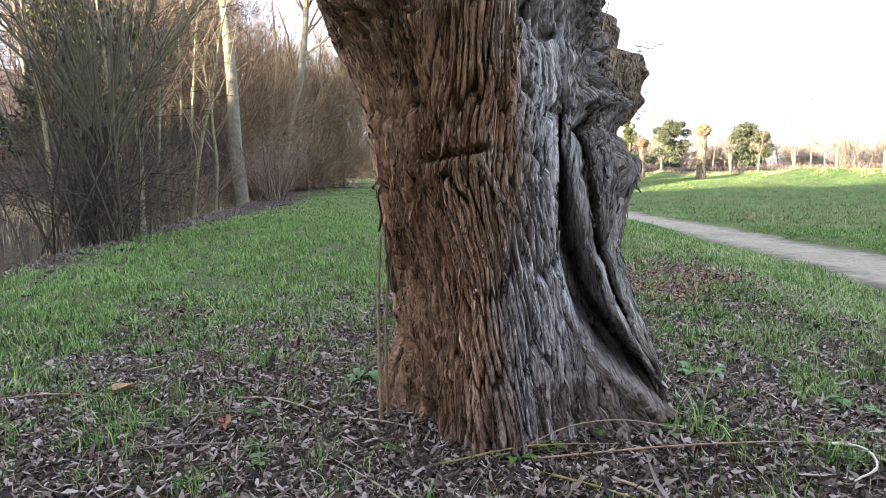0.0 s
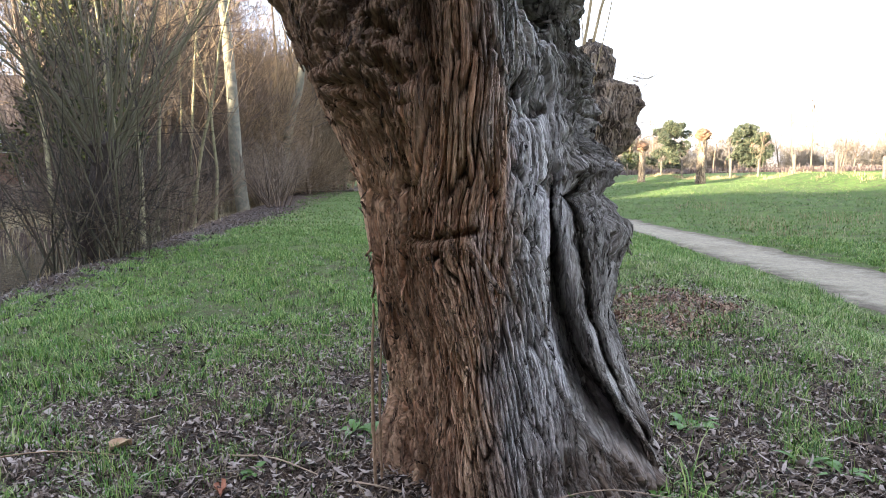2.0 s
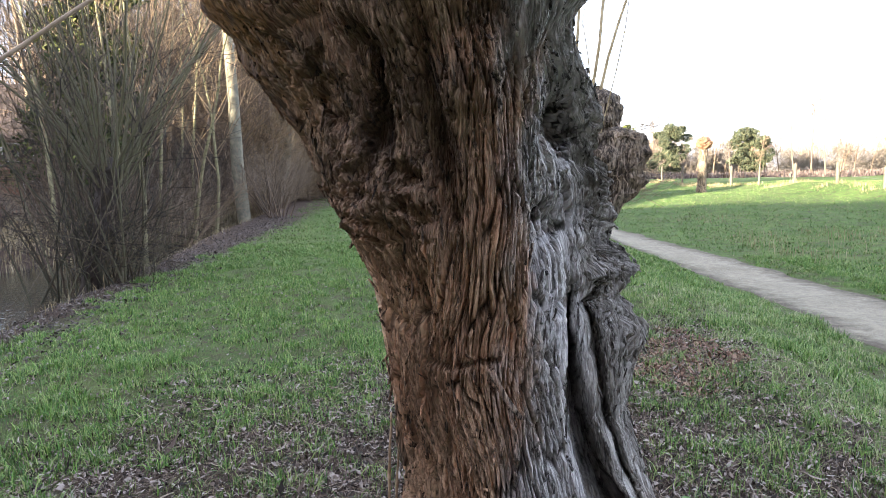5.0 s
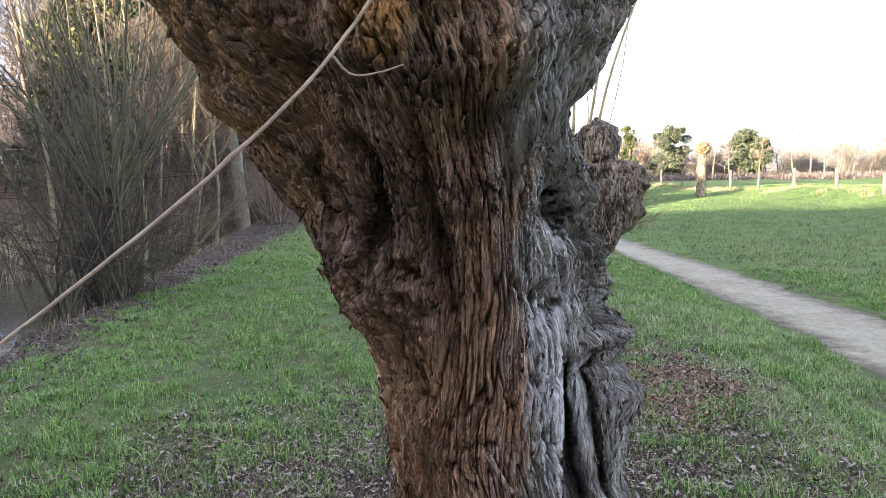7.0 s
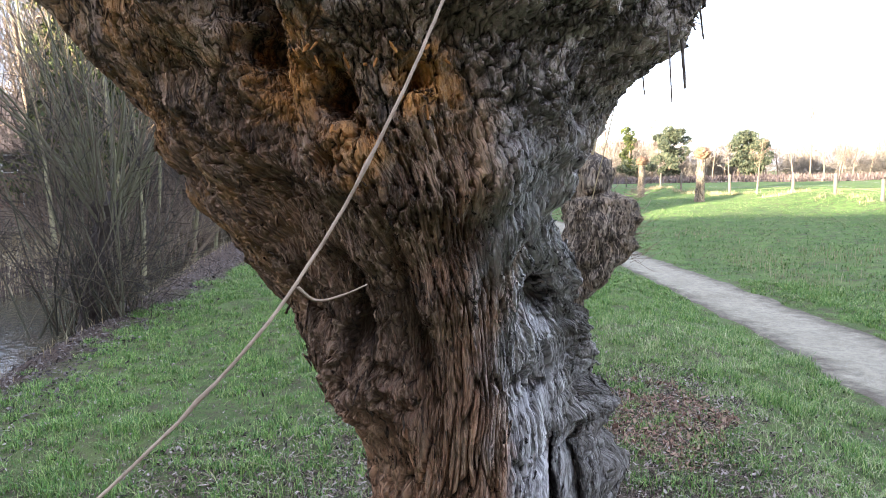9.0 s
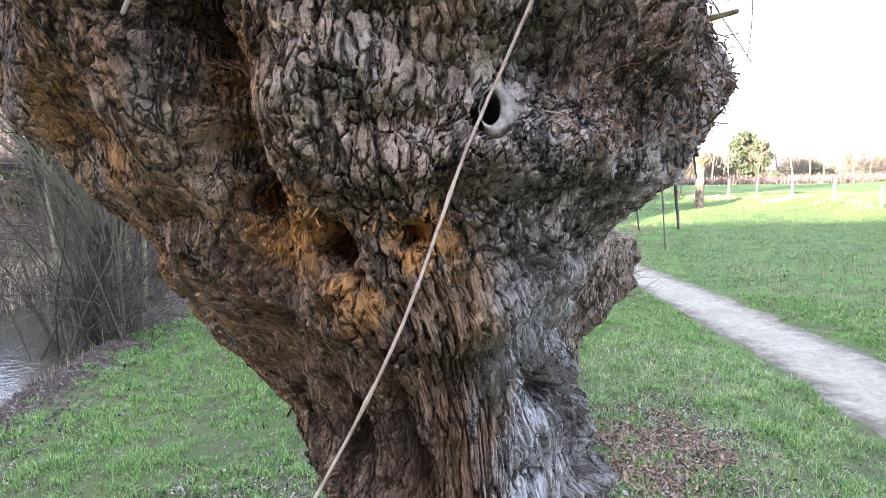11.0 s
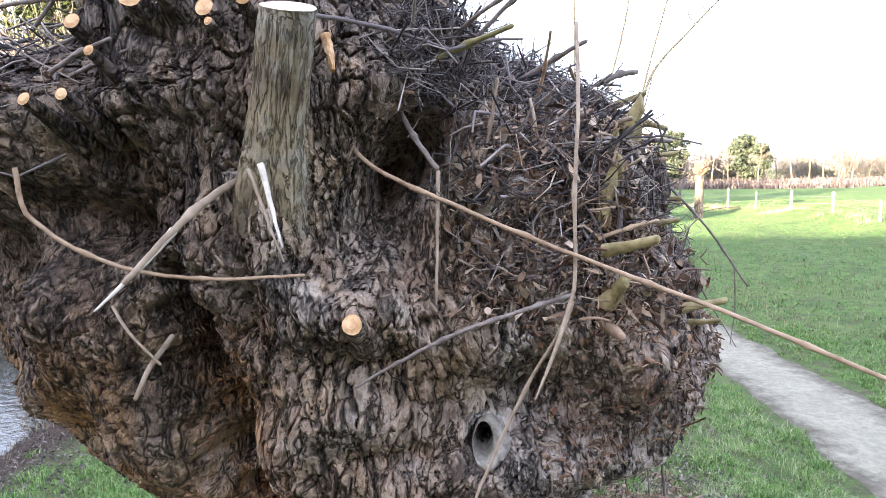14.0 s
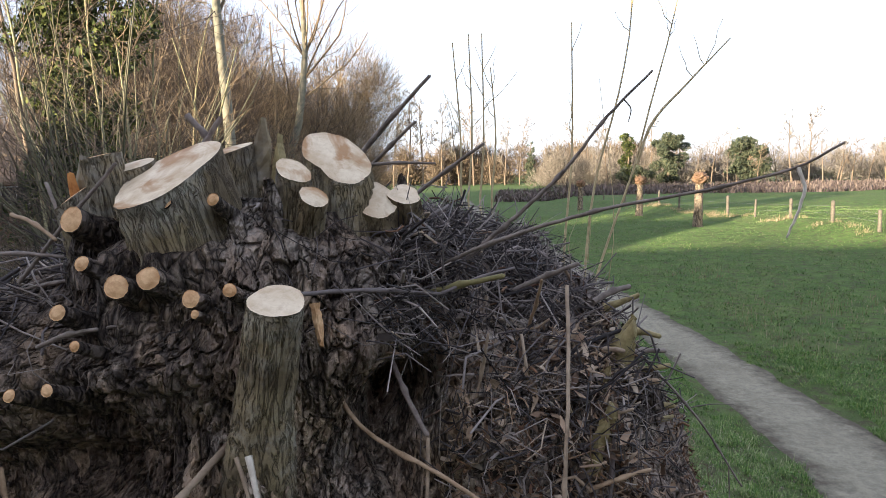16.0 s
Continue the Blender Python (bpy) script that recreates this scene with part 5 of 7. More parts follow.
for a, b, r, m in [((-0.13, -0.92, 4.37), (0.091, -0.991, 4.578), 0.0085, TWIG_GREY), ((-0.11, -0.92, 4.33), (0.055, -1.008, 4.465), 0.0075, TWIG_GREY), ((0.0, -0.80, 4.26), (0.221, -0.896, 4.41), 0.008, TWIG_GREY), ((-0.10, -1.03, 4.355), (0.103, -1.015, 4.358), 0.0055, TWIG_GREY),
                     ((-0.16, -0.9, 4.33), (0.03, -0.95, 4.53), 0.006, TWIG_GREY), ((0.04, -1.12, 4.03), (0.275, -1.215, 4.102), 0.0105, wood_material("olive_stick", (0.13, 0.12, 0.05), (0.26, 0.22, 0.10), 25)), ((0.30, -0.95, 4.02), (0.46, -1.02, 4.10), 0.010, TWIG_GREY),
                     ((0.33, -1.05, 3.93), (0.36, -1.20, 4.09), 0.006, TWIG_TAN), ((0.20, -1.22, 3.78), (0.24, -1.26, 3.98), 0.006, TWIG_PALE), ((0.42, -1.12, 3.70), (0.56, -1.22, 3.80), 0.006, TWIG_PALE), ((0.46, -1.25, 3.62), (0.60, -1.22, 3.66), 0.007, TWIG_TAN),
                     ((0.50, -1.22, 3.50), (0.52, -1.22, 3.75), 0.008, TWIG_DARK), ((-0.02, -1.25, 3.98), (0.10, -1.34, 4.06), 0.004, TWIG_DARK), ((-0.72, -1.38, 3.98), (-0.50, -1.44, 4.04), 0.006, TWIG_GREY), ((-0.95, -1.2, 4.06), (-0.62, -1.32, 4.12), 0.006, TWIG_GREY)]:
    stick("short broken stick caught in the willow's head", [a, tuple((np.array(a) + np.array(b)) / 2 + np.array((0.004, 0.0, 0.006))), b], r * 0.8, r * 0.55, m, 10, 1, category="stick", name="stick")
for a, b, r, m in [((-0.95, -1.30, 4.165), (-0.674, -1.35, 4.17), 0.005, TWIG_GREY), ((-0.828, -1.30, 4.261), (-0.665, -1.38, 4.21), 0.005, TWIG_TAN), ((-0.674, -1.45, 3.996), (-0.504, -1.50, 4.047), 0.0055, TWIG_GREY), ((-0.815, -1.20, 4.33), (-0.721, -1.28, 4.20), 0.0045, TWIG_GREY),
                     ((-0.80, -1.33, 4.11), (-0.536, -1.35, 4.367), 0.005, TWIG_GREY), ((-0.555, -1.0, 4.498), (-0.48, -1.0, 4.40), 0.009, TWIG_GREY), ((-0.46, -1.0, 4.49), (-0.53, -1.02, 4.38), 0.007, TWIG_GREY), ((-0.145, -1.42, 4.10), (0.131, -1.20, 4.059), 0.005, TWIG_DARK), ((0.131, -1.20, 4.059), (0.30, -1.08, 4.10), 0.004, TWIG_DARK),
                     ((0.573, -1.0, 3.769), (0.66, -1.02, 3.80), 0.010, TWIG_TAN), ((0.50, -1.0, 4.00), (0.60, -0.95, 4.03), 0.009, TWIG_GREY), ((0.487, -1.0, 3.86), (0.56, -1.1, 3.90), 0.008, TWIG_PALE), ((0.56, -0.92, 3.90), (0.69, -0.90, 3.885), 0.010, OLIVE), ((0.56, -0.95, 3.84), (0.70, -0.92, 3.85), 0.008, TWIG_GREY)]:
    stick("short broken stick wedged among the cut shoots", [a, tuple((np.array(a) + np.array(b)) / 2 + np.array((0.003, 0.0, 0.008))), b], r, r * 0.75, m, 10, 1, category="stick", name="stick")
# flaps of split bark and torn wood between the cut shoots
def bark_flap(label, foot, tip, width, thick, material, seed):
    r = np.random.default_rng(seed)
    foot, tip = np.array(foot), np.array(tip)
    ax = tip - foot
    side = np.cross(ax, (r.normal(0, 0.25), -1.0, 0.1))
    side /= np.linalg.norm(side)
    out = np.cross(side, ax)
    out /= np.linalg.norm(out)
    V = []
    for k, t in enumerate(np.linspace(0, 1, 8)):
        wd = width * (0.75 + 0.25 * math.sin(3 * t + seed)) * (1 - 0.75 * max(0.0, t - 0.6) / 0.4)
        for v in (-1, -0.35, 0.35, 1):
            V.append(foot + ax * t + side * wd * v / 2 + out * (0.25 * width * (1 - v * v) + 0.15 * width * t * t) + r.normal(0, 0.05 * width, 3))
        for v in (1, 0.35, -0.35, -1):
            V.append(foot + ax * t + side * wd * v / 2 + out * (0.25 * width * (1 - v * v) + 0.15 * width * t * t - thick) + r.normal(0, 0.04 * width, 3))
    F = [[k * 8 + j, k * 8 + (j + 1) % 8, k * 8 + 8 + (j + 1) % 8, k * 8 + 8 + j] for k in range(7) for j in range(8)] + [list(range(56, 64))]
    return mesh_part("bark_flap", V, F, material, willow, label, smooth=False)


for k, (a, b, w, m) in enumerate([((-0.712, -1.23, 4.20), (-0.735, -1.22, 4.35), 0.028, ROT), ((-0.70, -1.18, 4.20), (-0.72, -1.18, 4.39), 0.08, FURROWED), ((-0.36, -1.02, 4.30), (-0.345, -1.0, 4.485), 0.05, FURROWED), ((-0.31, -1.03, 4.28), (-0.30, -1.0, 4.44), 0.045, OLIVE), ((-0.26, -1.12, 4.20), (-0.25, -1.10, 4.37), 0.05, BARK),
                                    ((-0.115, -1.36, 4.07), (-0.095, -1.39, 3.985), 0.035, CUT_TAN), ((-0.22, -1.30, 4.18), (-0.215, -1.31, 4.33), 0.06, BARK), ((-0.28, -1.33, 4.12), (-0.285, -1.34, 4.27), 0.045, BARK), ((-0.62, -1.36, 4.10), (-0.64, -1.34, 4.24), 0.05, BARK), ((0.00, -1.02, 4.18), (0.02, -1.0, 4.33), 0.06, BARK),
                                    ((0.55, -1.02, 3.80), (0.60, -0.98, 3.96), 0.09, OLIVE), ((0.47, -1.22, 3.64), (0.50, -1.22, 3.79), 0.055, OLIVE), ((0.49, -1.14, 3.76), (0.52, -1.12, 3.87), 0.05, OLIVE), ((0.62, -1.0, 3.62), (0.66, -0.95, 3.80), 0.10, BARK)]):
    bark_flap("torn flap of orange rotten wood" if m == ROT else "split flap of bark beside the cut shoots", a, b, w, 0.010, m, 300 + k)
stick("short curved hook of dead bark", [(-0.50, -1.36, 3.42), (-0.51, -1.46, 3.36), (-0.53, -1.47, 3.31)], 0.007, 0.005, TWIG_PALE, 10, category="bark", name="bark_hook")
stick("thin pale stick in the dark hollow", [(-0.60, -1.42, 3.50), (-0.53, -1.46, 3.44), (-0.48, -1.45, 3.38)], 0.004, 0.003, TWIG_PALE, 10)
# dangling roots and shoots under the head
for x, y, z, L, r in [(0.70, -0.85, 2.97, 0.16, 0.006), (0.64, -0.95, 2.98, 0.22, 0.0028), (0.60, -0.8, 2.92, 0.12, 0.003), (0.76, -0.8, 3.05, 0.10, 0.004)]:
    stick("thin dark shoot hanging under the head", [(x, y, z + 0.05), (x + 0.01, y - 0.01, z - L * 0.5), (x + 0.02, y, z - L)], r, r * 0.6, TWIG_GREY, 10)
# two thin dead stems beside the trunk
stick("thin brown dead stem leaning on the trunk", [(-0.415, 0.0, 0.0), (-0.41, -0.03, 0.3), (-0.40, -0.06, 0.6), (-0.375, -0.09, 0.88)], 0.0085, 0.005, TWIG_TAN, 16, 2, category="stem", name="dead_stem")
stick("thin brown dead stem leaning on the trunk", [(-0.395, 0.05, 0.0), (-0.385, 0.0, 0.35), (-0.36, -0.04, 0.66), (-0.345, -0.05, 0.78)], 0.007, 0.0045, TWIG_TAN, 16, 2, category="stem", name="dead_stem")

# ---- the second, lower pollard behind ----
second = thing("pollard_willow", "lower pollard willow with a knobbly sawn head and thin pale shoots", "tree", (0.52, 4.1, 0.0))


def knobbly(radius_of, z0, z1, rows, sides, axis_of, seed, amp):
    z = np.linspace(z0, z1, rows)
    t = np.arange(sides) * 2 * np.pi / sides
    T, Zg = np.meshgrid(t, z)
    c = np.stack([np.interp(Zg, *axis_of[0]), np.interp(Zg, *axis_of[1])], -1)
    r = np.interp(Zg, *radius_of)
    d = np.stack([np.sin(T), -np.cos(T)], -1)
    pre = c + r[..., None] * d
    u1, u2 = np.sin(T) * 6 * np.maximum(r, 0.1), np.cos(T) * 6 * np.maximum(r, 0.1)
    r = r * (1 + amp * fbm(pre[..., 0] * 5 + seed, pre[..., 1] * 5, Zg * 4, 3)) + 0.05 * (np.abs(vnoise(u1 * 4, u2 * 4 + seed, Zg * 6))**0.6 - 0.5) * np.minimum(1, r / 0.2)
    xy = c + r[..., None] * d
    V = np.concatenate([xy, Zg[..., None]], -1).reshape(-1, 3)
    i = np.arange(rows * sides).reshape(rows, sides)
    n_ = np.roll(i, -1, 1)
    F = np.stack([i[:-1], n_[:-1], n_[1:], i[1:]], -1).reshape(-1, 4)
    return V, F


# swollen bark under the cut shoots of the old willow
for bx, by, rad, z0, z1, seed in ((-0.44, -1.275, 0.175, 3.78, 4.27, 21), (-0.60, -1.24, 0.13, 3.86, 4.24, 22), (-0.14, -1.17, 0.115, 3.90, 4.25, 23)):
    V, F = knobbly(([z0, z0 + 0.12, 0.5 * (z0 + z1), z1 - 0.09, z1], [0.5 * rad, 0.92 * rad, rad, 0.85 * rad, 0.02]), z0, z1, 90, 130, (([z0, z1], [bx, bx + 0.01]), ([z0, z1], [by + 0.01, by - 0.01])), seed, 0.22)
    mesh_part("burl", V, F, BARK, willow, "swollen gnarled bark under the cut shoots")

SECOND_BARK = SHOOT_BARK
V, F = knobbly(([-0.1, 0.2, 1.2, 1.6, 1.85, 2.1, 2.3, 2.42], [0.38, 0.30, 0.25, 0.26, 0.31, 0.38, 0.32, 0.03]), -0.1, 2.42, 130, 120, (([0, 1.2, 1.6, 2.0, 2.5], [0.0, 0.22, 0.42, 0.64, 0.68]), ([0, 2.5], [0.0, 0.0])), 4, 0.16)
mesh_part("trunk", V, F, SECOND_BARK, second, "dry furrowed bark")
V, F = knobbly(([2.05, 2.3, 2.6, 2.72, 2.80], [0.22, 0.26, 0.25, 0.20, 0.03]), 2.05, 2.82, 60, 70, (([2, 3], [0.52, 0.58]), ([2, 3], [0.1, 0.1])), 9, 0.35)
mesh_part("knob", V, F, SECOND_BARK, second, "knobbly regrown knuckle of wood")
V, F = knobbly(([1.25, 1.5, 1.75, 1.95, 2.1, 2.2], [0.10, 0.15, 0.19, 0.20, 0.16, 0.03]), 1.25, 2.24, 70, 60, (([1.25, 1.7, 2.2], [0.45, 0.72, 0.97]), ([1.2, 2.2], [-0.05, -0.14])), 13, 0.35)
mesh_part("knob", V, F, SECOND_BARK, second)
lines = []
for k in range(2):
    a = rng.uniform(0, 2 * np.pi)
    p0 = np.array((0.62 + 0.25 * np.cos(a), 0.25 * np.sin(a), 2.05 + 0.2 * rng.random()))
    L = rng.uniform(1.2, 3.8)
    out = np.array((np.cos(a) * 0.25 + 0.12, np.sin(a) * 0.25, 1.0))
    p1 = p0 + out * L * 0.5 + rng.normal(0, 0.14, 3)
    p2 = p0 + out * L + rng.normal(0, 0.35, 3)
    lines.append((smooth_line([p0, p1, p2], 9), np.linspace(0.010, 0.003, 9) * rng.uniform(0.6, 1.2)))
    for j in range(3):
        q = p0 + (p2 - p0) * rng.uniform(0.4, 0.95)
        e = q + (out + rng.normal(0, 0.4, 3)) * rng.uniform(0.2, 0.6)
        lines.append((bend(q, e, 0.02, 0.01, 5, k * 5 + j), np.linspace(0.004, 0.0015, 5)))
for pts in ([(0.45, 0.0, 2.1), (0.68, 0.03, 3.2), (0.87, 0.11, 3.76), (1.07, 0.20, 4.29), (1.28, 0.31, 5.05), (1.47, 0.40, 5.72), (1.6, 0.45, 6.3)],
            [(0.40, 0.0, 2.3), (0.57, 0.03, 3.3), (0.61, 0.09, 3.77), (0.69, 0.15, 4.25), (0.94, 0.28, 5.16), (1.06, 0.37, 5.78), (1.1, 0.4, 6.4)],
            [(1.12, 0.21, 4.4), (1.28, 0.28, 4.82), (1.66, 0.37, 5.24), (2.12, 0.47, 5.71)], [(0.30, 0.0, 2.2), (0.36, 0.05, 3.65), (0.43, 0.14, 4.36), (0.45, 0.32, 5.91)],
            [(0.1, -0.1, 2.2), (-0.65, -0.04, 3.85), (-0.61, 0.06, 4.68), (-0.64, 0.19, 5.81)], [(0.15, -0.1, 2.2), (-0.53, -0.02, 3.85), (-0.49, 0.07, 4.62), (-0.50, 0.21, 5.81)],
            [(0.2, 0.1, 2.2), (-0.41, 0.0, 3.85), (-0.36, 0.1, 4.74), (-0.41, 0.18, 5.45)], [(0.1, 0.0, 2.1), (-0.71, -0.04, 3.88), (-0.73, 0.06, 4.74), (-0.81, 0.17, 5.72)]):
    lines.append((smooth_line(pts, 14), np.linspace(0.019, 0.006, 14)))
    for j in range(3):
        q = np.array(pts[-2]) + (np.array(pts[-1]) - pts[-2]) * rng.uniform(0, 0.8)
        lines.append((bend(q, q + np.array((rng.normal(0, 0.2), rng.normal(0, 0.1), 0.35)) * rng.uniform(0.5, 1.3), 0.02, 0.01, 5, j), np.linspace(0.005, 0.002, 5)))
mesh_part("shoot_growth", *tube_arrays(lines, 5), wood_material("pale_shoot_bark", (0.27, 0.21, 0.11), (0.46, 0.38, 0.23), 12), second, "thin pale upright shoots", kind="stuff")
lines = []
for k in range(220):
    a, h = rng.uniform(0, 2 * np.pi), rng.uniform(1.6, 2.45)
    p0 = np.array((0.64 + 0.34 * np.cos(a), 0.34 * np.sin(a), h))
    d = np.array((np.cos(a), np.sin(a), rng.uniform(-0.6, 0.7)))
    lines.append((bend(p0, p0 + d * rng.uniform(0.08, 0.35), 0.03, 0.015, 5, k), np.linspace(0.004, 0.0015, 5)))
mesh_part("twig_growth", *tube_arrays(lines, 4), TWIG_PALE, second, "short tangled twigs", kind="stuff")


# ---- grass, dead leaves and weeds ----
def blade_arrays(x, y, height, width, seed, droop=0.5):
    r = np.random.default_rng(seed)
    n = len(x)
    z = ground_z(x, y)
    h = height * r.lognormal(0, 0.35, n)
    a = r.uniform(0, 2 * np.pi, n)
    lean = h * np.abs(r.normal(0, droop, n))
    d = np.stack([np.cos(a), np.sin(a)], -1)
    b = a + np.pi / 2 + r.normal(0, 0.5, n)
    s = np.stack([np.cos(b), np.sin(b)], -1) * (width * r.uniform(0.6, 1.3, n) / 2)[:, None]
    o = np.stack([x, y], -1)
    at = lambda k, up, w: np.concatenate([o + d * (lean * k)[:, None] + s * w, (z + h * up)[:, None]], -1)
    V = np.stack([at(0, -0.08, -1), at(0, -0.08, 1), at(0.3, 0.6, -0.8), at(0.3, 0.6, 0.8), at(1.0, 0.95, 0)], 1)
    F = np.array([[0, 1, 3], [0, 3, 2], [2, 3, 4]])
    return V.reshape(-1, 3), (np.arange(n)[:, None, None] * 5 + F[None]).reshape(-1, 3)


def off_path(x, y):
    return np.abs(x - np.interp(y, PATH_Y, PATH_X)) > 1.10 + 0.14 * vnoise(x * 5, y * 5, 0 * x) + 0.20 * vnoise(x * 1.6, y * 1.6, 0 * x + 3)


def on_bank(x, y):
    return x > np.interp(y, EDGE_Y, EDGE_X) + 0.25 + 0.55 * vnoise(x * 1.5, y * 1.5, 0 * x) + 0.25 * vnoise(x * 5, y * 5, 0 * x) + np.clip(0.10 * (y - 5), 0, 1.5)


def around(x, y):
    return np.minimum(np.hypot((x - 0.2) / 1.15, y - 0.2), np.minimum(1.45 + np.hypot((x - 1.5) / 0.8, (y - 2.4) / 1.2), 1.2 + np.hypot((x - 1.85) / 0.55, (y - 3.9) / 1.0)))


def scatter(n, x0, x1, y0, y1, power, seed):
    r = np.random.default_rng(seed)
    y = y0 + (y1 - y0) * r.random(n)**power
    x = x0 + (x1 - x0) * r.random(n)
    return x, y


x, y = scatter(760000, -8.0, 8.0, -1.2, 15, 1.25, 31)
clump = vnoise(x * 1.1, y * 1.1, 0 * x) + 0.9 * vnoise(x * 3.4, y * 3.4, 0 * x + 4) + 0.35 * vnoise(x * 8, y * 8, 0 * x)
tuft = vnoise(x * 6.5, y * 6.5, 0 * x + 2) + 0.45 * vnoise(x * 14, y * 14, 0 * x + 5) + 0.6 * vnoise(x * 1.9, y * 1.9, 0 * x + 8)
worn = vnoise(x * 1.3, y * 1.3, 0 * x + 12) + 0.7 * vnoise(x * 4.2, y * 4.2, 0 * x + 14)   # low where the turf is thin
keep = (np.random.default_rng(32).random(len(x)) < sstep(1.5, 3.9, around(x, y) + 1.45 * clump) * (0.10 + 1.0 * sstep(-0.45, 0.45, tuft)) * sstep(-1.0, -0.5, worn)) & off_path(x, y) & on_bank(x, y)
x, y, tuft = x[keep][:215000], y[keep][:215000], tuft[keep][:215000]
tagged(mesh_part("grass", *blade_arrays(x, y, 0.042 * (0.6 + 1.0 * sstep(-0.2, 0.9, tuft)), 0.0066, 33, 1.15), BLADE, None, "short fresh green spring grass growing in tufts", smooth=False, kind="stuff"), category="grass")
x, y = scatter(330000, -22, 36, 12, 60, 1.5, 34)
keep = off_path(x, y) & on_bank(x, y) & (np.random.default_rng(35).random(len(x)) < 0.55 + 0.45 * vnoise(x * 0.9, y * 0.9, 0 * x) + 0.35 * vnoise(x * 3, y * 3, 0 * x)) & (x > -0.75 * (y + 3))
x, y = x[keep][:105000], y[keep][:105000]
tagged(mesh_part("grass", *blade_arrays(x, y, 0.055, 0.026, 36, 1.7), BLADE_FAR, None, "green meadow grass farther off", smooth=False, kind="stuff"), category="grass")
x, y = scatter(90000, 7.0, 17.0, 5.0, 14.0, 1.1, 72)
keep = off_path(x, y) & (np.random.default_rng(73).random(len(x)) < 0.30 + 0.8 * sstep(-0.4, 0.5, vnoise(x * 4.5, y * 4.5, 0 * x) + 0.6 * vnoise(x * 1.4, y * 1.4, 0 * x)))
x, y = x[keep][:46000], y[keep][:46000]
tagged(mesh_part("grass", *blade_arrays(x, y, 0.055, 0.011, 74, 1.3), BLADE, None, "short tufted grass beyond the path", smooth=False, kind="stuff"), category="grass")
x, y = scatter(110000, -7.5, 6.0, -6.0, -1.2, 1.0, 131)
keep = (np.random.default_rng(132).random(len(x)) < 0.5 * sstep(2.0, 3.6, around(x, y) + 1.2 * vnoise(x * 1.1, y * 1.1, 0 * x))) & off_path(x, y) & on_bank(x, y)
tagged(mesh_part("grass", *blade_arrays(x[keep][:26000], y[keep][:26000], 0.064, 0.0075, 133, 0.85), BLADE, None, "short green grass behind the leaf patch", smooth=False, kind="stuff"), category="grass")
# tussocks of taller grass round the leaf patch
cx_, cy_ = scatter(1000, -7.5, 7.5, -0.4, 14, 1.1, 37)
keep = (around(cx_, cy_) > 1.25) & off_path(cx_, cy_) & on_bank(cx_, cy_)
cx_, cy_ = cx_[keep], cy_[keep]
x = np.repeat(cx_, 46) + np.random.default_rng(38).normal(0, 0.062, len(cx_) * 46)
y = np.repeat(cy_, 46) + np.random.default_rng(39).normal(0, 0.062, len(cx_) * 46)
tagged(mesh_part("grass_tussocks", *blade_arrays(x, y, 0.078, 0.0055, 40, 1.0), BLADE, None, "taller tufts of bright green grass", smooth=False, kind="stuff"), category="grass")
cx_, cy_ = scatter(520, -3.0, 2.6, -1.1, 3.2, 1.0, 67)
keep = (around(cx_, cy_) > 0.75) & (around(cx_, cy_) < 3.0)
cx_, cy_ = cx_[keep], cy_[keep]
x = np.repeat(cx_, 22) + np.random.default_rng(68).normal(0, 0.035, len(cx_) * 22)
y = np.repeat(cy_, 22) + np.random.default_rng(69).normal(0, 0.035, len(cx_) * 22)
tagged(mesh_part("grass_tussocks", *blade_arrays(x, y, 0.055, 0.0045, 70, 0.8), BLADE, None, "small fresh tufts of grass in the leaf litter", smooth=False, kind="stuff"), category="grass")
PALE_BLADE = strewn_material("pale_grass_blades", [(0.13, 0.24, 0.06), (0.23, 0.34, 0.10), (0.36, 0.42, 0.19), (0.46, 0.45, 0.27)], 0.6)
cx_, cy_ = scatter(620, 1.3, 7.0, 0.4, 9.0, 1.1, 61)
keep = (around(cx_, cy_) > 2.6) & off_path(cx_, cy_)
cx_, cy_ = cx_[keep], cy_[keep]
x = np.repeat(cx_, 40) + np.random.default_rng(62).normal(0, 0.08, len(cx_) * 40)
y = np.repeat(cy_, 40) + np.random.default_rng(63).normal(0, 0.08, len(cx_) * 40)
tagged(mesh_part("grass_tussocks", *blade_arrays(x, y, 0.070, 0.0055, 64, 1.2), PALE_BLADE, None, "pale yellow-green tufts of longer grass beside the path", smooth=False, kind="stuff"), category="grass")
# dry stalks in the field and on the far bank of the ditch
x, y = scatter(9000, 7.2, 26, 6, 27, 1.0, 41)
keep = vnoise(x * 0.35, y * 0.35, 0 * x) + 0.5 * vnoise(x * 1.3, y * 1.3, 0 * x) > 0.25
tagged(mesh_part("dry_grass", *blade_arrays(x[keep], y[keep], 0.20, 0.010, 42, 0.4), DRY, None, "pale dry stalks standing in the meadow", smooth=False, kind="stuff"), category="grass")
cy_ = np.random.default_rng(49).uniform(26, 66, 60)
cx_ = 19.2 - 0.205 * (cy_ - 40) + np.random.default_rng(50).normal(-0.3, 0.6, 60)
x = np.repeat(cx_, 45) + np.random.default_rng(55).normal(0, 0.22, 60 * 45)
y = np.repeat(cy_, 45) + np.random.default_rng(56).normal(0, 0.22, 60 * 45)
tagged(mesh_part("dry_grass", *blade_arrays(x, y, 0.20, 0.020, 51, 0.7), DRY, None, "pale dry tufts of grass along the low bank", smooth=False, kind="stuff"), category="grass")
y = np.random.default_rng(43).uniform(9, 60, 18000)
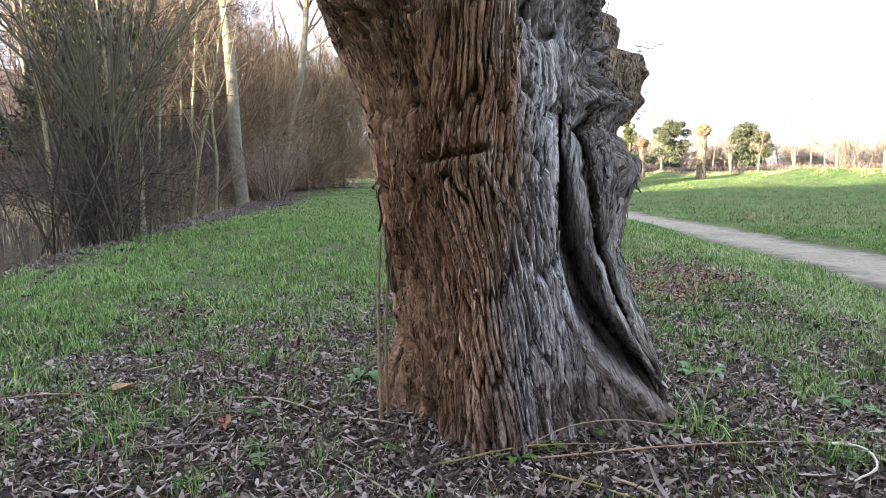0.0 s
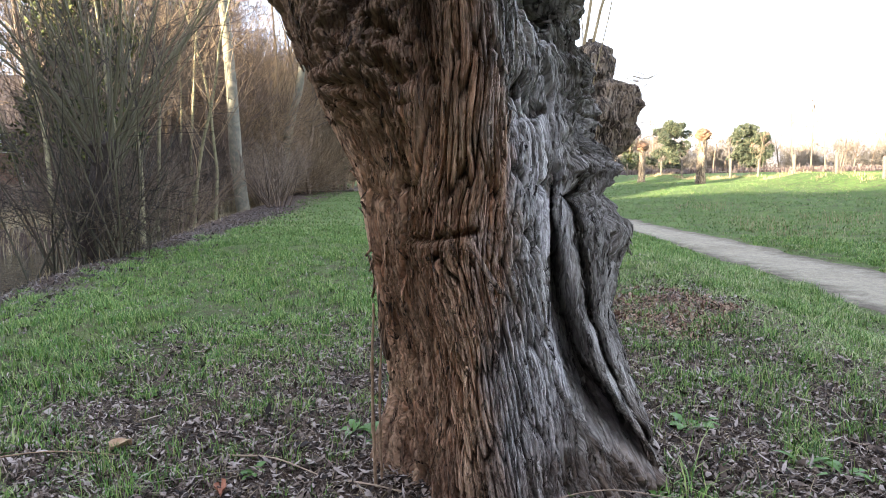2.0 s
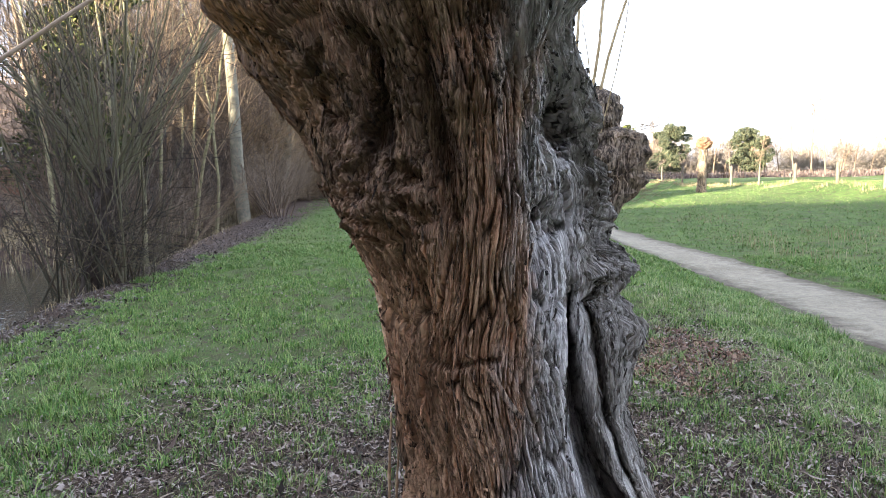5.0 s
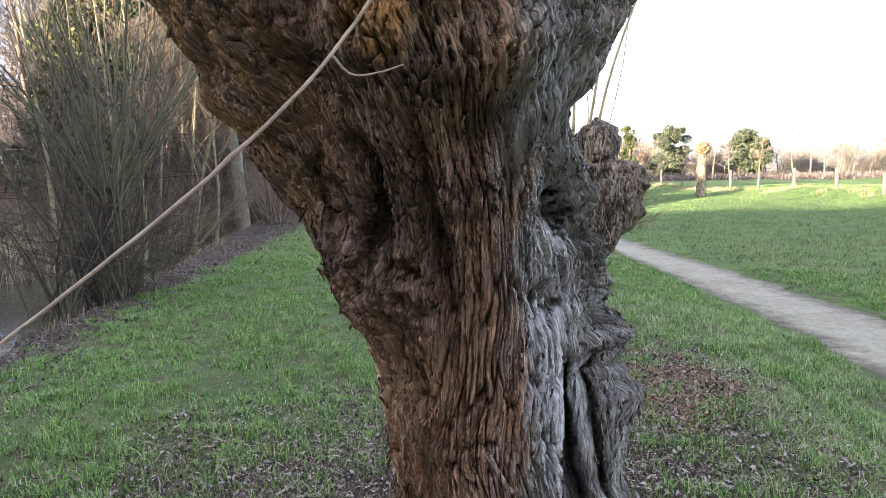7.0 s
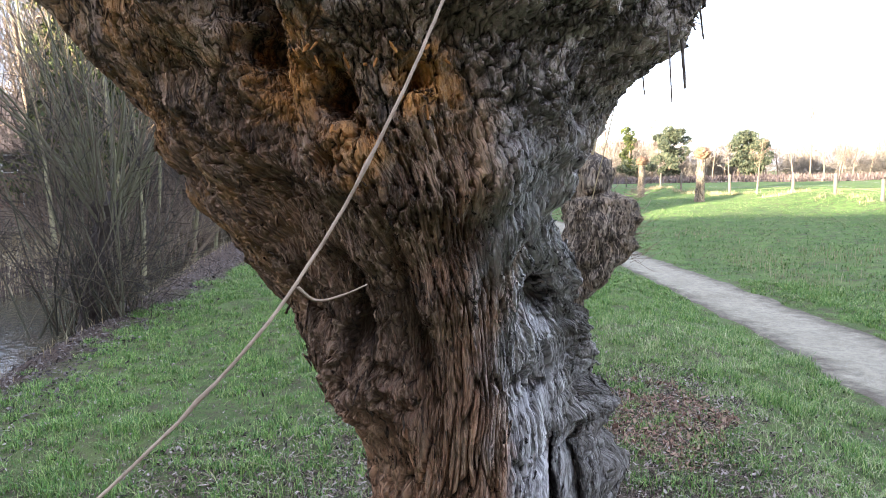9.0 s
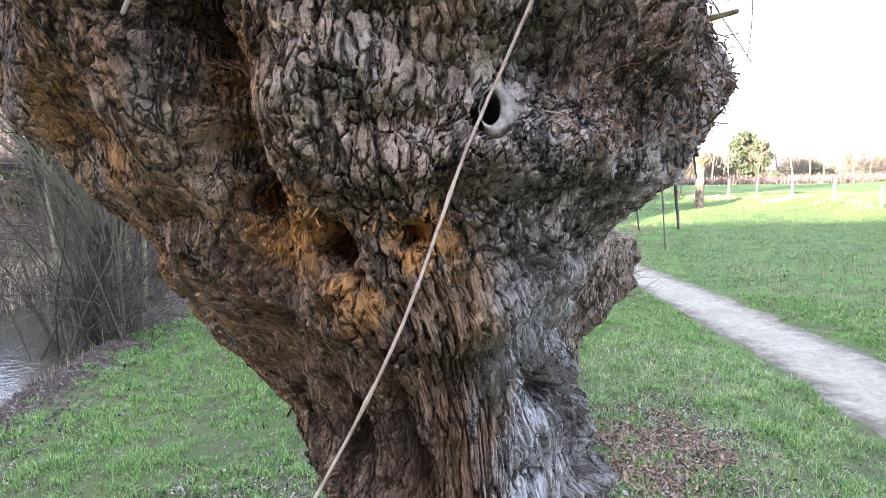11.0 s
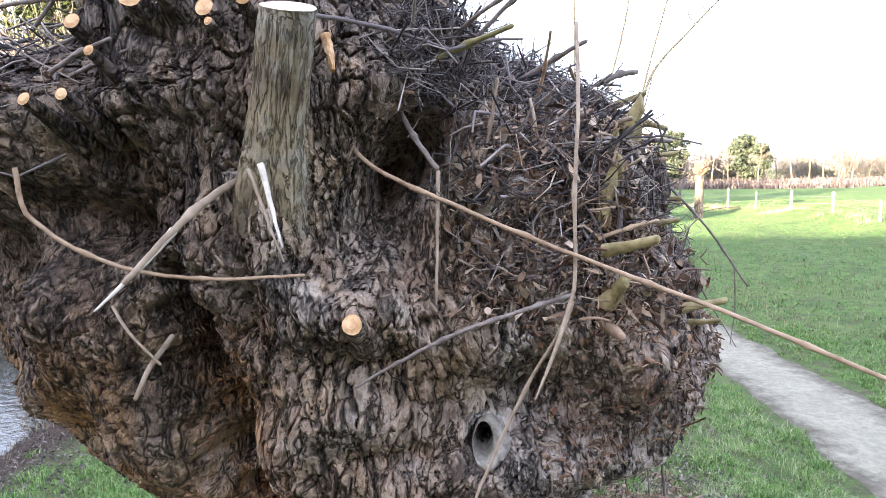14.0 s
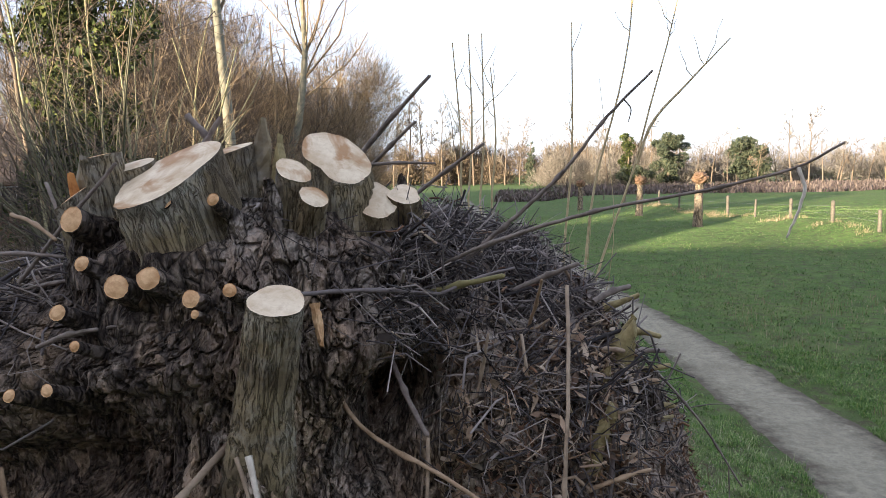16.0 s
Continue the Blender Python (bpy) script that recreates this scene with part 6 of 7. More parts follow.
x = np.interp(y, EDGE_Y, EDGE_X) - np.interp(y, [9, 17], [5.6, 3.6]) - np.random.default_rng(44).uniform(0.0, 6.5, 18000)
tagged(mesh_part("dry_grass", *blade_arrays(x, y, 0.42, 0.022, 45, 0.8), DRY, None, "matted dry grass along the far bank of the ditch", smooth=False, kind="stuff"), category="grass")
y = np.random.default_rng(46).uniform(2, 40, 900)
x = np.interp(y, EDGE_Y, EDGE_X) - np.random.default_rng(47).uniform(0.0, 1.1, 900)
tagged(mesh_part("dry_grass", *blade_arrays(x, y, 0.16, 0.010, 48, 0.8), DRY, None, "thin dry grass at the edge of the ditch", smooth=False, kind="stuff"), category="grass")

r_ = np.random.default_rng(52)
for count, most, size, wide, seed, label in ((160000, 84000, 0.036, 0.0105, 53, "thick litter of narrow grey-brown willow leaves on the ground"), (30000, 10000, 0.050, 0.0165, 57, "larger curled grey leaves in the litter")):
    x, y = scatter(count, -5.2, 4.6, -1.2, 8.5, 1.35, seed)
    keep = r_.random(len(x)) < sstep(4.3, 1.3, around(x, y) - 0.9 * vnoise(x * 1.1, y * 1.1, 0 * x) + 0.35 * vnoise(x * 4, y * 4, 0 * x)) + (0.11 if size < 0.04 else 0.03)
    x, y = x[keep][:most], y[keep][:most]
    pos = np.stack([x, y, ground_z(x, y) + r_.uniform(0.004, 0.024, len(x))], -1)
    tagged(mesh_part("dead_leaves", *leaf_arrays(pos, size, wide, seed, 0.45), LITTER, None, label, smooth=False, kind="stuff"), category="leaves")
x, y = scatter(5200, 1.1, 2.9, 2.7, 5.3, 1.0, 65)
keep = np.hypot((x - 1.85) / 0.6, (y - 3.9) / 1.1) + 0.4 * vnoise(x * 4, y * 4, 0 * x) < 1.0
pos = np.stack([x[keep], y[keep], ground_z(x[keep], y[keep]) + 0.02], -1)
tagged(mesh_part("bark_chips", *leaf_arrays(pos, 0.055, 0.016, 66, 0.5), strewn_material("rusty_chips", [(0.10, 0.055, 0.036), (0.20, 0.115, 0.075), (0.32, 0.22, 0.155)]), None, "rusty brown bark chips and leaves heaped in the grass", smooth=False, kind="stuff"), category="bark")
x, y = scatter(24000, -4.0, 4.2, -4.5, -1.2, 1.0, 134)
keep = r_.random(len(x)) < sstep(4.3, 1.8, around(x, y) - 0.9 * vnoise(x * 1.1, y * 1.1, 0 * x)) + 0.04
pos = np.stack([x[keep], y[keep], ground_z(x[keep], y[keep]) + 0.014], -1)
tagged(mesh_part("dead_leaves", *leaf_arrays(pos, 0.034, 0.011, 135, 0.45), LITTER, None, "thinner litter of willow leaves in the grass", smooth=False, kind="stuff"), category="leaves")
x, y = scatter(30000, -5.0, 4.6, -1.2, 8.0, 1.3, 58)
keep = r_.random(len(x)) < sstep(4.8, 1.6, around(x, y) - 0.9 * vnoise(x * 1.1, y * 1.1, 0 * x)) * 0.75
tagged(mesh_part("straw", *blade_arrays(x[keep], y[keep], 0.030, 0.0032, 59, 3.2), DRY, None, "bits of pale dead grass lying in the litter", smooth=False, kind="stuff"), category="straw")
y = r_.uniform(2, 30, 13000)
x = np.interp(y, EDGE_Y, EDGE_X) + r_.normal(0.3, 0.6, 13000) + np.clip(0.05 * (y - 5), 0, 0.8)
pos = np.stack([x, y, ground_z(x, y) + 0.015], -1)
tagged(mesh_part("dead_leaves", *leaf_arrays(pos, 0.05, 0.022, 54, 0.35), strewn_material("damp_leaves", [(0.03, 0.024, 0.02), (0.07, 0.055, 0.045), (0.12, 0.098, 0.085), (0.19, 0.165, 0.15)]), None, "dead leaves along the edge of the ditch", smooth=False, kind="stuff"), category="leaves")
# fine dead twigs strewn on the ground
lines = []
for k in range(2300):
    px_, py_ = r_.uniform(-4.4, 3.8), r_.uniform(-0.9, 4.8)
    if around(px_, py_) > 3.4:
        continue
    a, L = r_.uniform(0, np.pi), 0.13 * r_.lognormal(0, 0.6)
    p = np.array((px_, py_)) + np.array((np.cos(a), np.sin(a))) * np.linspace(-L / 2, L / 2, 5)[:, None] + r_.normal(0, 0.008, (5, 2))
    lines.append((np.column_stack([p, ground_z(p[:, 0], p[:, 1]) + 0.016 + r_.uniform(0, 0.012)]), np.linspace(0.0026, 0.0014, 5) * r_.lognormal(0, 0.4)))
tagged(mesh_part("fallen_twigs", *tube_arrays(lines, 3), strewn_material("fallen_twig_bark", [(0.12, 0.09, 0.07), (0.25, 0.19, 0.14), (0.38, 0.31, 0.24)]), None, "thin dead twigs strewn over the leaf litter", smooth=False, kind="stuff"), category="twigs")


def ground_stick(label, pts, r0, r1, mat):
    p = [(a, b, float(ground_z(a, b)) + c) for a, b, c in pts]
    return stick(label, p, r0 * 0.65, r1 * 0.65, mat, 26, 3, category="stick", name="fallen_stick")


YELLOW_STEM = wood_material("yellow_stem", (0.17, 0.145, 0.05), (0.30, 0.255, 0.09), 20)
ground_stick("long pale stick arching over the leaf litter", [(0.22, -0.32, 0.03), (0.42, -0.25, 0.10), (0.62, -0.18, 0.10), (0.95, -0.12, 0.02)], 0.0045, 0.003, TWIG_PALE)
ground_stick("thick pale dead stick on the leaf litter", [(0.50, -0.50, 0.02), (0.62, -0.60, 0.03), (0.74, -0.72, 0.02)], 0.009, 0.008, TWIG_PALE)
ground_stick("yellow-green shoot lying on the leaf litter", [(0.28, -0.50, 0.02), (0.45, -0.60, 0.03), (0.66, -0.70, 0.02)], 0.006, 0.005, YELLOW_STEM)
ground_stick("yellow-green shoot lying on the leaf litter", [(-0.10, -0.48, 0.03), (0.25, -0.34, 0.05), (0.62, -0.25, 0.03)], 0.0055, 0.003, YELLOW_STEM)
ground_stick("long brown stick lying on the leaf litter", [(0.30, -0.42, 0.04), (0.9, -0.30, 0.05), (1.5, -0.22, 0.03), (1.9, -0.25, 0.02)], 0.006, 0.003, TWIG_TAN)
ground_stick("crooked bone-pale stick on the leaf litter", [(1.42, -0.20, 0.02), (1.52, -0.32, 0.05), (1.50, -0.45, 0.04), (1.40, -0.50, 0.02)], 0.008, 0.006, TWIG_WHITE)
ground_stick("pale dead stick on the leaf litter", [(-0.55, 0.02, 0.02), (-0.40, -0.04, 0.03), (-0.26, -0.08, 0.02)], 0.007, 0.005, TWIG_PALE)
ground_stick("long pale stick on the leaf litter", [(-1.25, 0.25, 0.02), (-1.0, 0.20, 0.04), (-0.72, 0.08, 0.02)], 0.007, 0.005, TWIG_PALE)
ground_stick("thin brown stick on the leaf litter", [(-2.6, 0.05, 0.02), (-2.2, 0.18, 0.04), (-1.8, 0.22, 0.02)], 0.006, 0.004, TWIG_TAN)
ground_stick("thin pale stick on the leaf litter", [(-1.0, -0.25, 0.02), (-0.92, -0.45, 0.03), (-0.85, -0.60, 0.02)], 0.006, 0.004, TWIG_PALE)
ground_stick("thin brown stick on the leaf litter", [(-1.5, -0.42, 0.02), (-1.1, -0.35, 0.04), (-0.6, -0.33, 0.02)], 0.005, 0.003, TWIG_GREY)
ground_stick("thin brown stick on the leaf litter", [(-1.7, -0.15, 0.02), (-1.3, 0.0, 0.03), (-0.95, 0.18, 0.02)], 0.006, 0.004, TWIG_GREY)


def weed(at, count, length, width, label, seed, category="weed"):
    """A low rosette of broad leaves, each leaf its own piece."""
    r = np.random.default_rng(seed)
    root = thing("weed", label, category, (at[0], at[1], float(ground_z(*at))), "weeds round the willow")
    for k in range(count):
        a = k * 2.4 + r.normal(0, 0.3)
        L, W = length * r.uniform(0.6, 1.2), width * r.uniform(0.7, 1.2)
        d, s = np.array((np.cos(a), np.sin(a), 0)), np.array((-np.sin(a), np.cos(a), 0))
        rise = r.uniform(0.35, 1.0)
        V = []
        for t, w in ((0.0, 0.08), (0.25, 0.6), (0.5, 1.0), (0.75, 0.75), (1.0, 0.05)):
            c = d * L * t + np.array((0, 0, L * (rise * t - 0.75 * rise * t * t)))
            V += [c - s * W * w / 2 + np.array((0, 0, 0.12 * W * w)), c, c + s * W * w / 2 + np.array((0, 0, 0.12 * W * w))]
        F = [[3 * i + j, 3 * i + j + 1, 3 * i + j + 4, 3 * i + j + 3] for i in range(4) for j in range(2)]
        mesh_part("leaf", V, F, WEED, root)
    return root


for k, (wx, wy, c, L, W) in enumerate([(-0.55, 0.55, 7, 0.15, 0.055), (-0.68, 0.62, 6, 0.12, 0.05), (1.20, 0.75, 8, 0.13, 0.055), (1.28, 0.82, 6, 0.11, 0.045), (0.32, -0.25, 9, 0.10, 0.055), (0.20, -0.36, 8, 0.09, 0.05), (0.52, -0.06, 8, 0.10, 0.05), (-1.05, 0.10, 10, 0.09, 0.035),
                                          (-1.6, 0.02, 8, 0.07, 0.03), (-0.85, -0.45, 8, 0.08, 0.035), (1.62, 0.30, 9, 0.14, 0.035), (-1.85, 0.12, 7, 0.07, 0.03), (0.85, -0.10, 7, 0.09, 0.03), (-0.92, -0.30, 7, 0.07, 0.03), (1.75, 0.20, 7, 0.13, 0.035), (-0.30, -0.3, 7, 0.07, 0.025)]):
    weed((wx, wy), c, L, W, "low broad-leaved green weed in the leaf litter" if L > 0.1 else "small crinkled green weed in the leaf litter", 60 + k)

def fallen_leaf(x, y, length, width, material, label, turn):
    root = thing("fallen_leaf", label, "leaf", (x, y, gz(x, y) + 0.02))
    V, n_, m_ = [], 9, 5
    for i in range(n_):
        t = i / (n_ - 1)
        w = width * math.sin(math.pi * (0.06 + 0.9 * t))**0.7
        for j in range(m_):
            u = j / (m_ - 1) * 2 - 1
            px_, py_ = length * (t - 0.5), w * u / 2 * (1 + 0.12 * math.sin(9 * t))
            c, d = math.cos(turn), math.sin(turn)
            V.append((px_ * c - py_ * d, px_ * d + py_ * c, 0.035 * u * u + 0.10 * length * math.sin(3 * t + u)))
    F = [[i * m_ + j, i * m_ + j + 1, (i + 1) * m_ + j + 1, (i + 1) * m_ + j] for i in range(n_ - 1) for j in range(m_ - 1)]
    mesh_part("blade", V, F, material, root)
    mesh_part("stalk", *tube_arrays([(bend((-length / 2 * math.cos(turn), -length / 2 * math.sin(turn), 0.0), (-length * 0.75 * math.cos(turn), -length * 0.75 * math.sin(turn), 0.01), 0, 0.002, 4, 1), [0.0018, 0.0015, 0.0013, 0.001])], 5), material, root)


def gz(x, y):
    return float(ground_z(x, y))


fallen_leaf(-1.88, 0.30, 0.11, 0.085, wood_material("tan_leaf", (0.34, 0.22, 0.13), (0.5, 0.36, 0.24), 30), "curled tan fallen leaf on the leaf litter", 0.7)
fallen_leaf(-1.12, -0.12, 0.09, 0.06, wood_material("orange_leaf", (0.22, 0.09, 0.05), (0.34, 0.15, 0.09), 30), "orange-brown crumpled leaf on the leaf litter", 2.0)


# ---- bare trees and shrubs ----
def grow(start, way, length, radius, level, r, out, spread, counts, up, low=0.28):
    """A tapering limb and its side shoots; appends (level, points, radii)."""
    n = 9 if level == 0 else (6 if level == 1 else 4)
    pts = [np.array(start, float)]
    d = np.array(way, float)
    d /= np.linalg.norm(d)
    for k in range(n - 1):
        d = d + r.normal(0, 0.07 + 0.05 * level, 3) + np.array((0, 0, up * (0.02 if level == 0 else 0.10)))
        d /= np.linalg.norm(d)
        pts.append(pts[-1] + d * length / (n - 1))
    pts = np.array(pts)
    out.append((level, pts, radius * np.linspace(1, 0.28 if level == 0 else 0.35, n)))
    if level >= len(counts):
        return
    for k in range(counts[level]):
        t = r.uniform(low if level == 0 else 0.15, 0.98)
        i = t * (n - 1)
        a = int(i)
        p = pts[a] + (pts[min(a + 1, n - 1)] - pts[a]) * (i - a)
        ax = pts[min(a + 1, n - 1)] - pts[max(a - 1, 0)]
        ax /= np.linalg.norm(ax)
        side = np.cross(ax, r.normal(0, 1, 3))
        side /= np.linalg.norm(side)
        w = ax * 0.75 + side * spread
        grow(p, w, length * r.uniform(0.28, 0.5) * (1.15 - 0.5 * t), radius * (1 - 0.7 * t) * 0.42, level + 1, r, out, spread, counts, up)


def bare_tree(name, label, height, radius, seed, material, counts=(16, 6, 3), spread=0.75, up=1.0, lean=(0, 0), trunk_material=None, stems=1, fan=0.0, least=0.006, at=(0, 0, 0), group="", low=0.28):
    r = np.random.default_rng(seed)
    out = []
    for k in range(stems):
        a = r.uniform(0, 2 * np.pi)
        f = fan * np.sqrt(r.random())
        way = np.array((lean[0] + f * np.cos(a), lean[1] + f * np.sin(a), 1.0))
        s0 = np.array((0.12 * stems**0.4 * np.cos(a), 0.12 * stems**0.4 * np.sin(a), -0.1)) if stems > 1 else np.array((0, 0, -0.2))
        grow(s0, way, height * (r.uniform(0.55, 1.05) if stems > 1 else 1), radius * (r.uniform(0.6, 1.2) if stems > 1 else 1), 0, r, out, spread, counts, up, low)
    root = thing(name, label, "tree" if stems == 1 else "shrub", at, group)
    main = [(p, np.maximum(q, least)) for l, p, q in out if l == 0]
    rest = [(p, np.maximum(q, least)) for l, p, q in out if l > 0]
    if stems == 1:
        mesh_part("trunk", *tube_arrays(main, 10), trunk_material or material, root)
        mesh_part("crown", *tube_arrays(rest, 3), material, root, kind="stuff")
    else:
        if stems < 60 and height > 8:
            for line in main:
                mesh_part("stem", *tube_arrays([line], 7), trunk_material or material, root)
        else:
            mesh_part("undergrowth", *tube_arrays(main, 6), trunk_material or material, root, kind="stuff")
        mesh_part("crown", *tube_arrays(rest, 3), material, root, kind="stuff")
    return root


def leafy(name, label, clumps, size, n_leaf, leaf_len, material, trunk_h, trunk_r, at, seed, group=""):
    """An evergreen: a trunk, limbs and a crown of many small leaf clumps."""
    r = np.random.default_rng(seed)
    root = thing(name, label, "tree", at, group)
    lines = [(bend((0, 0, -0.2), (0, 0, trunk_h), 0, 0.05, 8, seed), np.linspace(trunk_r, trunk_r * 0.3, 8))]
    pos = []
    for cx0, cy0, cz0, rad in clumps:
        lines.append((bend((0, 0, min(cz0 * 0.8, trunk_h)), (cx0, cy0, cz0), -0.1, 0.05, 5, seed), np.linspace(trunk_r * 0.4, trunk_r * 0.1, 5)))
        v = r.normal(0, 1, (int(n_leaf * rad**2), 3))
        v /= np.linalg.norm(v, axis=1)[:, None]
        v *= (rad * r.uniform(0.35, 1.0, len(v))**0.5)[:, None]
        gap = vnoise(v[:, 0] * 2.2 / size + cx0 * 5, v[:, 1] * 2.2 / size, v[:, 2] * 2.2 / size + cz0 * 5)
        pos.append((np.array((cx0, cy0, cz0)) + v * (1, 1, 0.75))[gap > -0.2])
    mesh_part("trunk", *tube_arrays(lines, 6), BRANCH_BROWN, root)
    mesh_part("crown", *leaf_arrays(np.concatenate(pos), leaf_len, leaf_len * 0.5, seed + 1, 0.9), material, root, kind="stuff", smooth=False)
    return root


# the willow shrub on the edge of the ditch
SHRUB_STEM = strewn_material("olive_grey_stems", [(0.040, 0.037, 0.025), (0.085, 0.080, 0.052), (0.16, 0.15, 0.095), (0.09, 0.070, 0.048)])
TANGLE = strewn_material("dark_tangled_twigs", [(0.025, 0.019, 0.016), (0.05, 0.039, 0.031), (0.09, 0.07, 0.053), (0.17, 0.135, 0.095)])


def willow_clump(at, seed):
    """A leaning dark trunk with a knobbly head, long shoots from it, upright suckers and arching twigs round its foot."""
    r = np.random.default_rng(seed)
    root = thing("willow_shrub", "large bare many-stemmed willow with a dark trunk on the ditch bank", "shrub", at, "bare shrubs")
    V, F = knobbly(([-0.2, 0.2, 1.6, 2.1, 2.45, 2.7], [0.22, 0.17, 0.14, 0.22, 0.30, 0.04]), -0.2, 2.7, 70, 44, (([0, 2.5], [0.05, 0.62]), ([0, 2.5], [0.0, 0.15])), 3, 0.25)
    mesh_part("trunk", V, F, strewn_material("dark_willow_trunk", [(0.035, 0.028, 0.023), (0.06, 0.048, 0.04)]), root, "dark leaning trunk with a knobbly head")
    stems, twigs, under = [], [], []

    def shoot(p, fan, length, radius, counts, up, main):
        a, f = r.uniform(0, 2 * np.pi), fan * np.sqrt(r.random())
        out = []
        grow(p(a), (f * np.cos(a), f * np.sin(a), 1.0), length, radius, 0, r, out, 1.0, counts, up, 0.15)
        main.extend((q, np.maximum(w, 0.005)) for l, q, w in out if l == 0)
        twigs.extend((q, np.maximum(w, 0.0045)) for l, q, w in out if l > 0)

    for k in range(44):
        shoot(lambda a: (0.6 + 0.24 * np.cos(a), 0.15 + 0.24 * np.sin(a), r.uniform(2.0, 2.55)), 0.75, r.uniform(3.6, 6.6), r.uniform(0.018, 0.032), (7, 2), 0.25, stems)
    for k in range(60):
        shoot(lambda a: (r.normal(0.15, 0.42), r.normal(0.2, 0.4), -0.05), 0.42, r.uniform(3.0, 6.2), r.uniform(0.012, 0.026), (6, 2), 0.25, under)
    for k in range(95):
        shoot(lambda a: (r.normal(0.25, 0.45), r.normal(0.2, 0.4), r.uniform(0, 0.9)), 1.7, r.uniform(1.0, 2.8), r.uniform(0.006, 0.012), (5, 2), -0.35, under)
    for line in stems:
        mesh_part("stem", *tube_arrays([line], 6), SHRUB_STEM, root)
    mesh_part("undergrowth", *tube_arrays(under, 5), SHRUB_STEM, root, "olive-grey suckers round the foot", kind="stuff")
    mesh_part("crown", *tube_arrays(twigs, 3), TANGLE, root, kind="stuff")
    return root


willow_clump((-8.15, 8.75, -0.30), 101)
shrub2 = bare_tree("willow_shrub", "low tangled bare shrub with arching stems", 2.3, 0.014, 102, TANGLE, (7, 3), 1.2, -0.5, stems=44, fan=1.25, least=0.0048, at=(-15.4, 12.6, -0.10), group="bare shrubs")
for x, y, rz in ((-16.8, 16.2, 250), (-15.2, 21.0, 160)):
    copy_thing(shrub2, pose(x, y, gz(x, y) - 0.1, 0, 0, rz))
shrub3 = bare_tree("hazel_shrub", "bare brown shrub with upright stems", 4.2, 0.03, 103, BRANCH_BROWN, (7, 3), 0.6, 0.4, stems=26, fan=0.75, least=0.007, at=(-11.4, 28.3, -0.1), group="bare shrubs")
for x, y, rz in [(-15.5, 24, 40), (-17, 30, 90), (-14.0, 33, 150), (-15.2, 38, 210), (-19, 27, 300), (-21, 34, 20), (-17.5, 44, 70), (-19.5, 50, 160), (-23, 42, 10), (-13.0, 20.5, 260), (-16.5, 19.5, 80), (-22.5, 56, 120)]:
    copy_thing(shrub3, pose(x, y, gz(x, y) - 0.05, 0, 0, rz))

# the poplars along the ditch
POPLAR = wood_material("pale_poplar_bark", (0.10, 0.098, 0.075), (0.22, 0.20, 0.145), 3)
bare_tree("poplar", "tall straight poplar with pale grey-green bark", 24, 0.34, 104, BRANCH_GOLD, (14, 6, 3), 0.5, 1.2, (-0.035, 0.0), POPLAR, low=0.5, at=(-12.9, 27.4, gz(-12.9, 27.4)), group="poplars")
bare_tree("poplar", "tall poplar with a forked pale trunk", 24, 0.40, 105, BRANCH_GOLD, (18, 7, 3), 0.55, 1.2, (0.03, 0.0), POPLAR, low=0.35, at=(-18.0, 46.0, gz(-18.0, 46.0)), group="poplars")

# slim young trees on the far side of the ditch
YOUNG = wood_material("yellow_green_young_bark", (0.13, 0.12, 0.062), (0.29, 0.265, 0.15), 5)
for k, (x, y, h) in enumerate([(-15.3, 17.4, 13), (-13.6, 19.2, 12), (-14.7, 22.6, 14), (-16.9, 23.8, 13), (-12.9, 22.4, 11), (-15.9, 28.2, 15), (-13.6, 25.6, 12), (-17.8, 30.5, 15), (-11.9, 17.0, 10)]):
    bare_tree("young_tree", "slim bare young tree with yellow-green bark", h, 0.085, 180 + k, BRANCH_GOLD, (13, 5), 0.6, 1.0, (0.05 * math.sin(k * 2.1), 0), YOUNG, least=0.008, at=(x, y, gz(x, y)), group="young trees by the ditch", low=0.22)

# the wood beyond the ditch
WOOD = [bare_tree("bare_tree", "bare winter tree with fine golden-brown twigs", 14.5, 0.17, 110 + k, BRANCH_GOLD if k % 2 == 0 else BRANCH_BROWN, (16, 6, 3), 0.75, 0.8, least=0.020, at=p, group="trees of the wood", low=0.12) for k, p in enumerate([(-24.0, 33.0, 0.1), (-20.5, 41.0, 0.1), (-19.6, 32.5, 0.1), (-17.8, 53.0, 0.1)])]
rw = np.random.default_rng(120)
for k, (x, y) in enumerate([(-25, 46), (-30, 50), (-24, 55), (-36, 34), (-38, 46), (-27, 62), (-33, 60), (-21, 64), (-26, 72), (-22, 36), (-40, 26), (-35, 22), (-44, 34), (-30, 20), (-24, 66), (-28, 80), (-34, 74), (-40, 58), (-18, 47), (-31, 90), (-37, 84), (-22, 26), (-27, 21), (-20, 30), (-33, 26), (-23.5, 38), (-38, 20), (-17.5, 60), (-21, 82), (-26, 58), (-35, 52), (-45, 44), (-20, 72), (-19, 36)]):
    if x < -0.80 * (y + 2.78):
        continue
    t = copy_thing(WOOD[k % 4], pose(x, y, gz(x, y), 0, 0, rw.uniform(0, 360)))
    t.scale = (1, 1, rw.uniform(0.95, 1.45))
ivy_clumps = [(rw.normal(0, 1.1), rw.normal(0, 0.9), z, rw.uniform(0.8, 1.5)) for z in np.linspace(2.5, 15.0, 50)]
leafy("ivy_tree", "tree overgrown with dark green ivy", ivy_clumps, 1.0, 420, 0.19, IVY, 11, 0.22, (-15.9, 20.8, 0.1), 130)
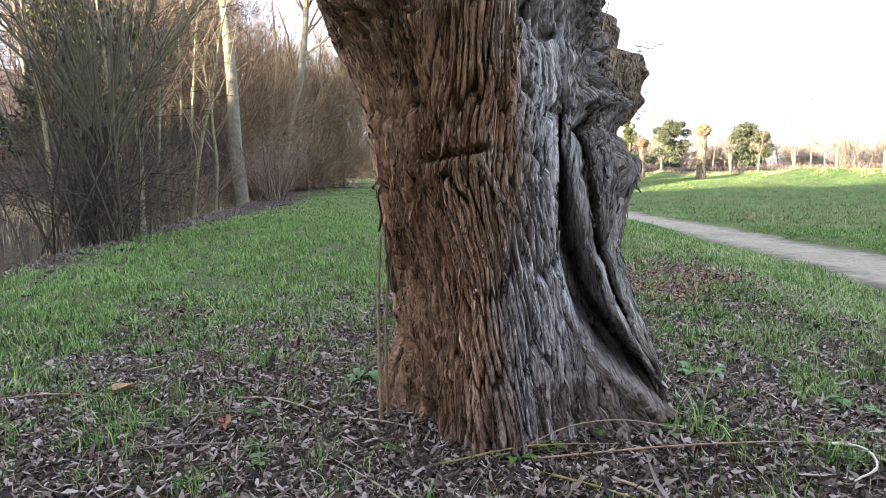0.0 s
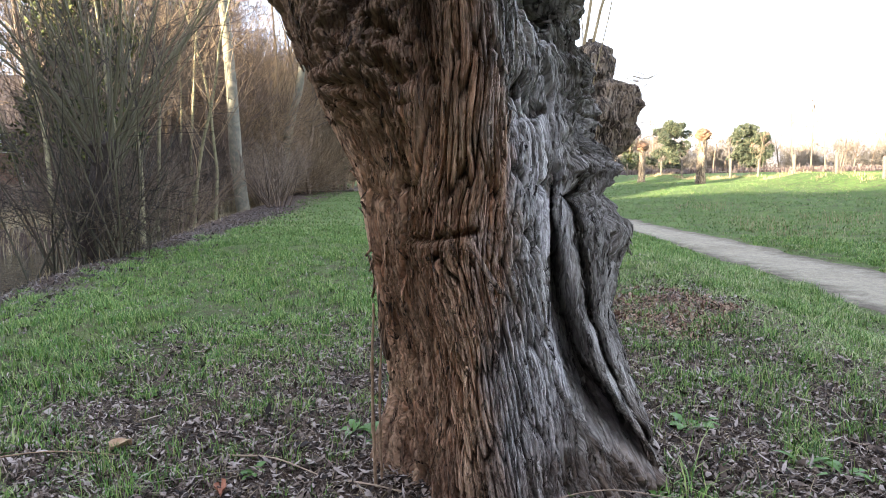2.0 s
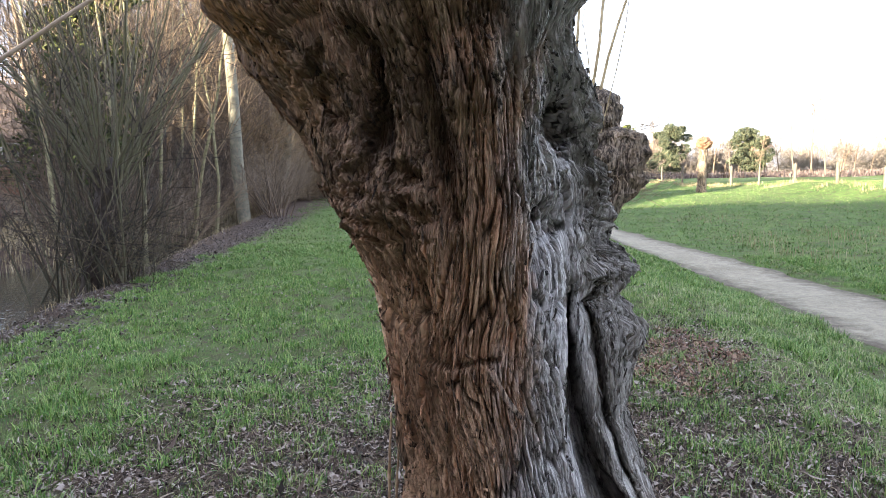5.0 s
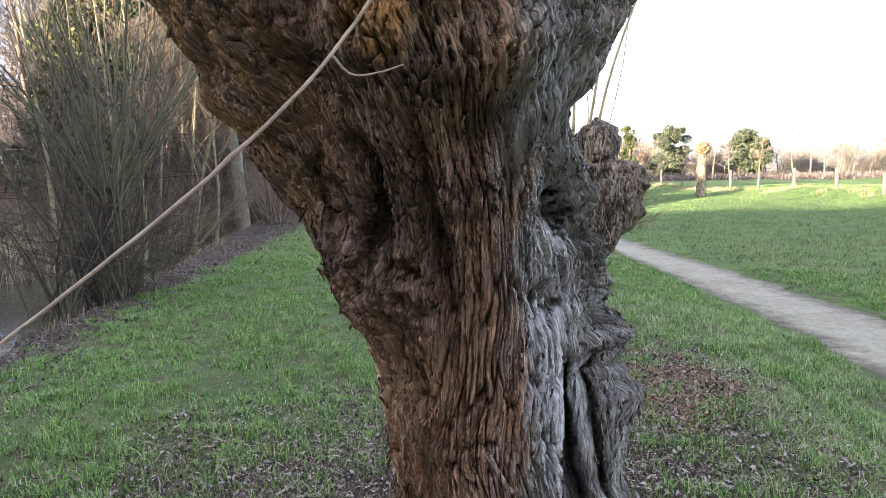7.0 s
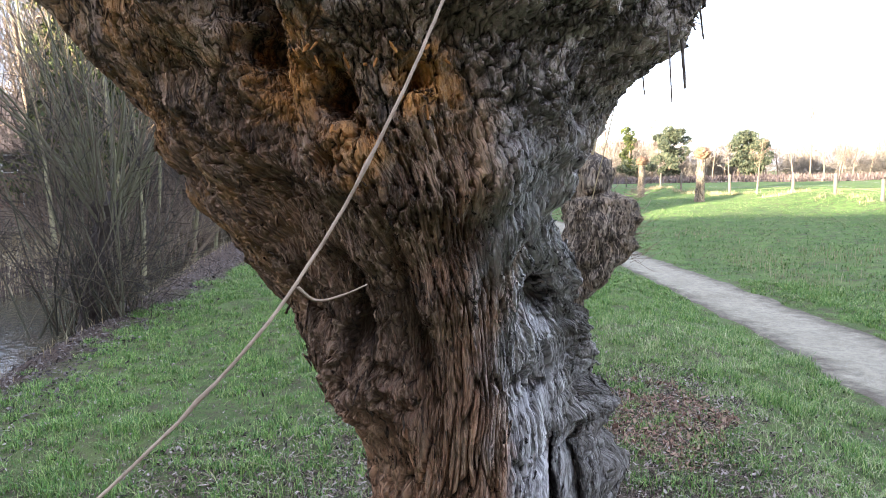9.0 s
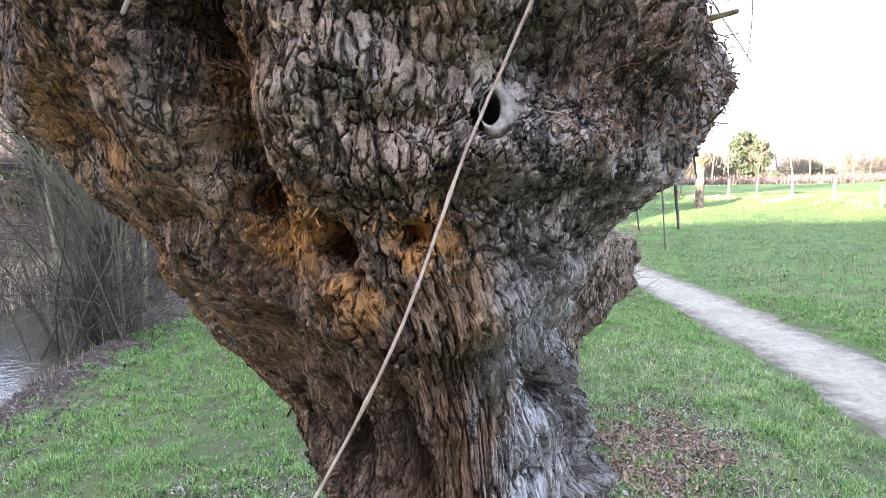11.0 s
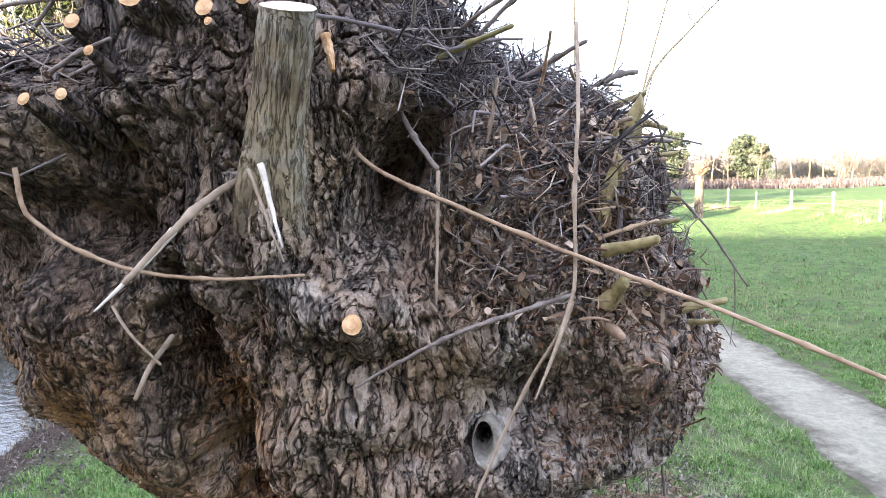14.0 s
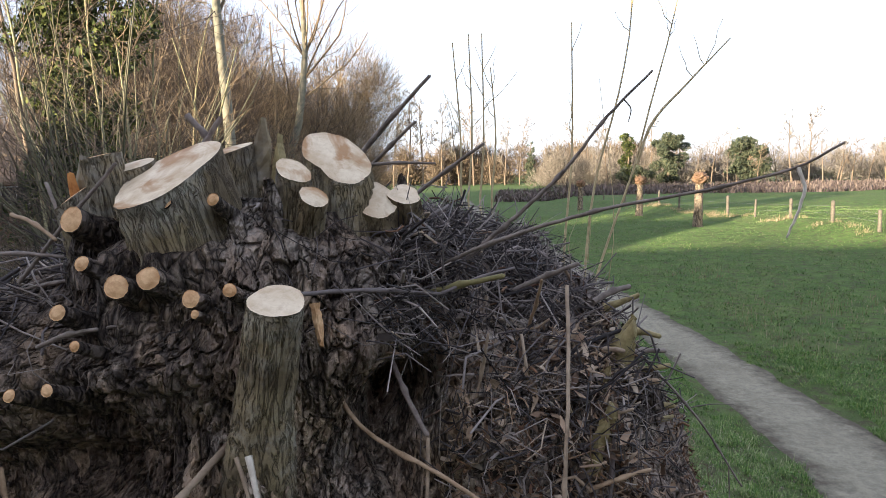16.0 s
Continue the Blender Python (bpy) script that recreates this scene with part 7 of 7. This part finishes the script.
leafy("ivy_tree", "slim trunk wrapped in dark ivy", [(rw.normal(0, 0.15), rw.normal(0, 0.15), z, 0.5) for z in np.linspace(0.5, 6, 9)], 0.6, 300, 0.16, IVY, 9, 0.2, (-16.3, 60, gz(-16.3, 60)), 131)

# ---- the field to the right ----
POST_WOOD = wood_material("weathered_post_wood", (0.065, 0.055, 0.045), (0.17, 0.145, 0.11), 8)


KNOB_BARK = wood_material("brown_knob_bark", (0.085, 0.05, 0.032), (0.21, 0.125, 0.075), 9)
FENCE = [(21.3, 30.4, 1.2, 0.1, 0.02), (20.4, 34.0, 1.15, 0.1, -0.02), (19.7, 37.65, 1.2, 0.11, 0.0), (18.9, 41.5, 1.3, 0.1, 0.01), (18.1, 45.4, 1.25, 0.08, 0.02), (17.4, 49.1, 1.45, 0.11, -0.01), (15.8, 57.1, 1.6, 0.09, 0), (14.9, 61.1, 1.4, 0.09, 0.01), (13.2, 69.7, 1.3, 0.08, 0), (11.8, 76, 1.3, 0.08, 0)]


def fence_post(x, y, h, r, tilt, seed):
    root = thing("fence_post", "weathered round wooden fence post on the grassy bank", "post", (x, y, gz(x, y) - 0.1), "posts of the field fence")
    rr = np.random.default_rng(seed)
    pts = bend((0, 0, 0), (tilt * h, 0, h + 0.1), 0, 0.006, 6, seed)
    mesh_part("shaft", *tube_arrays([(pts, r * rr.uniform(0.92, 1.08, 6))], 9), POST_WOOD, root)
    return root


for k, (x, y, h, r, tl) in enumerate(FENCE):
    fence_post(x, y, h, r, tl, 140 + k)
wire = [(np.array([(FENCE[k][0], FENCE[k][1], gz(*FENCE[k][:2]) + hh), (FENCE[k + 1][0], FENCE[k + 1][1], gz(*FENCE[k + 1][:2]) + hh)]), [0.004, 0.004]) for k in range(len(FENCE) - 1) for hh in (0.5, 0.95)]
tagged(mesh_part("fence_wire", *tube_arrays(wire, 3), wood_material("dull_wire", (0.25, 0.24, 0.23), (0.33, 0.32, 0.31), 5), None, "thin dull wires strung between the fence posts", kind="stuff"), category="wire")

for k, (x, y, h) in enumerate([(13.1, 42.0, 3.35), (11.6, 54.0, 3.1), (8.2, 69.0, 3.0)]):
    root = thing("pollard_willow", "young pollard willow with pale trunk and round knobbly head", "tree", (x, y, gz(x, y)), "young pollards in the field")
    V, F = knobbly(([-0.1, 0.3, h - 0.5, h - 0.3, h - 0.28], [0.36, 0.30, 0.25, 0.26, 0.02]), -0.1, h - 0.28, 60, 40, (([0, h], [0, 0.08]), ([0, h], [0, 0])), k, 0.06)
    mesh_part("trunk", V, F, SECOND_BARK, root)
    V, F = knobbly(([h - 0.5, h - 0.3, h, h + 0.25, h + 0.4], [0.16, 0.40, 0.50, 0.36, 0.03]), h - 0.5, h + 0.42, 50, 60, (([0, h], [0, 0.08]), ([0, h], [0, 0])), k + 5, 0.30)
    mesh_part("head", V, F, KNOB_BARK, root, "knobbly brown pruned head")
    lines = []
    for j in range(50):
        v = rw.normal(0, 1, 3)
        v /= np.linalg.norm(v)
        p0 = np.array((0.08, 0, h)) + v * 0.42
        lines.append((bend(p0, p0 + v * rw.uniform(0.06, 0.22), 0, 0.02, 3, j), [0.02, 0.015, 0.008]))
    mesh_part("stubs", *tube_arrays(lines, 4), BRANCH_GOLD, root, kind="stuff")

# brown hedge of dead stalks beyond the fence
x = rw.uniform(-2, 150, 26000)
y = 96 + 0.05 * x + 62 * rw.random(26000)**1.6
V, F = blade_arrays(x, y, 0.60, 0.20, 150, 0.8)
tagged(mesh_part("hedge", V, F, strewn_material("hedge_stalks", [(0.075, 0.055, 0.052), (0.12, 0.09, 0.082), (0.18, 0.14, 0.12)]), None, "wide brown belt of bare brambles and stalks across the field", smooth=False, kind="stuff"), category="hedge")

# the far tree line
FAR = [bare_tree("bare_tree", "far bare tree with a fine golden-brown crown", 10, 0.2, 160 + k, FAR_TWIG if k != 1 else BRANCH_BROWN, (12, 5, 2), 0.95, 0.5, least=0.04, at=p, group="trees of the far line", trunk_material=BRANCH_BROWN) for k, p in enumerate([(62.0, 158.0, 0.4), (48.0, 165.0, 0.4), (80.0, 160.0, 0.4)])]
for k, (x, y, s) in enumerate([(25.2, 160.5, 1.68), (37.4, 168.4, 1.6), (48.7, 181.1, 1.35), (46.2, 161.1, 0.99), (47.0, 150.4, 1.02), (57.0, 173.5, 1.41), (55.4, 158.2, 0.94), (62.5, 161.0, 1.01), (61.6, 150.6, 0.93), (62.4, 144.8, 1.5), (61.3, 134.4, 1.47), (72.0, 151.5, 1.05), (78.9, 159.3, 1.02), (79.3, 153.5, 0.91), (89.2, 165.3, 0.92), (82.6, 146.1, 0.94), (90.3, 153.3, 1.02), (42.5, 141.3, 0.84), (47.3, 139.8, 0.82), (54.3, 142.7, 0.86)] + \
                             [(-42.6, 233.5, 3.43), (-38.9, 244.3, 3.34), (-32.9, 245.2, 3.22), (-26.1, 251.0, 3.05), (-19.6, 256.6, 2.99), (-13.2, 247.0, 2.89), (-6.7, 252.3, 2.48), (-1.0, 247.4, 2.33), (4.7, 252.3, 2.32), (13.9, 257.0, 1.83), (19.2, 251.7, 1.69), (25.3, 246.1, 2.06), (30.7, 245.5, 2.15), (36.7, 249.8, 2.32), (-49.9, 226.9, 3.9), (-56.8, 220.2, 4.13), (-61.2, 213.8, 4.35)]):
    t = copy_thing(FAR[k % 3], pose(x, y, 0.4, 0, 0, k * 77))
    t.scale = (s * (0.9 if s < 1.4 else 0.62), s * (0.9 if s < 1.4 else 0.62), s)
leafy("pine", "round-crowned dark pine at the field's edge", [(rw.normal(0, 2.0), rw.normal(0, 1.5), rw.uniform(2.0, 10.5), rw.uniform(0.9, 1.9)) for k in range(36)], 0.9, 260, 0.42, EVERGREEN, 10, 0.35, (54.6, 147.9, 0.4), 170, "far pines")
leafy("pine", "dark spreading pine at the field's edge", [(rw.normal(0, 1.7), rw.normal(0, 1.5), rw.uniform(1.5, 12.0), rw.uniform(0.9, 1.8)) for k in range(38)], 0.9, 260, 0.42, EVERGREEN, 12, 0.35, (39.2, 157.7, 0.4), 171, "far pines")
leafy("pine", "slim yellow-green conifer at the field's edge", [(rw.normal(0, 0.8), rw.normal(0, 0.9), z, rw.uniform(0.6, 1.2)) for z in np.linspace(3, 12.5, 18)], 0.9, 300, 0.4, IVY, 12, 0.3, (29.1, 154.8, 0.4), 172, "far pines")
leafy("pine", "dark low yew beside the tall conifers", [(rw.normal(0, 1.9), rw.normal(0, 1.0), rw.uniform(1.2, 4.5), rw.uniform(0.7, 1.4)) for k in range(15)], 0.9, 300, 0.42, EVERGREEN, 4, 0.3, (29.1, 144.6, 0.4), 173, "far pines")
leafy("pine", "far pointed spruce above the wood", [(rw.normal(0, 0.5), 0, z, 2.0 * (1 - z / 17) + 0.3) for z in np.linspace(2, 15, 14)], 0.9, 160, 0.5, EVERGREEN, 15, 0.3, (8.5, 232.2, 0.4), 174, "far pines")

def twig_cloud(centres, count, length, width, seed):
    """Fine bare crowns far off: slender twigs fanning up and out of each crown's middle."""
    r = np.random.default_rng(seed)
    c = np.repeat(np.array([p[:3] for p in centres]), count, 0)
    rad = np.repeat(np.array([p[3] for p in centres]), count)[:, None]
    v = r.normal(0, 1, c.shape)
    v /= np.linalg.norm(v, axis=1)[:, None]
    p = c + v * rad * r.random(len(c))[:, None]**0.45 * (1.0, 1.0, 1.25)
    d = v * 0.8 + np.array((0, 0, 0.7)) + r.normal(0, 0.45, c.shape)
    d /= np.linalg.norm(d, axis=1)[:, None]
    s_ = np.cross(d, r.normal(0, 1, c.shape))
    s_ /= np.linalg.norm(s_, axis=1)[:, None]
    L = length * r.uniform(0.5, 1.4, len(c))[:, None]
    V = np.stack([p - s_ * width / 2, p + s_ * width / 2, p + d * L], 1)
    low = V[..., 2].min(1) > 0
    V = V[low]
    return V.reshape(-1, 3), np.arange(len(V) * 3).reshape(-1, 3)


def thicket(x0, x1, y0, y1, count, h0, h1, r0, r1, per, length, width, material, label, seed):
    r = np.random.default_rng(seed)
    centres = []
    for k in range(count):
        h = r.uniform(h0, h1)
        x_ = r.uniform(x0, x1)
        for j in range(3):
            rr = r.uniform(r0, r1)
            y_ = r.uniform(y0, y1)
            if x_ < -0.81 * (y_ + 2.78):
                continue
            centres.append((x_ + r.normal(0, rr * 0.5), y_, 0.5 + h * (0.15 + 0.3 * j), rr))
    tagged(mesh_part("far_thicket", *twig_cloud(centres, per, length, width, seed), material, None, label, smooth=False, kind="stuff"), category="thicket")


thicket(12, 190, 176, 198, 96, 4.0, 9.0, 2.2, 4.2, 560, 1.7, 0.11, FAR_TWIG, "far beige crowns of bare trees", 151)
thicket(-75, 75, 262, 275, 58, 9, 17, 3.0, 5.0, 400, 2.6, 0.24, BRANCH_BROWN, "far brown crowns of bare trees", 152)
thicket(-74, -27, 64, 100, 95, 12, 23, 2.6, 4.4, 420, 2.4, 0.07, WOOD_ROSE, "dense brown crowns of bare trees behind the wood", 153)
# gold colour here makes up for sunlight that the twigs do not get
thicket(-34, -17, 40, 62, 30, 3, 9, 1.8, 3.0, 420, 1.8, 0.036, BRANCH_GOLD, "golden-brown twigs of the wood", 154)
thicket(-50, -23, 42, 62, 46, 11, 21, 1.8, 3.2, 420, 1.9, 0.034, WOOD_ROSE, "tall brown crowns of the wood", 156)
thicket(-32, -15.5, 18, 36, 14, 2, 6, 1.2, 2.0, 300, 1.6, 0.024, WOOD_DARK, "dense brown twigs behind the ditch", 155)
thicket(-25, -17, 46, 60, 16, 8, 17, 1.8, 2.8, 420, 1.8, 0.030, BRANCH_GOLD, "golden crowns beside the poplar", 157)
thicket(-30, -17, 27, 44, 26, 9, 19, 1.5, 2.6, 420, 1.7, 0.026, WOOD_ROSE, "brown crowns behind the shrub", 158)
thicket(-30, -18, 20, 32, 16, 8, 17, 1.2, 2.2, 420, 1.5, 0.020, WOOD_DARK, "dark bare crowns over the shrub", 160)
thicket(-20.5, -12.5, 56, 76, 18, 12, 22, 1.8, 2.8, 420, 2.0, 0.036, BRANCH_GOLD, "tall golden crowns at the end of the ditch", 159)

# low far hills
hx = np.linspace(-700, 1600, 120)
hz = 14 + 8 * vnoise(hx * 0.006, 0 * hx, 0 * hx) + 1.5 * vnoise(hx * 0.05, 0 * hx, 0 * hx)
HV = np.concatenate([np.stack([hx, 0 * hx + 1400, 0 * hx - 5], -1), np.stack([hx, 0 * hx + 1430, hz], -1), np.stack([hx, 0 * hx + 1700, 0 * hx - 5], -1)])
k = np.arange(119)
hm = Nodes("far_hill")
HILL = hm.done(hm.mix(hm.ramp(hm.noise(0.02, 5), 0.35, 0.65), (0.16, 0.16, 0.17), (0.26, 0.25, 0.24)), 1.0)
tagged(mesh_part("backdrop", HV, np.concatenate([np.stack([k, k + 1, k + 121, k + 120], -1), np.stack([k + 120, k + 121, k + 241, k + 240], -1)]), HILL), "low hazy far hills on the horizon", "hills", kind="structure")



# ---- houses beyond the wood ----
def brick_material():
    n = Nodes("brown_brick")
    br = n.t.nodes.new("ShaderNodeTexBrick")
    mp = n.t.nodes.new("ShaderNodeMapping")
    mp.inputs["Rotation"].default_value = (radians(90), 0, 0)
    n.t.links.new(n.co, mp.inputs[0])
    n.t.links.new(mp.outputs[0], br.inputs["Vector"])
    br.inputs["Color1"].default_value, br.inputs["Color2"].default_value = (0.20, 0.095, 0.06, 1), (0.28, 0.14, 0.09, 1)
    br.inputs["Mortar"].default_value, br.inputs["Scale"].default_value = (0.35, 0.32, 0.28, 1), 4.0
    return n.done(n.mix(n.ramp(n.noise(1.5), 0.3, 0.7, 0, 0.4), br.outputs[0], (0.14, 0.08, 0.06)), 0.9)


BRICK = brick_material()

ROOF_TILE = wood_material("dark_roof_tiles", (0.06, 0.05, 0.05), (0.13, 0.10, 0.09), 2)
RED_TILE = wood_material("red_roof_tiles", (0.22, 0.09, 0.06), (0.34, 0.15, 0.10), 2)
gn = Nodes("window_glass")
GLASS = gn.done((0.03, 0.035, 0.04), 0.05, 0.0, 0.6)
WHITE = wood_material("white_paint", (0.62, 0.62, 0.60), (0.78, 0.78, 0.76), 3)


def box(sx, sy, sz, x=0.0, y=0.0, z=0.0, bevel=0.0):
    bm = bmesh.new()
    bmesh.ops.create_cube(bm, size=1.0, matrix=Matrix.LocRotScale((x, y, z), None, (sx, sy, sz)))
    if bevel:
        bmesh.ops.bevel(bm, geom=bm.edges[:], offset=bevel, segments=1, affect="EDGES")
    return bm


def house(m, length, depth, eaves, ridge, tile, label, windows):
    """A brick house with a gabled roof; its long side faces -y before it is turned."""
    root = thing("house", label, "house")
    root.matrix_world = m
    bm = bmesh.new()
    a, b = length / 2, depth / 2
    pts = [(-a, -b, -0.3), (a, -b, -0.3), (a, b, -0.3), (-a, b, -0.3), (-a, -b, eaves), (a, -b, eaves), (a, b, eaves), (-a, b, eaves), (-a, 0, ridge), (a, 0, ridge)]
    v = [bm.verts.new(p) for p in pts]
    for f in ((0, 1, 5, 4), (2, 3, 7, 6), (1, 2, 6, 9, 5), (3, 0, 4, 8, 7), (3, 2, 1, 0)):
        bm.faces.new([v[i] for i in f])
    part("wall", bm, BRICK, root)
    for s in (-1, 1):
        bm = bmesh.new()
        o = 0.35
        e_ = eaves - o * (ridge - eaves) / b
        lo = [bm.verts.new(p) for p in ((-a - o, s * (b + o), e_), (a + o, s * (b + o), e_), (a + o, 0, ridge + 0.02), (-a - o, 0, ridge + 0.02))]
        hi = [bm.verts.new((p.co.x, p.co.y, p.co.z + 0.16)) for p in lo]
        bm.faces.new(lo[::-1]), bm.faces.new(hi)
        for i in range(4):
            bm.faces.new((lo[i], lo[(i + 1) % 4], hi[(i + 1) % 4], hi[i]))
        bmesh.ops.recalc_face_normals(bm, faces=bm.faces[:])
        part("roof", bm, tile, root)
    part("chimney", box(0.7, 0.7, 1.4, a * 0.5, 0, ridge + 0.4, 0.03), BRICK, root)
    for x, z, w, h in windows:
        fr = part("window", box(w + 0.16, 0.10, h + 0.16, x, -b - 0.02, z, 0.01), WHITE, root)
        for k in (-1, 1):
            part("pane", box(w / 2 - 0.04, 0.03, h, x + k * w / 4, -b - 0.07, z), GLASS, fr)
    return root


house(pose(-30.5, 33.0, 0.0, 0, 0, 38), 13, 8, 4.6, 7.8, ROOF_TILE, "brown brick house with a dark tiled roof behind the shrubs", [(-4.5, 1.4, 1.6, 1.2), (-1.5, 1.4, 1.6, 1.2), (2.2, 1.4, 2.0, 1.2), (-3.5, 3.7, 1.4, 0.9), (1.0, 3.7, 1.4, 0.9), (4.6, 3.7, 1.4, 0.9)])
house(pose(-40.0, 125.0, 0.3, 0, 0, 10), 13, 9, 3.2, 6.6, RED_TILE, "far brick house with a red tiled roof beyond the trees", [(-5, 1.6, 1.8, 1.3), (0, 1.6, 1.8, 1.3), (5, 1.6, 1.8, 1.3)])
house(pose(-52.0, 96.0, 0.3, 0, 0, -20), 14, 9, 4.0, 8.0, RED_TILE, "far brick house with a red tiled roof beyond the trees", [(-4, 1.6, 1.8, 1.3), (3, 1.6, 1.8, 1.3)])
PLANK = wood_material("grey_fence_planks", (0.16, 0.13, 0.10), (0.30, 0.25, 0.20), 5)


def garden_fence(m, length, height, label):
    root = thing("garden_fence", label, "fence")
    root.matrix_world = m
    n = int(length / 0.16)
    plank = None
    for k in range(n):
        if plank is None:
            plank = part("slat", box(0.12, 0.025, height, 0, 0, height / 2, 0.004), PLANK, root)
            plank.location.x = -length / 2
        else:
            p_ = new("slat", plank.data)
            p_.parent = root
            p_.location.x = -length / 2 + k * 0.16
    for z in (0.25, height - 0.2):
        part("rail", box(length, 0.05, 0.09, 0, 0.04, z, 0.005), PLANK, root)
    for k in range(int(length / 2) + 1):
        part("post", box(0.10, 0.10, height + 0.1, -length / 2 + 2 * k, 0.09, height / 2, 0.006), PLANK, root)
    return root


garden_fence(pose(-24.0, 25.6, gz(-24, 25.6), 0, 0, 38), 12, 1.3, "weathered wooden slat fence before the brick house")
garden_fence(pose(-19.5, 60.0, gz(-15.5, 60) + 0.10, 0, 0, 6), 5, 1.3, "wooden slat railing of a footbridge over the ditch")
deck = thing("footbridge", "low wooden footbridge over the ditch", "bridge", (-19.5, 59.4, gz(-15.5, 60) - 0.02))
part("deck", box(9.0, 1.8, 0.16, 0, 0, 0.1, 0.01), POST_WOOD, deck)
for k in (-1, 1):
    part("beam", box(9.0, 0.22, 0.3, 0, k * 0.7, -0.14, 0.01), POST_WOOD, deck)

# unseen walls added behind the camera to keep the sun off the near meadow
def shade_wall(name, x0, x1, top):
    bm = bmesh.new()
    bmesh.ops.create_cube(bm, size=1.0, matrix=Matrix.LocRotScale(((x0 + x1) / 2, -22, top / 2 - 0.3), None, (x1 - x0, 0.4, top + 0.6)))
    tagged(part(name, bm, BRICK), "unseen tall brick wall added to shade the near meadow", "wall", kind="structure")


shade_wall("shade_wall_south", -44, 60, 11.7)
shade_wall("shade_wall_west", -150, -44, 15.5)
